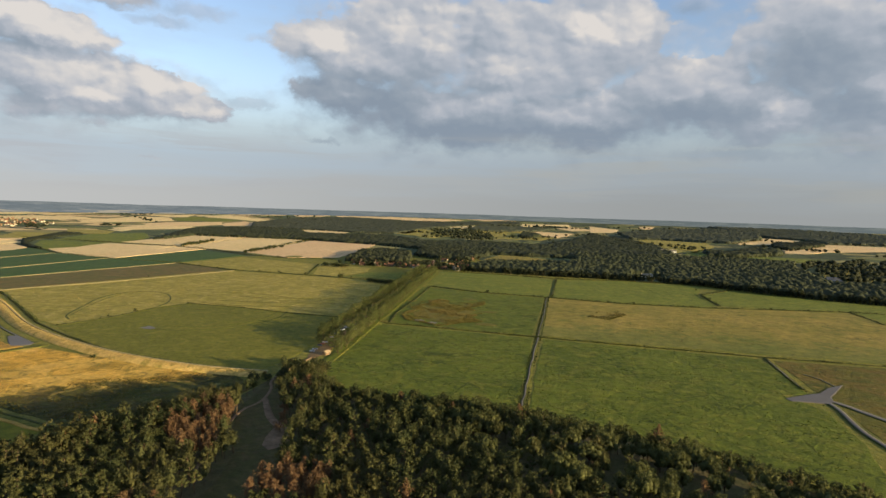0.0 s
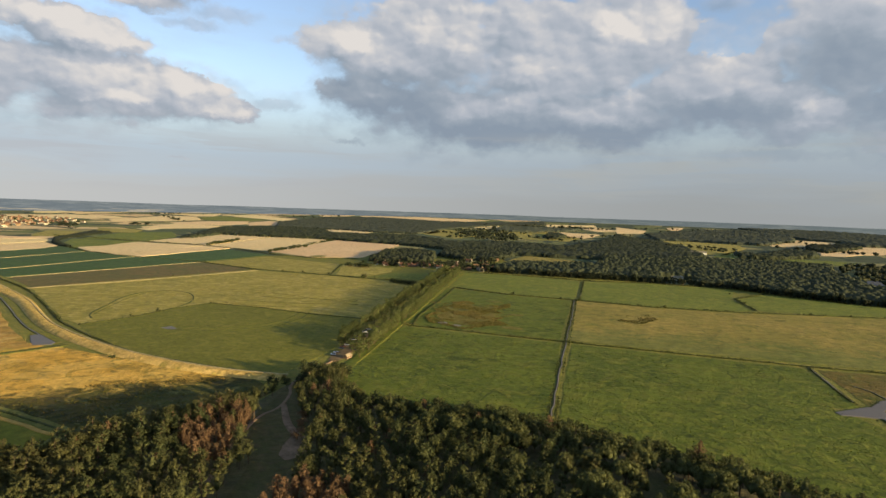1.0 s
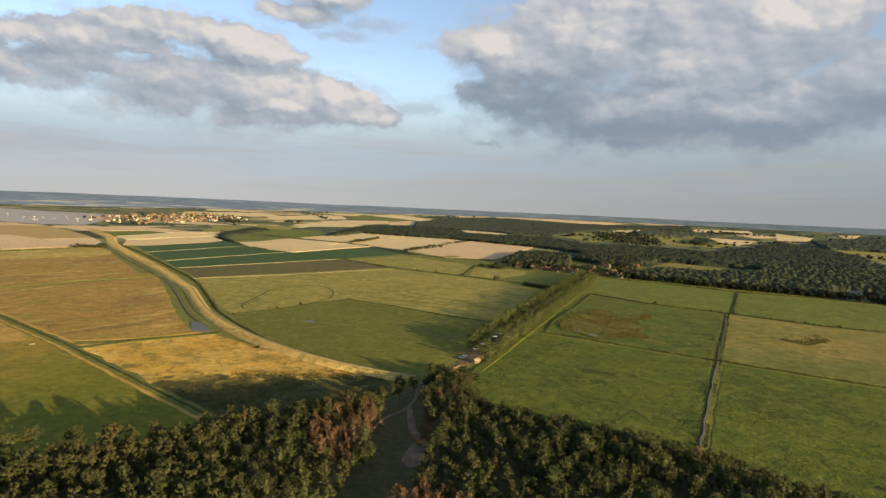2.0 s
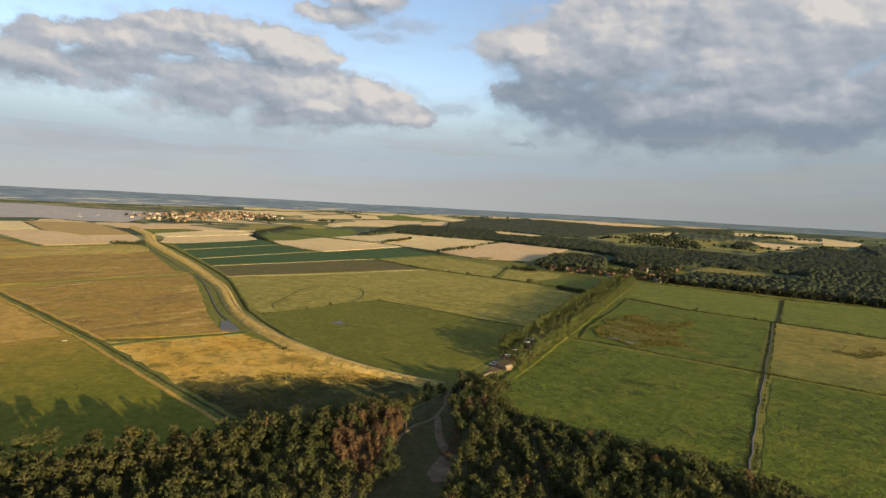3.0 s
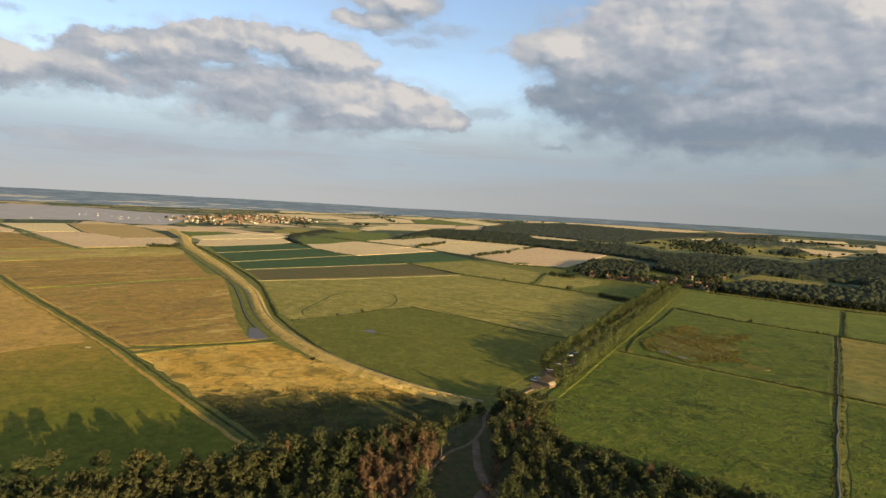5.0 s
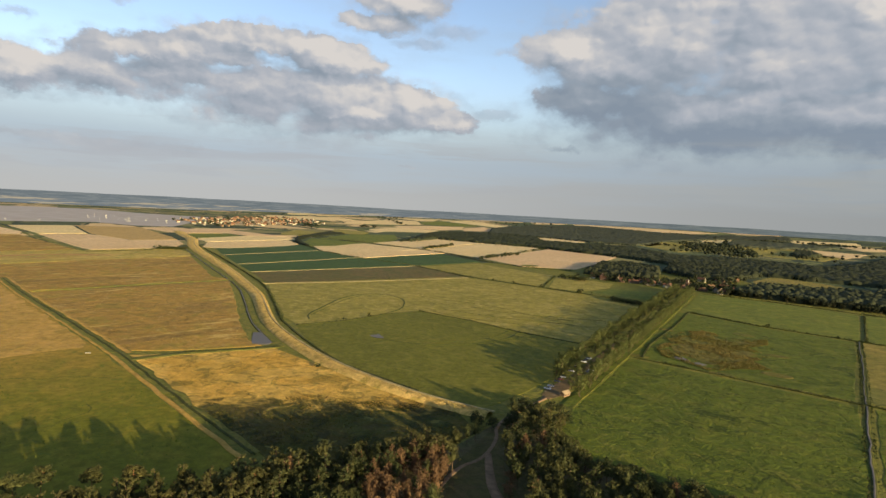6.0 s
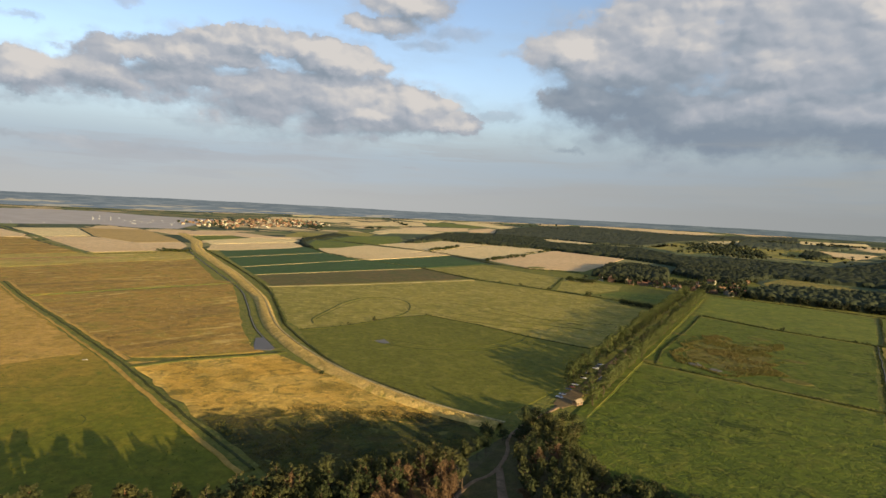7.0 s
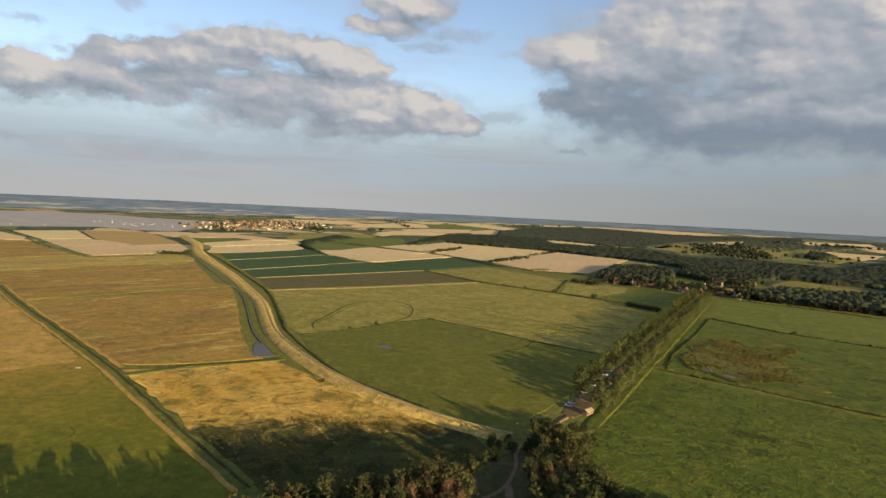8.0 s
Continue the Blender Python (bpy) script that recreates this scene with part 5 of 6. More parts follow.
# The pinewood
FOREST = [(-330, 70), (-284, 125), (-262, 150), (-252, 176), (-238, 202), (-229, 238), (-213, 266), (-203, 290), (-205, 330), (-206, 352), (-200, 362), (-180, 358),
          (-162, 340), (-148, 326), (-114, 325), (-80, 328), (-30, 325), (1, 312), (29, 308), (65, 291), (115, 266), (132, 258), (120, 238), (60, 218), (0, 196), (-60, 176), (-110, 158), (-160, 136), (-205, 112), (-250, 84)]
GLADE = [(-146, 134), (-147, 200), (-158, 232), (-172, 248), (-186, 276), (-193, 290), (-200, 322), (-205, 345), (-193, 345), (-183, 312), (-170, 292), (-156, 280), (-146, 266), (-140, 250), (-136, 232), (-126, 205), (-126, 142)]
slab("forest_floor", FOREST, 0.25, M_FLOOR, "dark needle-strewn floor of the pinewood", "ground", kind="structure")
slab("glade", GLADE, 0.5, M_GLADE, "grassy ride through the pinewood", "ground", kind="structure")
ribbon("path", smooth([(-160, 205), (-171, 228), (-180, 252), (-189, 284), (-185, 297), (-193, 323), (-203, 336), (-207, 360), (-207, 400)]), 1.9, 0.6, M_SAND, "pale sandy footpath through the pinewood", "path")
ribbon("path", smooth([(-187, 305), (-178, 292), (-166, 276), (-153, 266), (-147, 250)]), (3.0, 6.0), 0.65, M_SAND, "bare sandy track to the clearing", "path")
slab("clearing", [(-158, 268), (-150, 268), (-142, 258), (-140, 247), (-145, 240), (-151, 244), (-155, 254)], 0.62, M_SAND, "bare sandy clearing in the pinewood", "ground", kind="structure", jitter=1.0)
rng = np.random.default_rng(11)
spots = scatter(FOREST, 6.0, rng)
spots = spots[~inside(spots[:, 0], spots[:, 1], GLADE)]
RUST = [[(-204, 240), (-204, 268), (-194, 288), (-184, 270), (-170, 240), (-162, 222), (-180, 220)], [(-128, 190), (-128, 210), (-112, 228), (-96, 206), (-104, 190)], [(-172, 160), (-160, 184), (-148, 172), (-158, 156)]]
PALE = [(-62, 286), (-24, 296), (15, 292), (63, 277), (100, 256), (170, 215), (160, 180), (60, 232), (0, 236), (-43, 250)]
BRINK = [(-160, 345), (-148, 318), (-114, 315), (-80, 318), (-32, 314), (0, 301), (28, 297), (62, 281), (112, 256), (158, 228), (200, 190), (215, 200), (160, 250), (66, 303), (0, 325), (-30, 338), (-114, 340)]
SPARSE = [(-340, 60), (-290, 132), (-262, 166), (-240, 205), (-222, 214), (-206, 190), (-200, 150), (-215, 88)]
rust = np.any([inside(spots[:, 0], spots[:, 1], r) for r in RUST], 0)
rust = (rust & (rng.random(len(spots)) < 0.85)) | (rng.random(len(spots)) < 0.02)
thin = inside(spots[:, 0], spots[:, 1], SPARSE) & (rng.random(len(spots)) < 0.12)
pale = inside(spots[:, 0], spots[:, 1], PALE) & (rng.random(len(spots)) < 0.8) & ~rust
brink = inside(spots[:, 0], spots[:, 1], BRINK)
green = ~rust & ~pale & ~thin & ~brink
FIRS = [conifer(s, 9.6 + 0.9 * (s % 4), 2.8 + 0.3 * (s % 3), 0.40, 27, 8, 1.1 + 0.3 * (s % 4)) for s in range(4, 12)]
ROUND = [pine(s, 9.8 + 0.6 * (s % 3), 3.2, 0.55, 12, 9) for s in range(1, 4)]
g = spots[green]
g = g[np.argsort(np.hypot(g[:, 0] + 165, g[:, 1] - 205))]
tree_things("pine_tree", FIRS + ROUND, g[:300], L_PINE, M_BARK, "olive-green pine with upswept limbs in the wood", "tree", "pines of the wood", rng, 0.8, 1.22)
many("pinewood", FIRS + ROUND, g[300:], L_PINE, "dense olive-green pinewood canopy", "trees", rng, M_BARK, 0.8, 1.22)
# extra pines, mostly out of view, added to close gaps in the meadow's shadow
tall = scatter([(-225, 100), (-212, 150), (-208, 190), (-168, 182), (-158, 136)], 7.0, rng)
many("pinewood", [pine(s, 13.0, 4.0, 0.4, 14, 7) for s in (15, 16)], tall, L_PINE, "tall dense pines of the wood, added for their shadow", "trees", rng, M_BARK, 0.85, 1.1)
WEST = [(-330, 72), (-284, 126), (-262, 152), (-250, 180), (-229, 238), (-206, 288), (-192, 280), (-206, 220), (-226, 168), (-252, 116), (-296, 58)]
many("pinewood", [pine(s, 12.5, 3.8, 0.30, 13, 6) for s in (25, 26, 27)], scatter(WEST, 6.3, rng), L_PINE, "tall pines along the wood's western edge", "trees", rng, M_BARK, 0.85, 1.15)
tree_things("conifer", [conifer(s, 11.0, 3.0, 0.25, 30, 9, 1.35, 0.24) for s in range(20, 24)], spots[rust], L_RUST, M_BARK, "rust-brown dying conifer among green pines", "tree", "rusty conifers", rng, 0.85, 1.25)
p = scatter(PALE, 8.6, rng, 0.5)
p = p[rng.random(len(p)) < 0.68]


def sallow(seed):
    """A pale broad-leaved tree: several upright limbs that end in rounded, feathery domes of leaves."""
    r = np.random.default_rng(seed)
    height, spread = r.uniform(9.5, 12.5), r.uniform(3.4, 4.4)
    wood, hearts, ways, radii, cores = [tapered([(0, 0, 0), (0.1, 0.1, height * 0.35)], [0.26, 0.18])], [], [], [], []
    for i in range(9):
        a, out = i * 2.4, spread * (0.15 + 0.62 * math.sqrt(i / 9))
        c = np.array([out * math.cos(a), out * math.sin(a), height * (0.72 - 0.30 * (out / spread) ** 2) + r.normal(0, 0.4)])
        wood.append(tapered([(0.1, 0.1, height * 0.3), tuple(c)], [0.12, 0.03], 4))
        big = np.array([spread * 0.42, spread * 0.42, height * 0.24]) * r.uniform(0.8, 1.15)
        d = r.normal(size=(17, 3))
        d /= np.linalg.norm(d, axis=1, keepdims=True)
        d[:, 2] = np.where(d[:, 2] < -0.3, -d[:, 2], d[:, 2])
        hearts += [tuple(c + q * big) for q in d]
        ways += [(q[0] * 0.6, q[1] * 0.6, 1.0 + q[2]) for q in d]
        radii += list(r.uniform(0.5, 0.8, 17))
        cores.append(lump(c, big * 0.85, r))
    return join(wood), join([tufts(hearts, ways, radii, 7, r, 0.34)] + cores)


SALLOWS = [sallow(s) for s in range(30, 35)]
GROVE = [(-108, 306), (-80, 312), (-45, 312), (-50, 292), (-90, 288)]
tree_things("sallow_tree", SALLOWS, np.concatenate([p, scatter(GROVE, 7.5, rng)]), L_OLIVE, M_BARK, "pale yellow-green broad-leaved tree in the wood", "tree", "pale trees of the wood", rng, 0.8, 1.4)
EDGE = [(-155, 328), (-114, 330), (-80, 333), (-30, 331), (1, 318), (29, 314), (65, 297), (115, 272), (160, 244), (215, 196)]
SHRUBS = [broadleaf(s, 5.2, 2.9, 14, 14, 0.6) for s in range(40, 43)]
many("shrubs", SHRUBS, line_spots(EDGE, 3.6, rng, 1.4) + line_spots([(x, y - 5) for x, y in EDGE], 3.8, rng, 1.6) + line_spots([(x - 1, y - 11) for x, y in EDGE], 4.4, rng, 1.8), L_DARK, "dark scrub along the wood's edge", "shrubs", rng, M_BARK, 0.6, 1.25)
EDGE_W = [(-262, 160), (-250, 184), (-234, 212), (-226, 244), (-212, 272), (-206, 296)]
many("shrubs", SHRUBS, line_spots(EDGE_W, 5.0, rng, 3.0), L_DARK, "dark scrub along the wood's edge", "shrubs", rng, M_BARK, 0.5, 1.0)
tree_things("oak_tree", [broadleaf(s, 7.5, 3.8, 26, 24, 0.6) for s in (50, 51)], [(-206, 372), (-201, 375), (-188, 380), (-192, 377), (-195, 357), (-184, 357), (-178, 367), (-203, 364), (-190, 366), (-197, 344), (-186, 346), (-209, 328), (-203, 333), (-197, 338), (-214, 334)], L_DARK, M_BARK,
            "dark round-crowned oak by the car park", "tree", "oaks by the car park", rng, 0.8, 1.15)
tree_things("oak_tree", [broadleaf(s, 6.5, 3.4, 22, 24, 0.6) for s in (52, 53)], [(-163, 286), (-158, 276), (-170, 300), (-152, 262), (-176, 312)], L_RUST, M_BARK,
            "orange-brown rounded tree beside the sandy clearing", "tree", "rusty conifers", rng, 0.7, 1.1)
tree_things("bush", [broadleaf(45, 2.6, 2.6, 14, 16, 0.6)], [(-350, 342)], L_DARK, M_BARK, "low dark thorn bush in the golden grass", "bush", "bushes on field boundaries", rng, 1.0, 1.0)
UMBRELLA = [(-278, 145), (-276, 154), (-270, 140), (-284, 136), (-257, 156), (-246, 190), (-226, 206), (-221, 213), (-256, 176), (-262, 132), (-290, 128), (-268, 166)]
tree_things("umbrella_pine", [pine(s, 13.5, 5.0, 0.62, 18, 14) for s in (201, 202, 203)], UMBRELLA, L_PINE, M_TRUNK, "tall flat-crowned pine with a bare orange trunk", "tree", "tall pines at the wood's edge", rng, 0.75, 1.08)

# The avenue
AVENUE = [broadleaf(s, 11.5 + 1.4 * (s % 3), 3.3, 30, 19, 0.62, 0.05, 0.85 + 0.1 * (s % 2)) for s in range(60, 64)]
tree_things("avenue_tree", AVENUE, line_spots([(rx(418) + 1.8, 418), (rx(1045) + 1.8, 1045)], 5.5, rng, 0.8) + line_spots([(rx(428) - 4.5, 428), (rx(1045) - 4.5, 1045)], 11.0, rng, 1.0), L_AVENUE, M_BARK, "olive-green young tree in the avenue", "tree", "trees of the avenue", rng, 0.75, 1.25)
tree_things("avenue_tree", AVENUE, line_spots([(lx(455), 455), (lx(1045), 1045)], 6.5, rng, 0.9) + line_spots([(lx(540) + 5, 540), (lx(1045) + 5, 1045)], 17.0, rng, 1.0) + [(-222, 443), (-225, 455), (-226, 464), (-226, 470), (-228, 478), (-228, 488), (-221, 450)], L_AVENUE, M_BARK,
            "olive-green young tree in the avenue", "tree", "trees of the avenue", rng, 0.9, 1.35)

# Woods of the estate
YARDS = [[(-276, 1378), (-266, 1478), (-163, 1432), (-72, 1420), (-90, 1345), (-217, 1271), (-268, 1317)], [(66, 1050), (108, 1050), (112, 1178), (62, 1178)], [(405, 1180), (470, 1190), (500, 1345), (410, 1345)]]
FAR = [far_tree(s, 10 + s % 4, 6.4 + s % 3, 9, 2.8) for s in range(70, 78)]
W_EAST = [(-249, 1092), (-58, 1088), (40, 1092), (167, 1074), (232, 1018), (313, 976), (387, 951), (760, 880), (820, 1120), (600, 1195), (440, 1240), (430, 1500), (497, 1720), (209, 1736), (58, 1669), (-64, 1650), (-55, 1480), (-68, 1340), (-230, 1270)]
W_MID = [(-290, 1310), (-270, 1590), (-420, 1700), (-500, 1656), (-440, 1380), (-360, 1300)]
COPSE = [(-520, 1150), (-585, 1390), (-560, 1470), (-450, 1400), (-385, 1180), (-430, 1140)]
W_LONG = [(-1277, 1445), (-1315, 1542), (-1564, 1956), (-1683, 2176), (-1606, 2459), (-1334, 2447), (-1140, 2162), (-1013, 2182), (-830, 2274), (-575, 1978), (-401, 2113), (-191, 2048), (-118, 2514), (-50, 3348), (110, 2890), (209, 2427), (223, 1846), (40, 1507), (-85, 1541), (-261, 1542), (-469, 1587), (-615, 1687), (-805, 1735), (-984, 1779), (-1145, 1753), (-1345, 1739), (-1280, 1537)]
W_PLAIN = [(-1647, 2522), (-1903, 2957), (-2011, 3648), (-1790, 4045), (-1212, 3875), (-882, 4034), (-603, 4546), (-513, 4019), (-805, 3654), (-876, 3428), (-954, 3075), (-892, 2516), (-1068, 2447), (-1287, 2523), (-1367, 2508)]
W_PARK = [(-719, 3295), (-746, 3630), (-450, 3669), (-256, 3616), (-318, 3379), (-468, 3200), (-676, 3144)]
W_OVAL = [(-368, 2699), (-399, 3143), (-330, 3142), (-265, 2826), (-290, 2576)]
W_BLUE = [(90, 3443), (297, 3893), (688, 4306), (959, 4060), (804, 3340), (571, 2930), (283, 3011), (131, 2985)]
W_RIM = [(746, 4676), (1272, 4566), (1644, 4081), (1701, 3749), (1433, 3152), (1288, 3188), (1024, 3135), (1002, 3402), (873, 3515)]
W_SPUR = [(758, 2999), (1004, 3239), (978, 3007), (696, 2481), (675, 2627)]
W_DELL = [(334, 2179), (403, 2073), (561, 2484), (647, 2442), (580, 2124), (401, 1904), (310, 1915)]
W_GROVE = [(-909, 3120), (-731, 3351), (-581, 3053), (-414, 2434), (-434, 2177), (-565, 2261), (-759, 2700)]
W_TOWN = [(-1356, 1114), (-1259, 1053), (-1208, 1034), (-1205, 1047), (-1292, 1097), (-1392, 1166), (-1459, 1240), (-1532, 1354), (-1595, 1468), (-1613, 1547), (-1734, 1583), (-1655, 1460), (-1549, 1315), (-1490, 1230)]


def canopy(name, poly, label, rng, crown=9.5, step=3.0, height=11.0, holes=(), material=None):
    """A wood seen from afar: one sheet of many round crowns of uneven height, ragged at its edge."""
    p = np.array(poly, float)
    lo, hi = p.min(0) - step * 2, p.max(0) + step * 2
    nx, ny = ((hi - lo) / step).astype(int) + 1
    gx, gy = np.meshgrid(lo[0] + np.arange(nx) * step, lo[1] + np.arange(ny) * step, indexing="ij")
    gx, gy = gx + rng.normal(0, 0.22 * step, gx.shape), gy + rng.normal(0, 0.22 * step, gy.shape)
    cells = np.ceil((hi - lo) / crown).astype(int) + 4
    cx, cy = rng.uniform(0.1, 0.9, cells), rng.uniform(0.1, 0.9, cells)
    tall, wide = rng.uniform(0.62, 1.12, cells), rng.uniform(0.75, 1.15, cells) * crown * 0.72
    ix, iy = ((gx - lo[0]) / crown).astype(int) + 2, ((gy - lo[1]) / crown).astype(int) + 2
    z = np.full(gx.shape, 0.52)
    for i in (-1, 0, 1):
        for j in (-1, 0, 1):
            u, v = np.clip(ix + i, 0, cells[0] - 1), np.clip(iy + j, 0, cells[1] - 1)
            dx, dy = lo[0] + (u - 2 + cx[u, v]) * crown - gx, lo[1] + (v - 2 + cy[u, v]) * crown - gy
            dome = np.sqrt(np.clip(1.0 - (dx * dx + dy * dy) / wide[u, v] ** 2, 0, 1))
            z = np.maximum(z, tall[u, v] * (0.56 + 0.44 * dome) * (dome > 0))
    z = z * height + rng.normal(0, 0.05 * height, z.shape)
    ragged = np.array([noise.noise((x * 0.03, y * 0.03, 2.0)) for x, y in zip(gx.ravel(), gy.ravel())]).reshape(gx.shape) * crown
    ok = inside(gx + ragged, gy - ragged, poly)
    for hole in holes:
        ok &= ~inside(gx, gy, hole)
    full = np.zeros((nx + 2, ny + 2), bool)
    full[1:-1, 1:-1] = ok
    core = ok & full[:-2, 1:-1] & full[2:, 1:-1] & full[1:-1, :-2] & full[1:-1, 2:]
    z = np.where(core, z, -0.3) + rise(gx, gy)
    face = ok[:-1, :-1] & ok[1:, :-1] & ok[1:, 1:] & ok[:-1, 1:]
    n = np.arange(nx * ny).reshape(nx, ny)
    f = np.stack([n[:-1, :-1][face], n[1:, :-1][face], n[1:, 1:][face], n[:-1, 1:][face]], 1)
    used, f = np.unique(f, return_inverse=True)
    v = np.c_[gx.ravel(), gy.ravel(), z.ravel()][used]
    me = mesh_of(name, v, f.reshape(-1, 4), material or L_CANOPY)
    me.polygons.foreach_set("use_smooth", np.ones(len(me.polygons), bool))
    return tagged(new(name, me), label, "woodland", kind="stuff")


for poly, crown, step, tall, label in ((W_EAST, 8.5, 2.2, 12.0, "dark green estate woodland"), (W_MID, 8.5, 2.3, 11.0, "dark green village trees"), (COPSE, 8.0, 2.1, 12.0, "dark round copse beside the village"),
                                       (W_LONG, 10.0, 4.2, 10.0, "long dark belt of woodland"), (W_PLAIN, 12.0, 6.0, 9.0, "broad green forest on the plain"), (W_PARK, 12.0, 6.0, 12.0, "dark wood at the park's end"),
                                       (W_OVAL, 11.0, 5.0, 14.0, "round dark copse in the park"), (W_BLUE, 12.0, 7.0, 13.0, "distant dark woodland"), (W_RIM, 13.0, 8.0, 13.0, "distant dark woodland"),
                                       (W_SPUR, 11.0, 5.0, 14.0, "dark copse between wheat fields"), (W_DELL, 11.0, 4.5, 13.0, "dark park wood"), (W_TOWN, 9.0, 3.0, 5.5, "dark trees at the town's edge")):
    # far woods take the copy with haze in its colour
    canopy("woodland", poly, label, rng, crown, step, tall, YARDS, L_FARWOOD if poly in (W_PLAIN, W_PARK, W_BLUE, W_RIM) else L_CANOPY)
FRONT = [broadleaf(s, 10.0 + s % 3, 5.0, 18, 10, 1.7) for s in (93, 94, 95)]
at = line_spots([(-249, 1090), (-58, 1086), (40, 1090), (167, 1072), (232, 1016), (313, 974), (387, 949), (760, 878)], 7.5, rng, 2.0) + line_spots([(-249, 1100), (-58, 1096), (40, 1100), (167, 1084), (232, 1028), (313, 986), (387, 961), (760, 890)], 8.5, rng, 2.5)
many("woodland", FRONT, at, L_WOOD, "dark trees at the front of the estate woodland", "woodland", rng, M_BARK, 0.75, 1.25)
BIG = [far_tree(s, 13, 10.0, 10, 6.0) for s in range(80, 84)]
fw = np.random.default_rng(77)
clumps = []
for _ in range(60):
    a, r = math.radians(fw.uniform(-32, 78)), fw.uniform(2300, 4550)
    cx, cy = -r * math.sin(a), r * math.cos(a)
    if inside([cx], [cy], [(-2000, 250), (-1900, 1150), (-2500, 2400), (-4600, 2400), (-4600, 250)])[0]:
        continue
    turn, long = fw.uniform(0, 3.14), fw.uniform(20, 170)
    for _ in range(int(fw.integers(5, 20))):
        u = fw.normal(0, long)
        clumps.append((cx + u * math.cos(turn) + fw.normal(0, 14), cy + u * math.sin(turn) + fw.normal(0, 14)))
many("hedgerow_trees", BIG, clumps, L_WOOD, "far hedgerow trees and spinneys between fields", "trees", fw, low=0.5, high=1.0)

# ---- hedges and drains ----
for line, h in (([(-205, 551), (-170, 551), (-106, 547), (-53, 545), (23, 543), (93, 542), (140, 540), (226, 545), (520, 548)], 1.6), ([(-238, 843), (-160, 816), (-64, 810), (31, 799), (128, 810), (240, 840), (310, 857), (640, 880)], 2.4),
                ([(-280, 1062), (-179, 1066), (-56, 1050), (39, 1078), (123, 1078)], 2.2), ([(-70, 1040), (-60, 815)], 1.4),
                ([(202, 1024), (148, 941), (156, 835)], 2.4), ([(315, 766), (312, 859)], 1.8), 
                (DIVIDE[:4], 1.6), (DIVIDE[3:], 1.2), ([(-604, 888), (-502, 883), (-420, 881), (-305, 872)], 2.6), ([(-761, 934), (-604, 888)], 2.2), ([(-470, 890), (-535, 1060)], 1.5),
                ([(-1601, 1321), (-1266, 1304), (-1046, 1290), (-935, 1260), (-779, 1176), (-652, 1146), (-560, 1180)], 4.0), ([(-918, 950), (-761, 938), (-615, 884)], 1.8),
                ([(-1253, 1062), (-1100, 986), (-985, 956), (-918, 950)], 3.0), ([(-492, 421), (-440, 397), (-393, 377), (-345, 360), (-270, 353)], 1.3), ([(-723, 559), (-660, 526), (-549, 457), (-492, 421)], 1.8),
                ([(-1282, 792), (-1072, 709), (-911, 641), (-807, 596), (-723, 559)], 1.8), ([(-1200, 530), (-1204, 650)], 2.0), ([(-201, 556), (-213, 609), (-226, 736), (-242, 843)], 0.9),
                (DRAIN, 0.8), ([(-441, 297), (-412, 360)], 1.0)):
    hedge(line, rng, h, 1.2 + h * 0.6, 3.6)
    ribbon("field_drain", line, 1.0 + h * 0.8, 0.66, M_DITCH, "dark rushy drain along a field edge", "drain")
for side, h in ((-2.2, 1.5), (2.4, 0.9)):
    hedge([(x + side, y) for x, y in DJ], rng, h, 1.2, 3.0, 0.7, 0.2, L_HEDGE, "reeds and rushes along a ditch", "reeds", "reeds")
hedge([(137, 536), (136, 480), (139, 442)], rng, 1.4, 1.5, 3.0, 0.7, 0.2, L_HEDGE, "reeds and rushes along a ditch", "reeds", "reeds")
hedge([(-1224, 668), (-1208, 692), (-1196, 714)], rng, 8.0, 12.0, 9.0, 2.0, 0.0, L_DARK, "dark thicket beside the flood bank", "thicket", "thicket")
hedge([(-1046, 1300), (-1100, 1470)], rng, 7.0, 6.0, 4.0, 1.8, 0.1, L_HEDGE, "line of hedgerow trees between wheat fields", "hedge")
hedge([(-823, 1250), (-880, 1520), (-930, 1780)], rng, 6.0, 6.0, 3.0, 1.8, 0.3, L_HEDGE, "line of hedgerow trees between wheat fields", "hedge")

# ---- rough grass ----
tr = np.random.default_rng(31)
G_GOLD = leaves("golden_tufts", [(0.50, 0.31, 0.066), (0.42, 0.27, 0.055), (0.27, 0.20, 0.040)], 0.5, 0.3)
# scrub tufts toned down to match the shade painted into the ground below
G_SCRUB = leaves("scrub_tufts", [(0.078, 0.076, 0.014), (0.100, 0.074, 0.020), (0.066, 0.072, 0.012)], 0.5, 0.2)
G_GREEN = leaves("green_tufts", [(0.070, 0.094, 0.012), (0.088, 0.108, 0.015), (0.062, 0.084, 0.011)], 0.5, 0.2)
G_STRAW = leaves("straw_tufts", [(0.40, 0.29, 0.10), (0.32, 0.235, 0.072), (0.46, 0.33, 0.125)], 0.5, 0.2)
G_BROWN = leaves("sedge_tufts", [(0.110, 0.092, 0.024), (0.088, 0.086, 0.020), (0.140, 0.108, 0.034)], 0.5, 0.3)


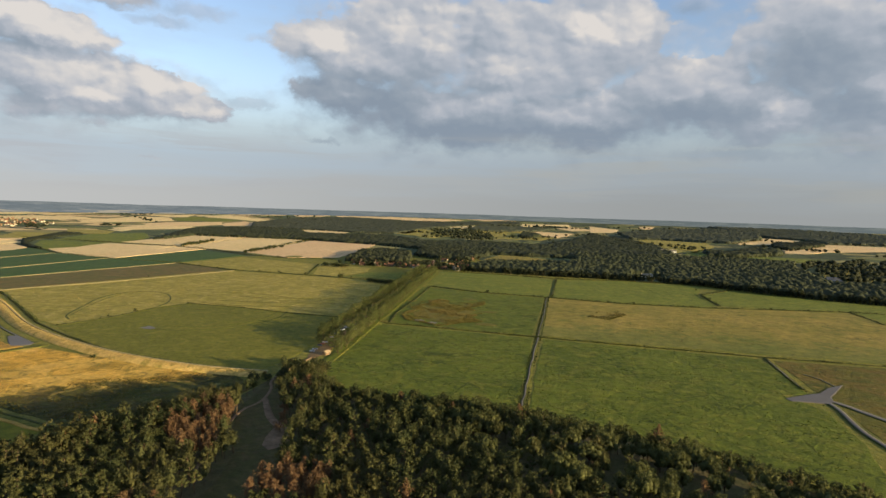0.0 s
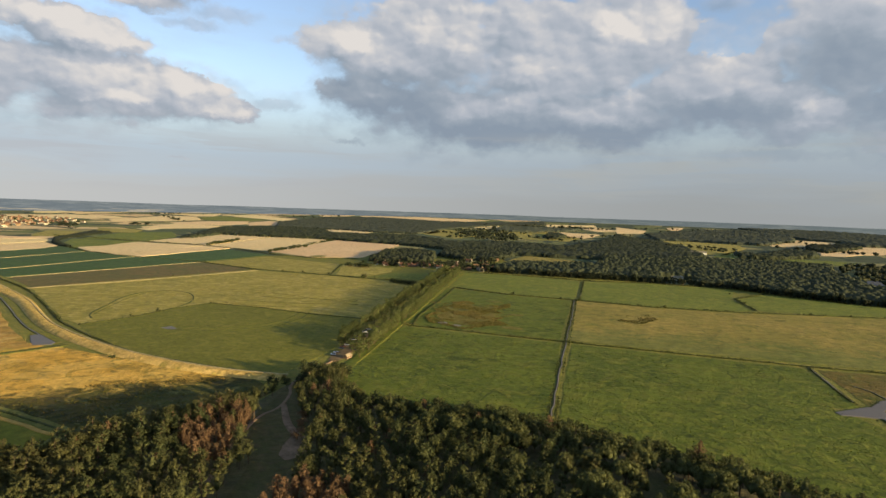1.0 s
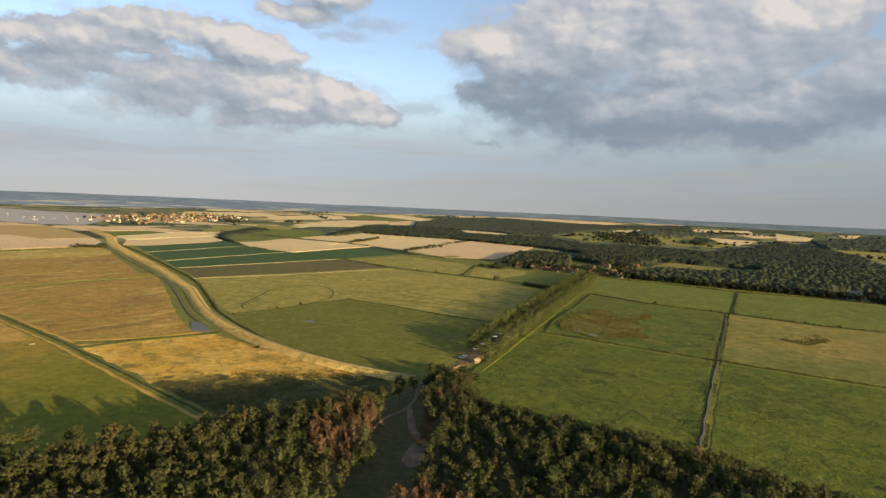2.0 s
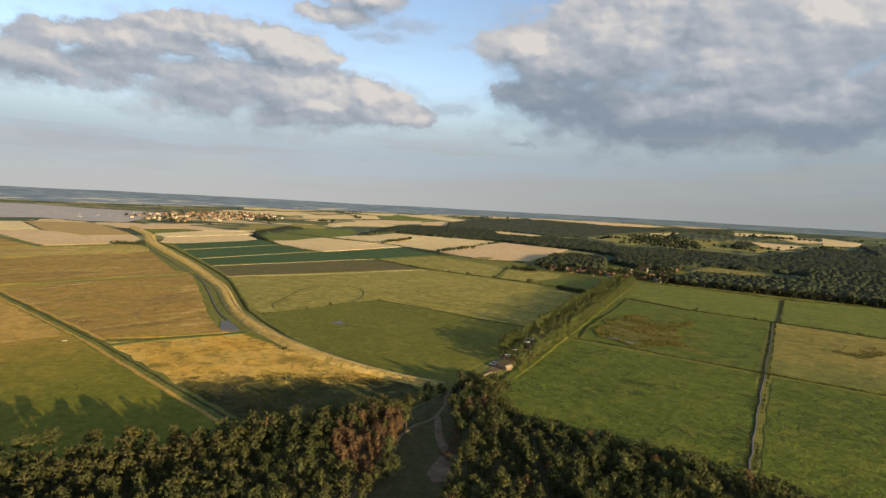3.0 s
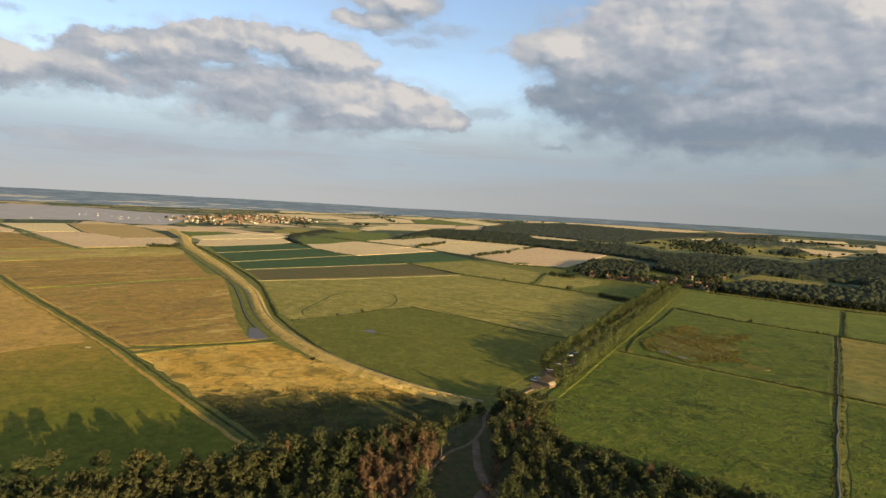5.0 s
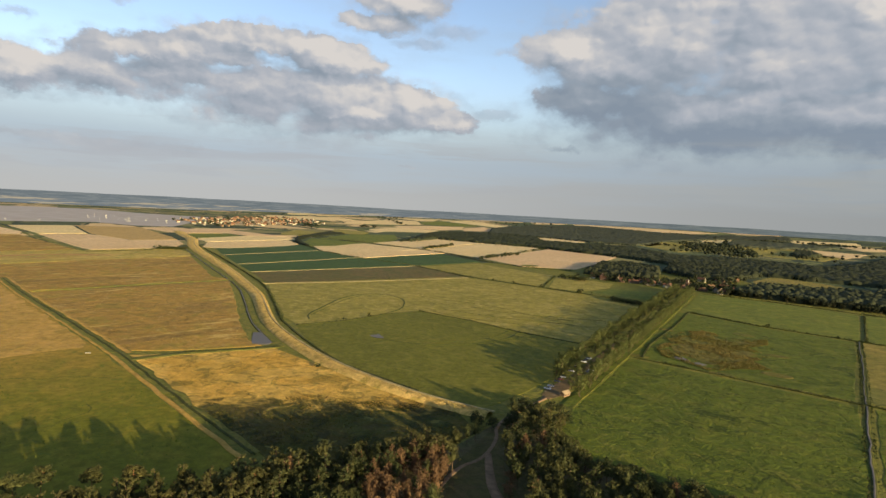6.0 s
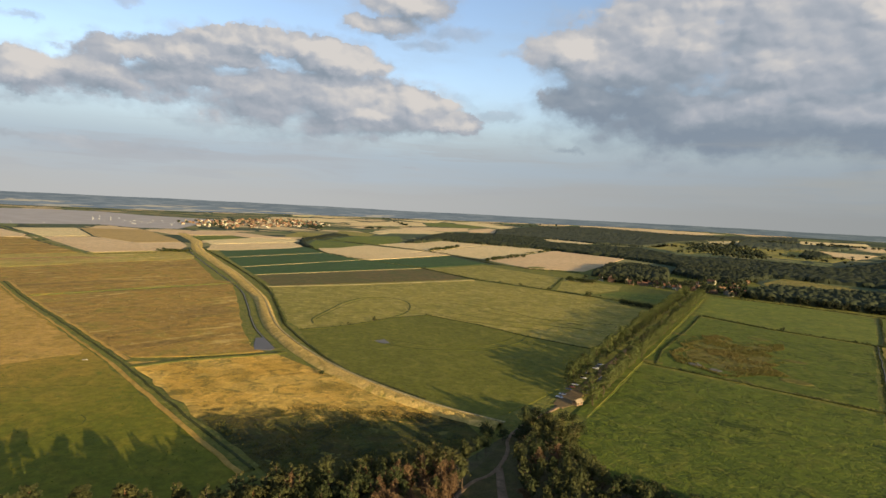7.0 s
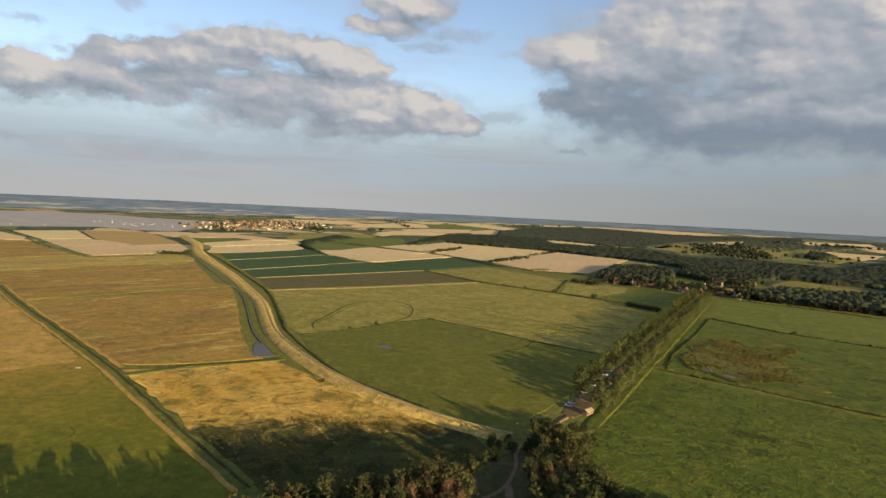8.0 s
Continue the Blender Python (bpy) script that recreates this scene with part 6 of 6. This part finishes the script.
def bank_tufts(line, wide, count, rng):
    """Long dry grass over the rounded top and sides of the flood bank."""
    pts = np.array([(p.x, p.y) for p in finer(line, 4.0, 0.0, closed=False)])
    i = (rng.random(count) ** 0.6 * (len(pts) - 2)).astype(int)
    way = pts[i + 1] - pts[i]
    side = np.c_[-way[:, 1], way[:, 0]] / np.linalg.norm(way, axis=1, keepdims=True)
    half = (wide[0] + (wide[1] - wide[0]) * i / len(pts)) / 2
    u = rng.uniform(-0.95, 0.95, count)
    xy = pts[i] + way * rng.random((count, 1)) + side * (u * half)[:, None]
    size = rng.uniform(0.3, 0.75, count)
    z = 0.5 + 2.6 * (1 - np.abs(u) ** 2.2) + size * 0.12
    v, f = leaf_quads(np.c_[xy, z], np.c_[rng.normal(0, 0.8, (count, 2)), rng.uniform(0.3, 1.0, count)], size, rng)
    return tagged(new("bank_tussocks", mesh_of("bank_tussocks", v, f, G_STRAW)), "long straw-coloured grass on the flood bank", "grass", kind="stuff")


bank_tufts(DIKE, (30.0, 9.0), 16000, tr)
tussocks("golden_tussocks", [(-436, 264), (-434, 296), (-410, 352), (-289, 337), (-240, 340), (-262, 315), (-300, 298), (-316, 278), (-326, 251)], 4.0, 0.32, G_GOLD, tr, 0.45, "golden tufts of dry grass", "grass", 0.3)
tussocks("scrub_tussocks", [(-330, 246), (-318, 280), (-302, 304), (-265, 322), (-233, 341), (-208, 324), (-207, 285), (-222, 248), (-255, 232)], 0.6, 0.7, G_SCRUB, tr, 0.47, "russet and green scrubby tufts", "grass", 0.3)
tussocks("sedge_tussocks", [(-165 + (x + 165) * 1.12, 650 + (y - 650) * 1.1) for x, y in SEDGE], 2.2, 0.9, G_BROWN, tr, 0.5, "brown sedge tufts in a wet hollow", "sedge", 0.3)
tussocks("sedge_tussocks", [(-10, 676), (2, 720), (22, 740), (34, 705), (14, 664)], 1.2, 0.9, G_BROWN, tr, 0.5, "dark rushes in the hay meadow", "rushes", 0.3)
for line in ([(126, 424), (145, 436), (160, 465), (167, 500)], [(142, 427), (168, 392), (260, 350)], [(144, 424), (144, 382), (147, 350)]):
    hedge(line, tr, 0.9, 4.0, 2.4, 0.8, 0.3, L_HEDGE, "rushes along a marsh creek", "reeds", "reeds")
for rim, thick, mat, label in (([(-190, 398), (-205, 540), (-58, 535), (-48, 440), (-44, 345), (-150, 332)], 0.08, G_GREEN, "coarse green tufts in the grazing meadow"),
                               ([(-44, 535), (130, 530), (134, 440), (136, 345), (126, 284), (30, 322), (-34, 342)], 0.08, G_GREEN, "coarse green tufts in the grazing meadow"),
                               ([(-455, 560), (-460, 430), (-420, 398), (-270, 356), (-232, 400), (-252, 555), (-380, 566)], 0.06, G_GREEN, "low green tufts in the grazed meadow"),
                               ([(-700, 545), (-640, 740), (-600, 860), (-310, 855), (-260, 570), (-450, 572), (-470, 425), (-510, 440)], 0.05, G_STRAW, "pale dry tufts in the pasture"),
                               ([(-740, 310), (-480, 278), (-430, 348), (-520, 388), (-664, 476), (-740, 520)], 0.05, G_STRAW, "pale straw tufts in the sedge marsh"),
                               ([(-495, 200), (-455, 250), (-330, 228), (-264, 220), (-290, 140), (-450, 130)], 0.05, G_GREEN, "low green tufts in the smooth meadow")):
    tussocks("grass_tufts", rim, thick, 0.65, mat, tr, 0.34, label, "grass", 0.15)
many("thicket", SHRUBS, [p for dx, dy in ((0, 0), (1, 4), (-1, 8)) for p in line_spots([(-345 + dx, 850 + dy), (-313 + dx, 839 + dy), (-288 + dx, 834 + dy)], 3.4, tr, 1.2)], L_DARK, "long dark thicket at the meadow's end", "thicket", tr, M_BARK, 0.9, 1.3)
many("thicket", SHRUBS, [p for dy in (0, 5, 10) for p in line_spots([(-512, 1030 + dy), (-488, 1033 + dy), (-462, 1031 + dy)], 5.0, tr, 2.0)] + [(-400, 868), (-398, 871), (-402, 870)], L_DARK, "dark bushes at the corner of the wheat", "thicket", tr, M_BARK, 1.0, 1.6)
BUSH = [broadleaf(s, 3.6, 2.2, 12, 14, 0.7) for s in (101, 102, 103)]
at = [(-232, 840), (-150, 815), (-112, 812), (-84, 811), (-20, 804), (14, 800), (46, 801), (92, 806), (118, 809), (180, 824), (215, 833), (262, 846), (300, 855), (-391, 893), (-560, 889), (-520, 886),
      (-470, 884), (-700, 915), (-650, 900), (60, 1077), (-240, 1064), (150, 1000), (154, 900), (-760, 940), (-655, 742), (-446, 566), (-458, 500), (-462, 470), (205, 1020)]
tree_things("bush", BUSH, at, L_DARK, M_BARK, "dark rounded bush on a field boundary", "bush", "bushes on field boundaries", tr, 0.6, 1.3)
HEDGE_TREES = line_spots([(-1056, 1327), (-1063, 1387), (-1112, 1519)], 8.0, tr, 2.0) + line_spots([(-792, 1196), (-804, 1232), (-803, 1254), (-824, 1421)], 11.0, tr, 2.5)
many("hedgerow_trees", [broadleaf(s, 9.0, 5.0, 16, 10, 1.6) for s in (96, 97)], HEDGE_TREES, L_DARK, "dark hedgerow trees between wheat fields", "trees", tr, M_BARK, 0.6, 1.2)
PARK = [(x, y) for x, y in scatter([(450, 1250), (1000, 1160), (1190, 1790), (700, 1890), (515, 1740), (445, 1500)], 34.0, tr)]
PARK += [(x, y) for x, y in scatter(W_GROVE, 42.0, tr)] + [(-524, 3039), (-510, 3050), (-384, 2581), (-303, 2543), (-316, 2556)] + [(x, y) for x, y in scatter([(-760, 2500), (-600, 2420), (-560, 2800), (-700, 2950)], 70.0, tr)] + [(x, y) for x, y in scatter([(100, 2350), (330, 2050), (420, 2300), (250, 2600)], 70.0, tr)]
many("park_trees", FAR, PARK + [(x + 11, y + 6) for x, y in PARK[::2]], L_WOOD, "dark parkland trees", "trees", tr, low=0.8, high=1.4)


# ---- buildings ----
def gable_house(length, depth, eaves, ridge, wall_mat, roof_mat, detail=True):
    """A small house: walls with gables, a roof with overhang and thickness, a chimney, windows and a door."""
    root = new("house")
    a, b = length / 2, depth / 2
    bm = bmesh.new()
    lo = [bm.verts.new(p) for p in ((-a, -b, -0.3), (a, -b, -0.3), (a, b, -0.3), (-a, b, -0.3))]
    hi = [bm.verts.new(p) for p in ((-a, -b, eaves), (a, -b, eaves), (a, b, eaves), (-a, b, eaves))]
    tops = [bm.verts.new((-a, 0, ridge)), bm.verts.new((a, 0, ridge))]
    for f in ((lo[0], lo[1], hi[1], hi[0]), (lo[2], lo[3], hi[3], hi[2]), (lo[1], lo[2], hi[2], tops[1], hi[1]), (lo[3], lo[0], hi[0], tops[0], hi[3])):
        bm.faces.new(f)
    part("wall", bm, wall_mat, root)
    bm = bmesh.new()
    o, t, drop = 0.4, 0.22, 0.4 * (ridge - eaves) / b
    prof = [(-b - o, eaves - drop), (0, ridge), (b + o, eaves - drop), (b + o, eaves - drop + t), (0, ridge + t * 1.2), (-b - o, eaves - drop + t)]
    ends = [[bm.verts.new((x, y, z)) for y, z in prof] for x in (-a - o, a + o)]
    for i in range(6):
        j = (i + 1) % 6
        bm.faces.new((ends[0][i], ends[0][j], ends[1][j], ends[1][i]))
    for e in ends:
        bm.faces.new((e[0], e[1], e[4], e[5]))
        bm.faces.new((e[1], e[2], e[3], e[4]))
    bmesh.ops.recalc_face_normals(bm, faces=bm.faces)
    part("roof", bm, roof_mat, root, "red pantile roof")
    bm = bmesh.new()
    box(bm, a * 0.6, 0.0, ridge - 0.6, 0.9, 0.6, 1.7)
    box(bm, a * 0.6, 0.0, ridge + 1.0, 1.1, 0.8, 0.2)
    part("chimney", bm, wall_mat, root)
    if detail:
        for x, z in ((-a * 0.6, 1.0), (a * 0.6, 1.0), (-a * 0.6, 3.3), (a * 0.6, 3.3)):
            if z + 1.2 > eaves:
                continue
            for side in (-1, 1):
                bm = bmesh.new()
                box(bm, x, side * (b + 0.03), z, 1.1, 0.12, 1.2)
                w = part("window", bm, M_WHITE, root)
                bm = bmesh.new()
                box(bm, x, side * (b + 0.07), z + 0.1, 0.9, 0.08, 1.0)
                part("pane", bm, M_GLASS, w)
        bm = bmesh.new()
        box(bm, 0, -b - 0.04, 0, 1.0, 0.12, 2.05)
        part("door", bm, M_WOODEN, root)
    return root


def set_at(ob, x, y, turn, label, category, group=""):
    ob.matrix_basis = pose(x, y, 0.15 + float(rise(x, y)), 0, 0, turn)
    return tagged(ob, label, category, group)


hr = np.random.default_rng(21)
kinds = [gable_house(10, 6.5, 4.8, 8.0, M_BRICK, M_TILE), gable_house(14, 7, 5.0, 8.4, M_FLINT, M_TILE), gable_house(8, 6, 3.0, 5.8, M_WHITE, M_TILE), gable_house(18, 7, 3.2, 6.2, M_BRICK, M_TILE)]
VILLAGE = [(-469, 1120), (-433, 1107), (-434, 1180), (-380, 1125), (-366, 1123), (-344, 1213), (-287, 1149), (-318, 1381), (-315, 1440), (-313, 1308), (-452, 1112), (-412, 1120), (-398, 1148), (-352, 1140),
           (-335, 1165), (-300, 1190), (-262, 1130), (-270, 1165), (-330, 1260), (-345, 1330), (-290, 1340), (-295, 1275), (-402, 1098), (-488, 1135), (-322, 1110), (-250, 1112), (-275, 1210), (-360, 1170),
           (-478, 1098), (-455, 1090), (-440, 1128), (-420, 1090), (-384, 1102), (-370, 1092), (-350, 1104), (-338, 1088), (-306, 1128), (-292, 1104), (-272, 1112), (-260, 1092), (-246, 1140), (-395, 1125)]
used = set()
for i, (x, y) in enumerate(VILLAGE):
    k = int(hr.integers(4))
    lab = ["brick cottage with an orange pantile roof", "long flint house with an orange pantile roof", "small white cottage with a red roof", "low brick barn with a red pantile roof"][k]
    ob = kinds[k] if k not in used else copy_thing(kinds[k], Matrix.Identity(4))
    used.add(k)
    set_at(ob, x, y, float(hr.choice([0, 90, 20, 110, -15])), lab, "house", "village houses")
for k in range(4):
    if k not in used:
        set_at(kinds[k], -420 + 9 * k, 1135, 10, "brick cottage among village trees", "house", "village houses")
TREES_V = [broadleaf(s, 9.0, 4.6, 16, 9, 1.8) for s in (90, 91, 92)]
vt = [(x + hr.normal(0, 12), y + hr.choice([-9, 12, 18]) + hr.normal(0, 9)) for x, y in VILLAGE for _ in range(5)]
many("village_trees", TREES_V, vt, L_WOOD, "dark green garden trees among the village houses", "trees", hr, M_BARK)
# the harbour town
town = [gable_house(11, 7, 5.0, 8.6, M_BRICK, M_TILE, False), gable_house(16, 8, 6.0, 9.6, M_BRICK, M_TILE, False), gable_house(12, 8, 5.5, 9.0, M_RENDER, M_TILE, False), gable_house(14, 9, 6.5, 10.0, M_FLINT, M_TILE, False)]
TOWN = [(-2367, 1267), (-2020, 1290), (-2110, 1560), (-2300, 2060), (-2700, 2300), (-3000, 2200), (-2750, 1750), (-2650, 1500)]
ts = scatter(TOWN, 52.0, hr)
hr.shuffle(ts)
for i, (x, y) in enumerate(ts[:170]):
    k = i % 4
    ob = town[k] if i < 4 else copy_thing(town[k], Matrix.Identity(4))
    set_at(ob, x, y, float(hr.choice([0, 30, 60, 90, 120, 150])), ["red brick town house", "long red brick terrace", "pale rendered town house", "flint town house"][k] + " with a pantile roof", "house", "houses of the harbour town")
many("town_trees", BIG, scatter(TOWN, 95.0, hr), L_WOOD, "dark trees among the town's houses", "trees", hr, low=0.5, high=0.9)
church = new("church")
bm = bmesh.new()
box(bm, 0, 0, -0.3, 8, 8, 25)
for x in (-3.6, 3.6):
    for y in (-3.6, 3.6):
        box(bm, x, y, 24.7, 0.8, 0.8, 2.0)
part("tower", bm, M_FLINT, church, "square flint tower")
bm = bmesh.new()
box(bm, 18, 0, -0.3, 28, 10, 8.3)
part("nave", bm, M_FLINT, church)
bm = bmesh.new()
f = [[bm.verts.new((x, y, z)) for y, z in ((-6, 7.6), (0, 12), (6, 7.6))] for x in (4, 33)]
for j in range(2):
    bm.faces.new((f[0][j], f[0][j + 1], f[1][j + 1], f[1][j]))
bm.faces.new(f[0])
bm.faces.new(f[1])
bmesh.ops.recalc_face_normals(bm, faces=bm.faces)
part("roof", bm, M_FLINT, church)
set_at(church, -2464, 1813, 20, "grey flint parish church with a square tower", "church")


def boat_thing():
    root = new("boat")
    bm = bmesh.new()
    rows = []
    for x, w in ((-4.5, 1.2), (-2, 1.6), (1, 1.6), (3.2, 1.0), (4.8, 0.12)):
        rows.append([bm.verts.new((x, y, z)) for y, z in ((-w, 1.3), (-w * 0.6, 0.1), (w * 0.6, 0.1), (w, 1.3))])
    for r, s in zip(rows, rows[1:]):
        for j in range(4):
            bm.faces.new((r[j], r[(j + 1) % 4], s[(j + 1) % 4], s[j]))
    bm.faces.new(rows[0])
    bm.faces.new(rows[-1])
    bmesh.ops.recalc_face_normals(bm, faces=bm.faces)
    part("hull", bm, M_WHITE, root)
    bm = bmesh.new()
    box(bm, -0.3, 0, 1.3, 3.4, 1.9, 1.2)
    part("cabin", bm, M_WHITE, root)
    v, q = tapered([(0.6, 0, 1.2), (0.6, 0, 11.0)], [0.07, 0.03], 5)
    mast = new("mast", mesh_of("mast", v, q, M_WHITE))
    mast.parent = root
    return root


boat = boat_thing()
BOATS = [(-2377, 743), (-2330, 825), (-2700, 1145), (-2823, 1244), (-2466, 1138), (-2576, 1230), (-2346, 1120), (-2445, 1237), (-2611, 1366)]
BOATS += [(x + hr.normal(0, 90), y + hr.normal(0, 45)) for x, y in BOATS[2:] for _ in range(3)]
for i, (x, y) in enumerate(BOATS):
    ob = boat if i == 0 else copy_thing(boat, Matrix.Identity(4))
    ob.matrix_basis = pose(x, y, 0.0, 0, 0, float(hr.uniform(0, 360)))
    ob.scale = (0.75, 0.75, 0.6)
    tagged(ob, "white moored sailing boat in the estuary", "boat", "boats in the estuary")

# ---- the car park ----
hut = new("kiosk")
bm = bmesh.new()
box(bm, 0, 0, -0.2, 8.5, 4.6, 2.6)
part("wall", bm, M_WOODEN, hut, "brown boarded wall")
bm = bmesh.new()
box(bm, 4.27, 0, 0.1, 0.08, 3.6, 2.1)
part("shutter", bm, M_WHITE, hut, "white end shutter")
bm = bmesh.new()
f = [[bm.verts.new((x, y, z)) for y, z in ((-3.0, 2.5), (0, 4.2), (3.0, 2.5), (3.0, 2.7), (0, 4.45), (-3.0, 2.7))] for x in (-4.9, 4.9)]
for j in range(6):
    bm.faces.new((f[0][j], f[0][(j + 1) % 6], f[1][(j + 1) % 6], f[1][j]))
for e in f:
    bm.faces.new((e[0], e[1], e[4], e[5]))
    bm.faces.new((e[1], e[2], e[3], e[4]))
bmesh.ops.recalc_face_normals(bm, faces=bm.faces)
part("roof", bm, M_SHINGLE, hut, "pale brown shingled roof")
for x in (-2.4, 2.4):
    bm = bmesh.new()
    box(bm, x, -2.32, 0.9, 1.4, 0.1, 1.1)
    part("window", bm, M_GLASS, hut)
bm = bmesh.new()
box(bm, 0, -2.33, 0, 0.95, 0.1, 2.05)
part("door", bm, M_WOODEN, hut)
hut.matrix_basis = pose(-201, 414, 0.28, 0, 0, 80)
hut.scale = (0.7, 0.7, 0.75)
tagged(hut, "low brown kiosk with a shingled roof at the car park", "kiosk")


def paint(name, colour):
    m = bpy.data.materials.new(name)
    m.use_nodes = True
    k = Nodes(m.node_tree)
    b = k.node("ShaderNodeBsdfPrincipled")
    a, _ = k.noise(k.node("ShaderNodeNewGeometry").outputs["Position"], 3.0, 4.0)
    k.put(b.inputs["Base Color"], k.mix(a, colour, tuple(v * 0.8 for v in colour)))
    b.inputs["Roughness"].default_value, b.inputs["Coat Weight"].default_value = 0.3, 0.6
    o = k.node("ShaderNodeOutputMaterial")
    k.tree.links.new(b.outputs[0], o.inputs[0])
    return m


def car_thing(colour_name, mat):
    root = new("car")
    bm = bmesh.new()
    prof = [(-2.1, 0.35), (2.1, 0.35), (2.15, 0.75), (1.2, 0.95), (-2.1, 1.0)]
    rows = [[bm.verts.new((x, y, z)) for x, z in prof] for y in (-0.85, 0.85)]
    for j in range(5):
        bm.faces.new((rows[0][j], rows[0][(j + 1) % 5], rows[1][(j + 1) % 5], rows[1][j]))
    for r in rows:
        bm.faces.new(r)
    bmesh.ops.recalc_face_normals(bm, faces=bm.faces)
    bmesh.ops.bevel(bm, geom=bm.edges, offset=0.06, segments=1, affect="EDGES")
    part("body", bm, mat, root, colour_name + " bodywork")
    bm = bmesh.new()
    prof = [(-1.9, 0.97), (1.1, 0.95), (0.4, 1.45), (-1.5, 1.47)]
    rows = [[bm.verts.new((x, y * (0.8 if z > 1.2 else 1.0), z)) for x, z in prof] for y in (-0.78, 0.78)]
    for j in range(4):
        bm.faces.new((rows[0][j], rows[0][(j + 1) % 4], rows[1][(j + 1) % 4], rows[1][j]))
    for r in rows:
        bm.faces.new(r)
    bmesh.ops.recalc_face_normals(bm, faces=bm.faces)
    part("glasshouse", bm, M_GLASS, root)
    for x in (-1.35, 1.35):
        for y in (-0.82, 0.82):
            bm = bmesh.new()
            bmesh.ops.create_cone(bm, cap_ends=True, segments=12, radius1=0.33, radius2=0.33, depth=0.22, matrix=Matrix.Translation((x, y, 0.33)) @ Matrix.Rotation(math.pi / 2, 4, "X"))
            part("wheel", bm, M_TYRE, root)
    return root


M_TYRE = paint("tyre_rubber", (0.02, 0.02, 0.02))
paints = [("white", (0.75, 0.75, 0.73)), ("silver", (0.45, 0.46, 0.48)), ("dark blue", (0.03, 0.04, 0.07)), ("black", (0.02, 0.02, 0.022)), ("dark red", (0.12, 0.025, 0.022))]
cars = [car_thing(n, paint(n.replace(" ", "_") + "_car_paint", c)) for n, c in paints]
spots_c = [((rx(y) + lx(y)) / 2 + s * 5.6, y) for y in np.arange(418, 520, 6.5) for s in (-1, 1) if hr.random() < 0.8 and not (y < 432 and s > 0)]
for i, (x, y) in enumerate(spots_c):
    k = i if i < 5 else int(hr.choice([0, 1, 1, 2, 3, 3, 4]))
    ob = cars[k] if i < 5 else copy_thing(cars[k], Matrix.Identity(4))
    ob.matrix_basis = pose(x, y, 0.3, 0, 0, float(hr.choice([8, 188]) + hr.normal(0, 4)))
    tagged(ob, paints[k][0] + " car parked on the gravel drive", "car", "parked cars")

hall = gable_house(20, 8, 4.5, 7.5, M_WHITE, M_FLINT)
hall.name = "estate_house"
set_at(hall, 88, 1166, 4, "long white estate house at the wood's edge", "house")
barn = gable_house(48, 14, 6.0, 10.0, M_WHITE, M_FLINT, False)
barn.name = "barn"
set_at(barn, 215, 2030, 0, "large pale farm building in the park", "barn")

trough = new("trough")
bm = bmesh.new()
box(bm, 0, 0, 0.24, 3.4, 0.9, 0.12)
for y in (-0.6, 0.6):
    box(bm, 0, y * 0.66, 0.36, 3.4, 0.1, 0.4)
for x in (-1.65, 1.65):
    box(bm, x, 0, 0.36, 0.1, 0.7, 0.4)
part("basin", bm, M_FLINT, trough)
for x in (-1.2, 1.2):
    bm = bmesh.new()
    box(bm, x, 0, -0.1, 0.3, 0.8, 0.34)
    part("foot", bm, M_FLINT, trough)
trough.matrix_basis = pose(-479, 248, 0.24, 0, 0, 60)
tagged(trough, "long pale cattle trough standing in the meadow", "trough")
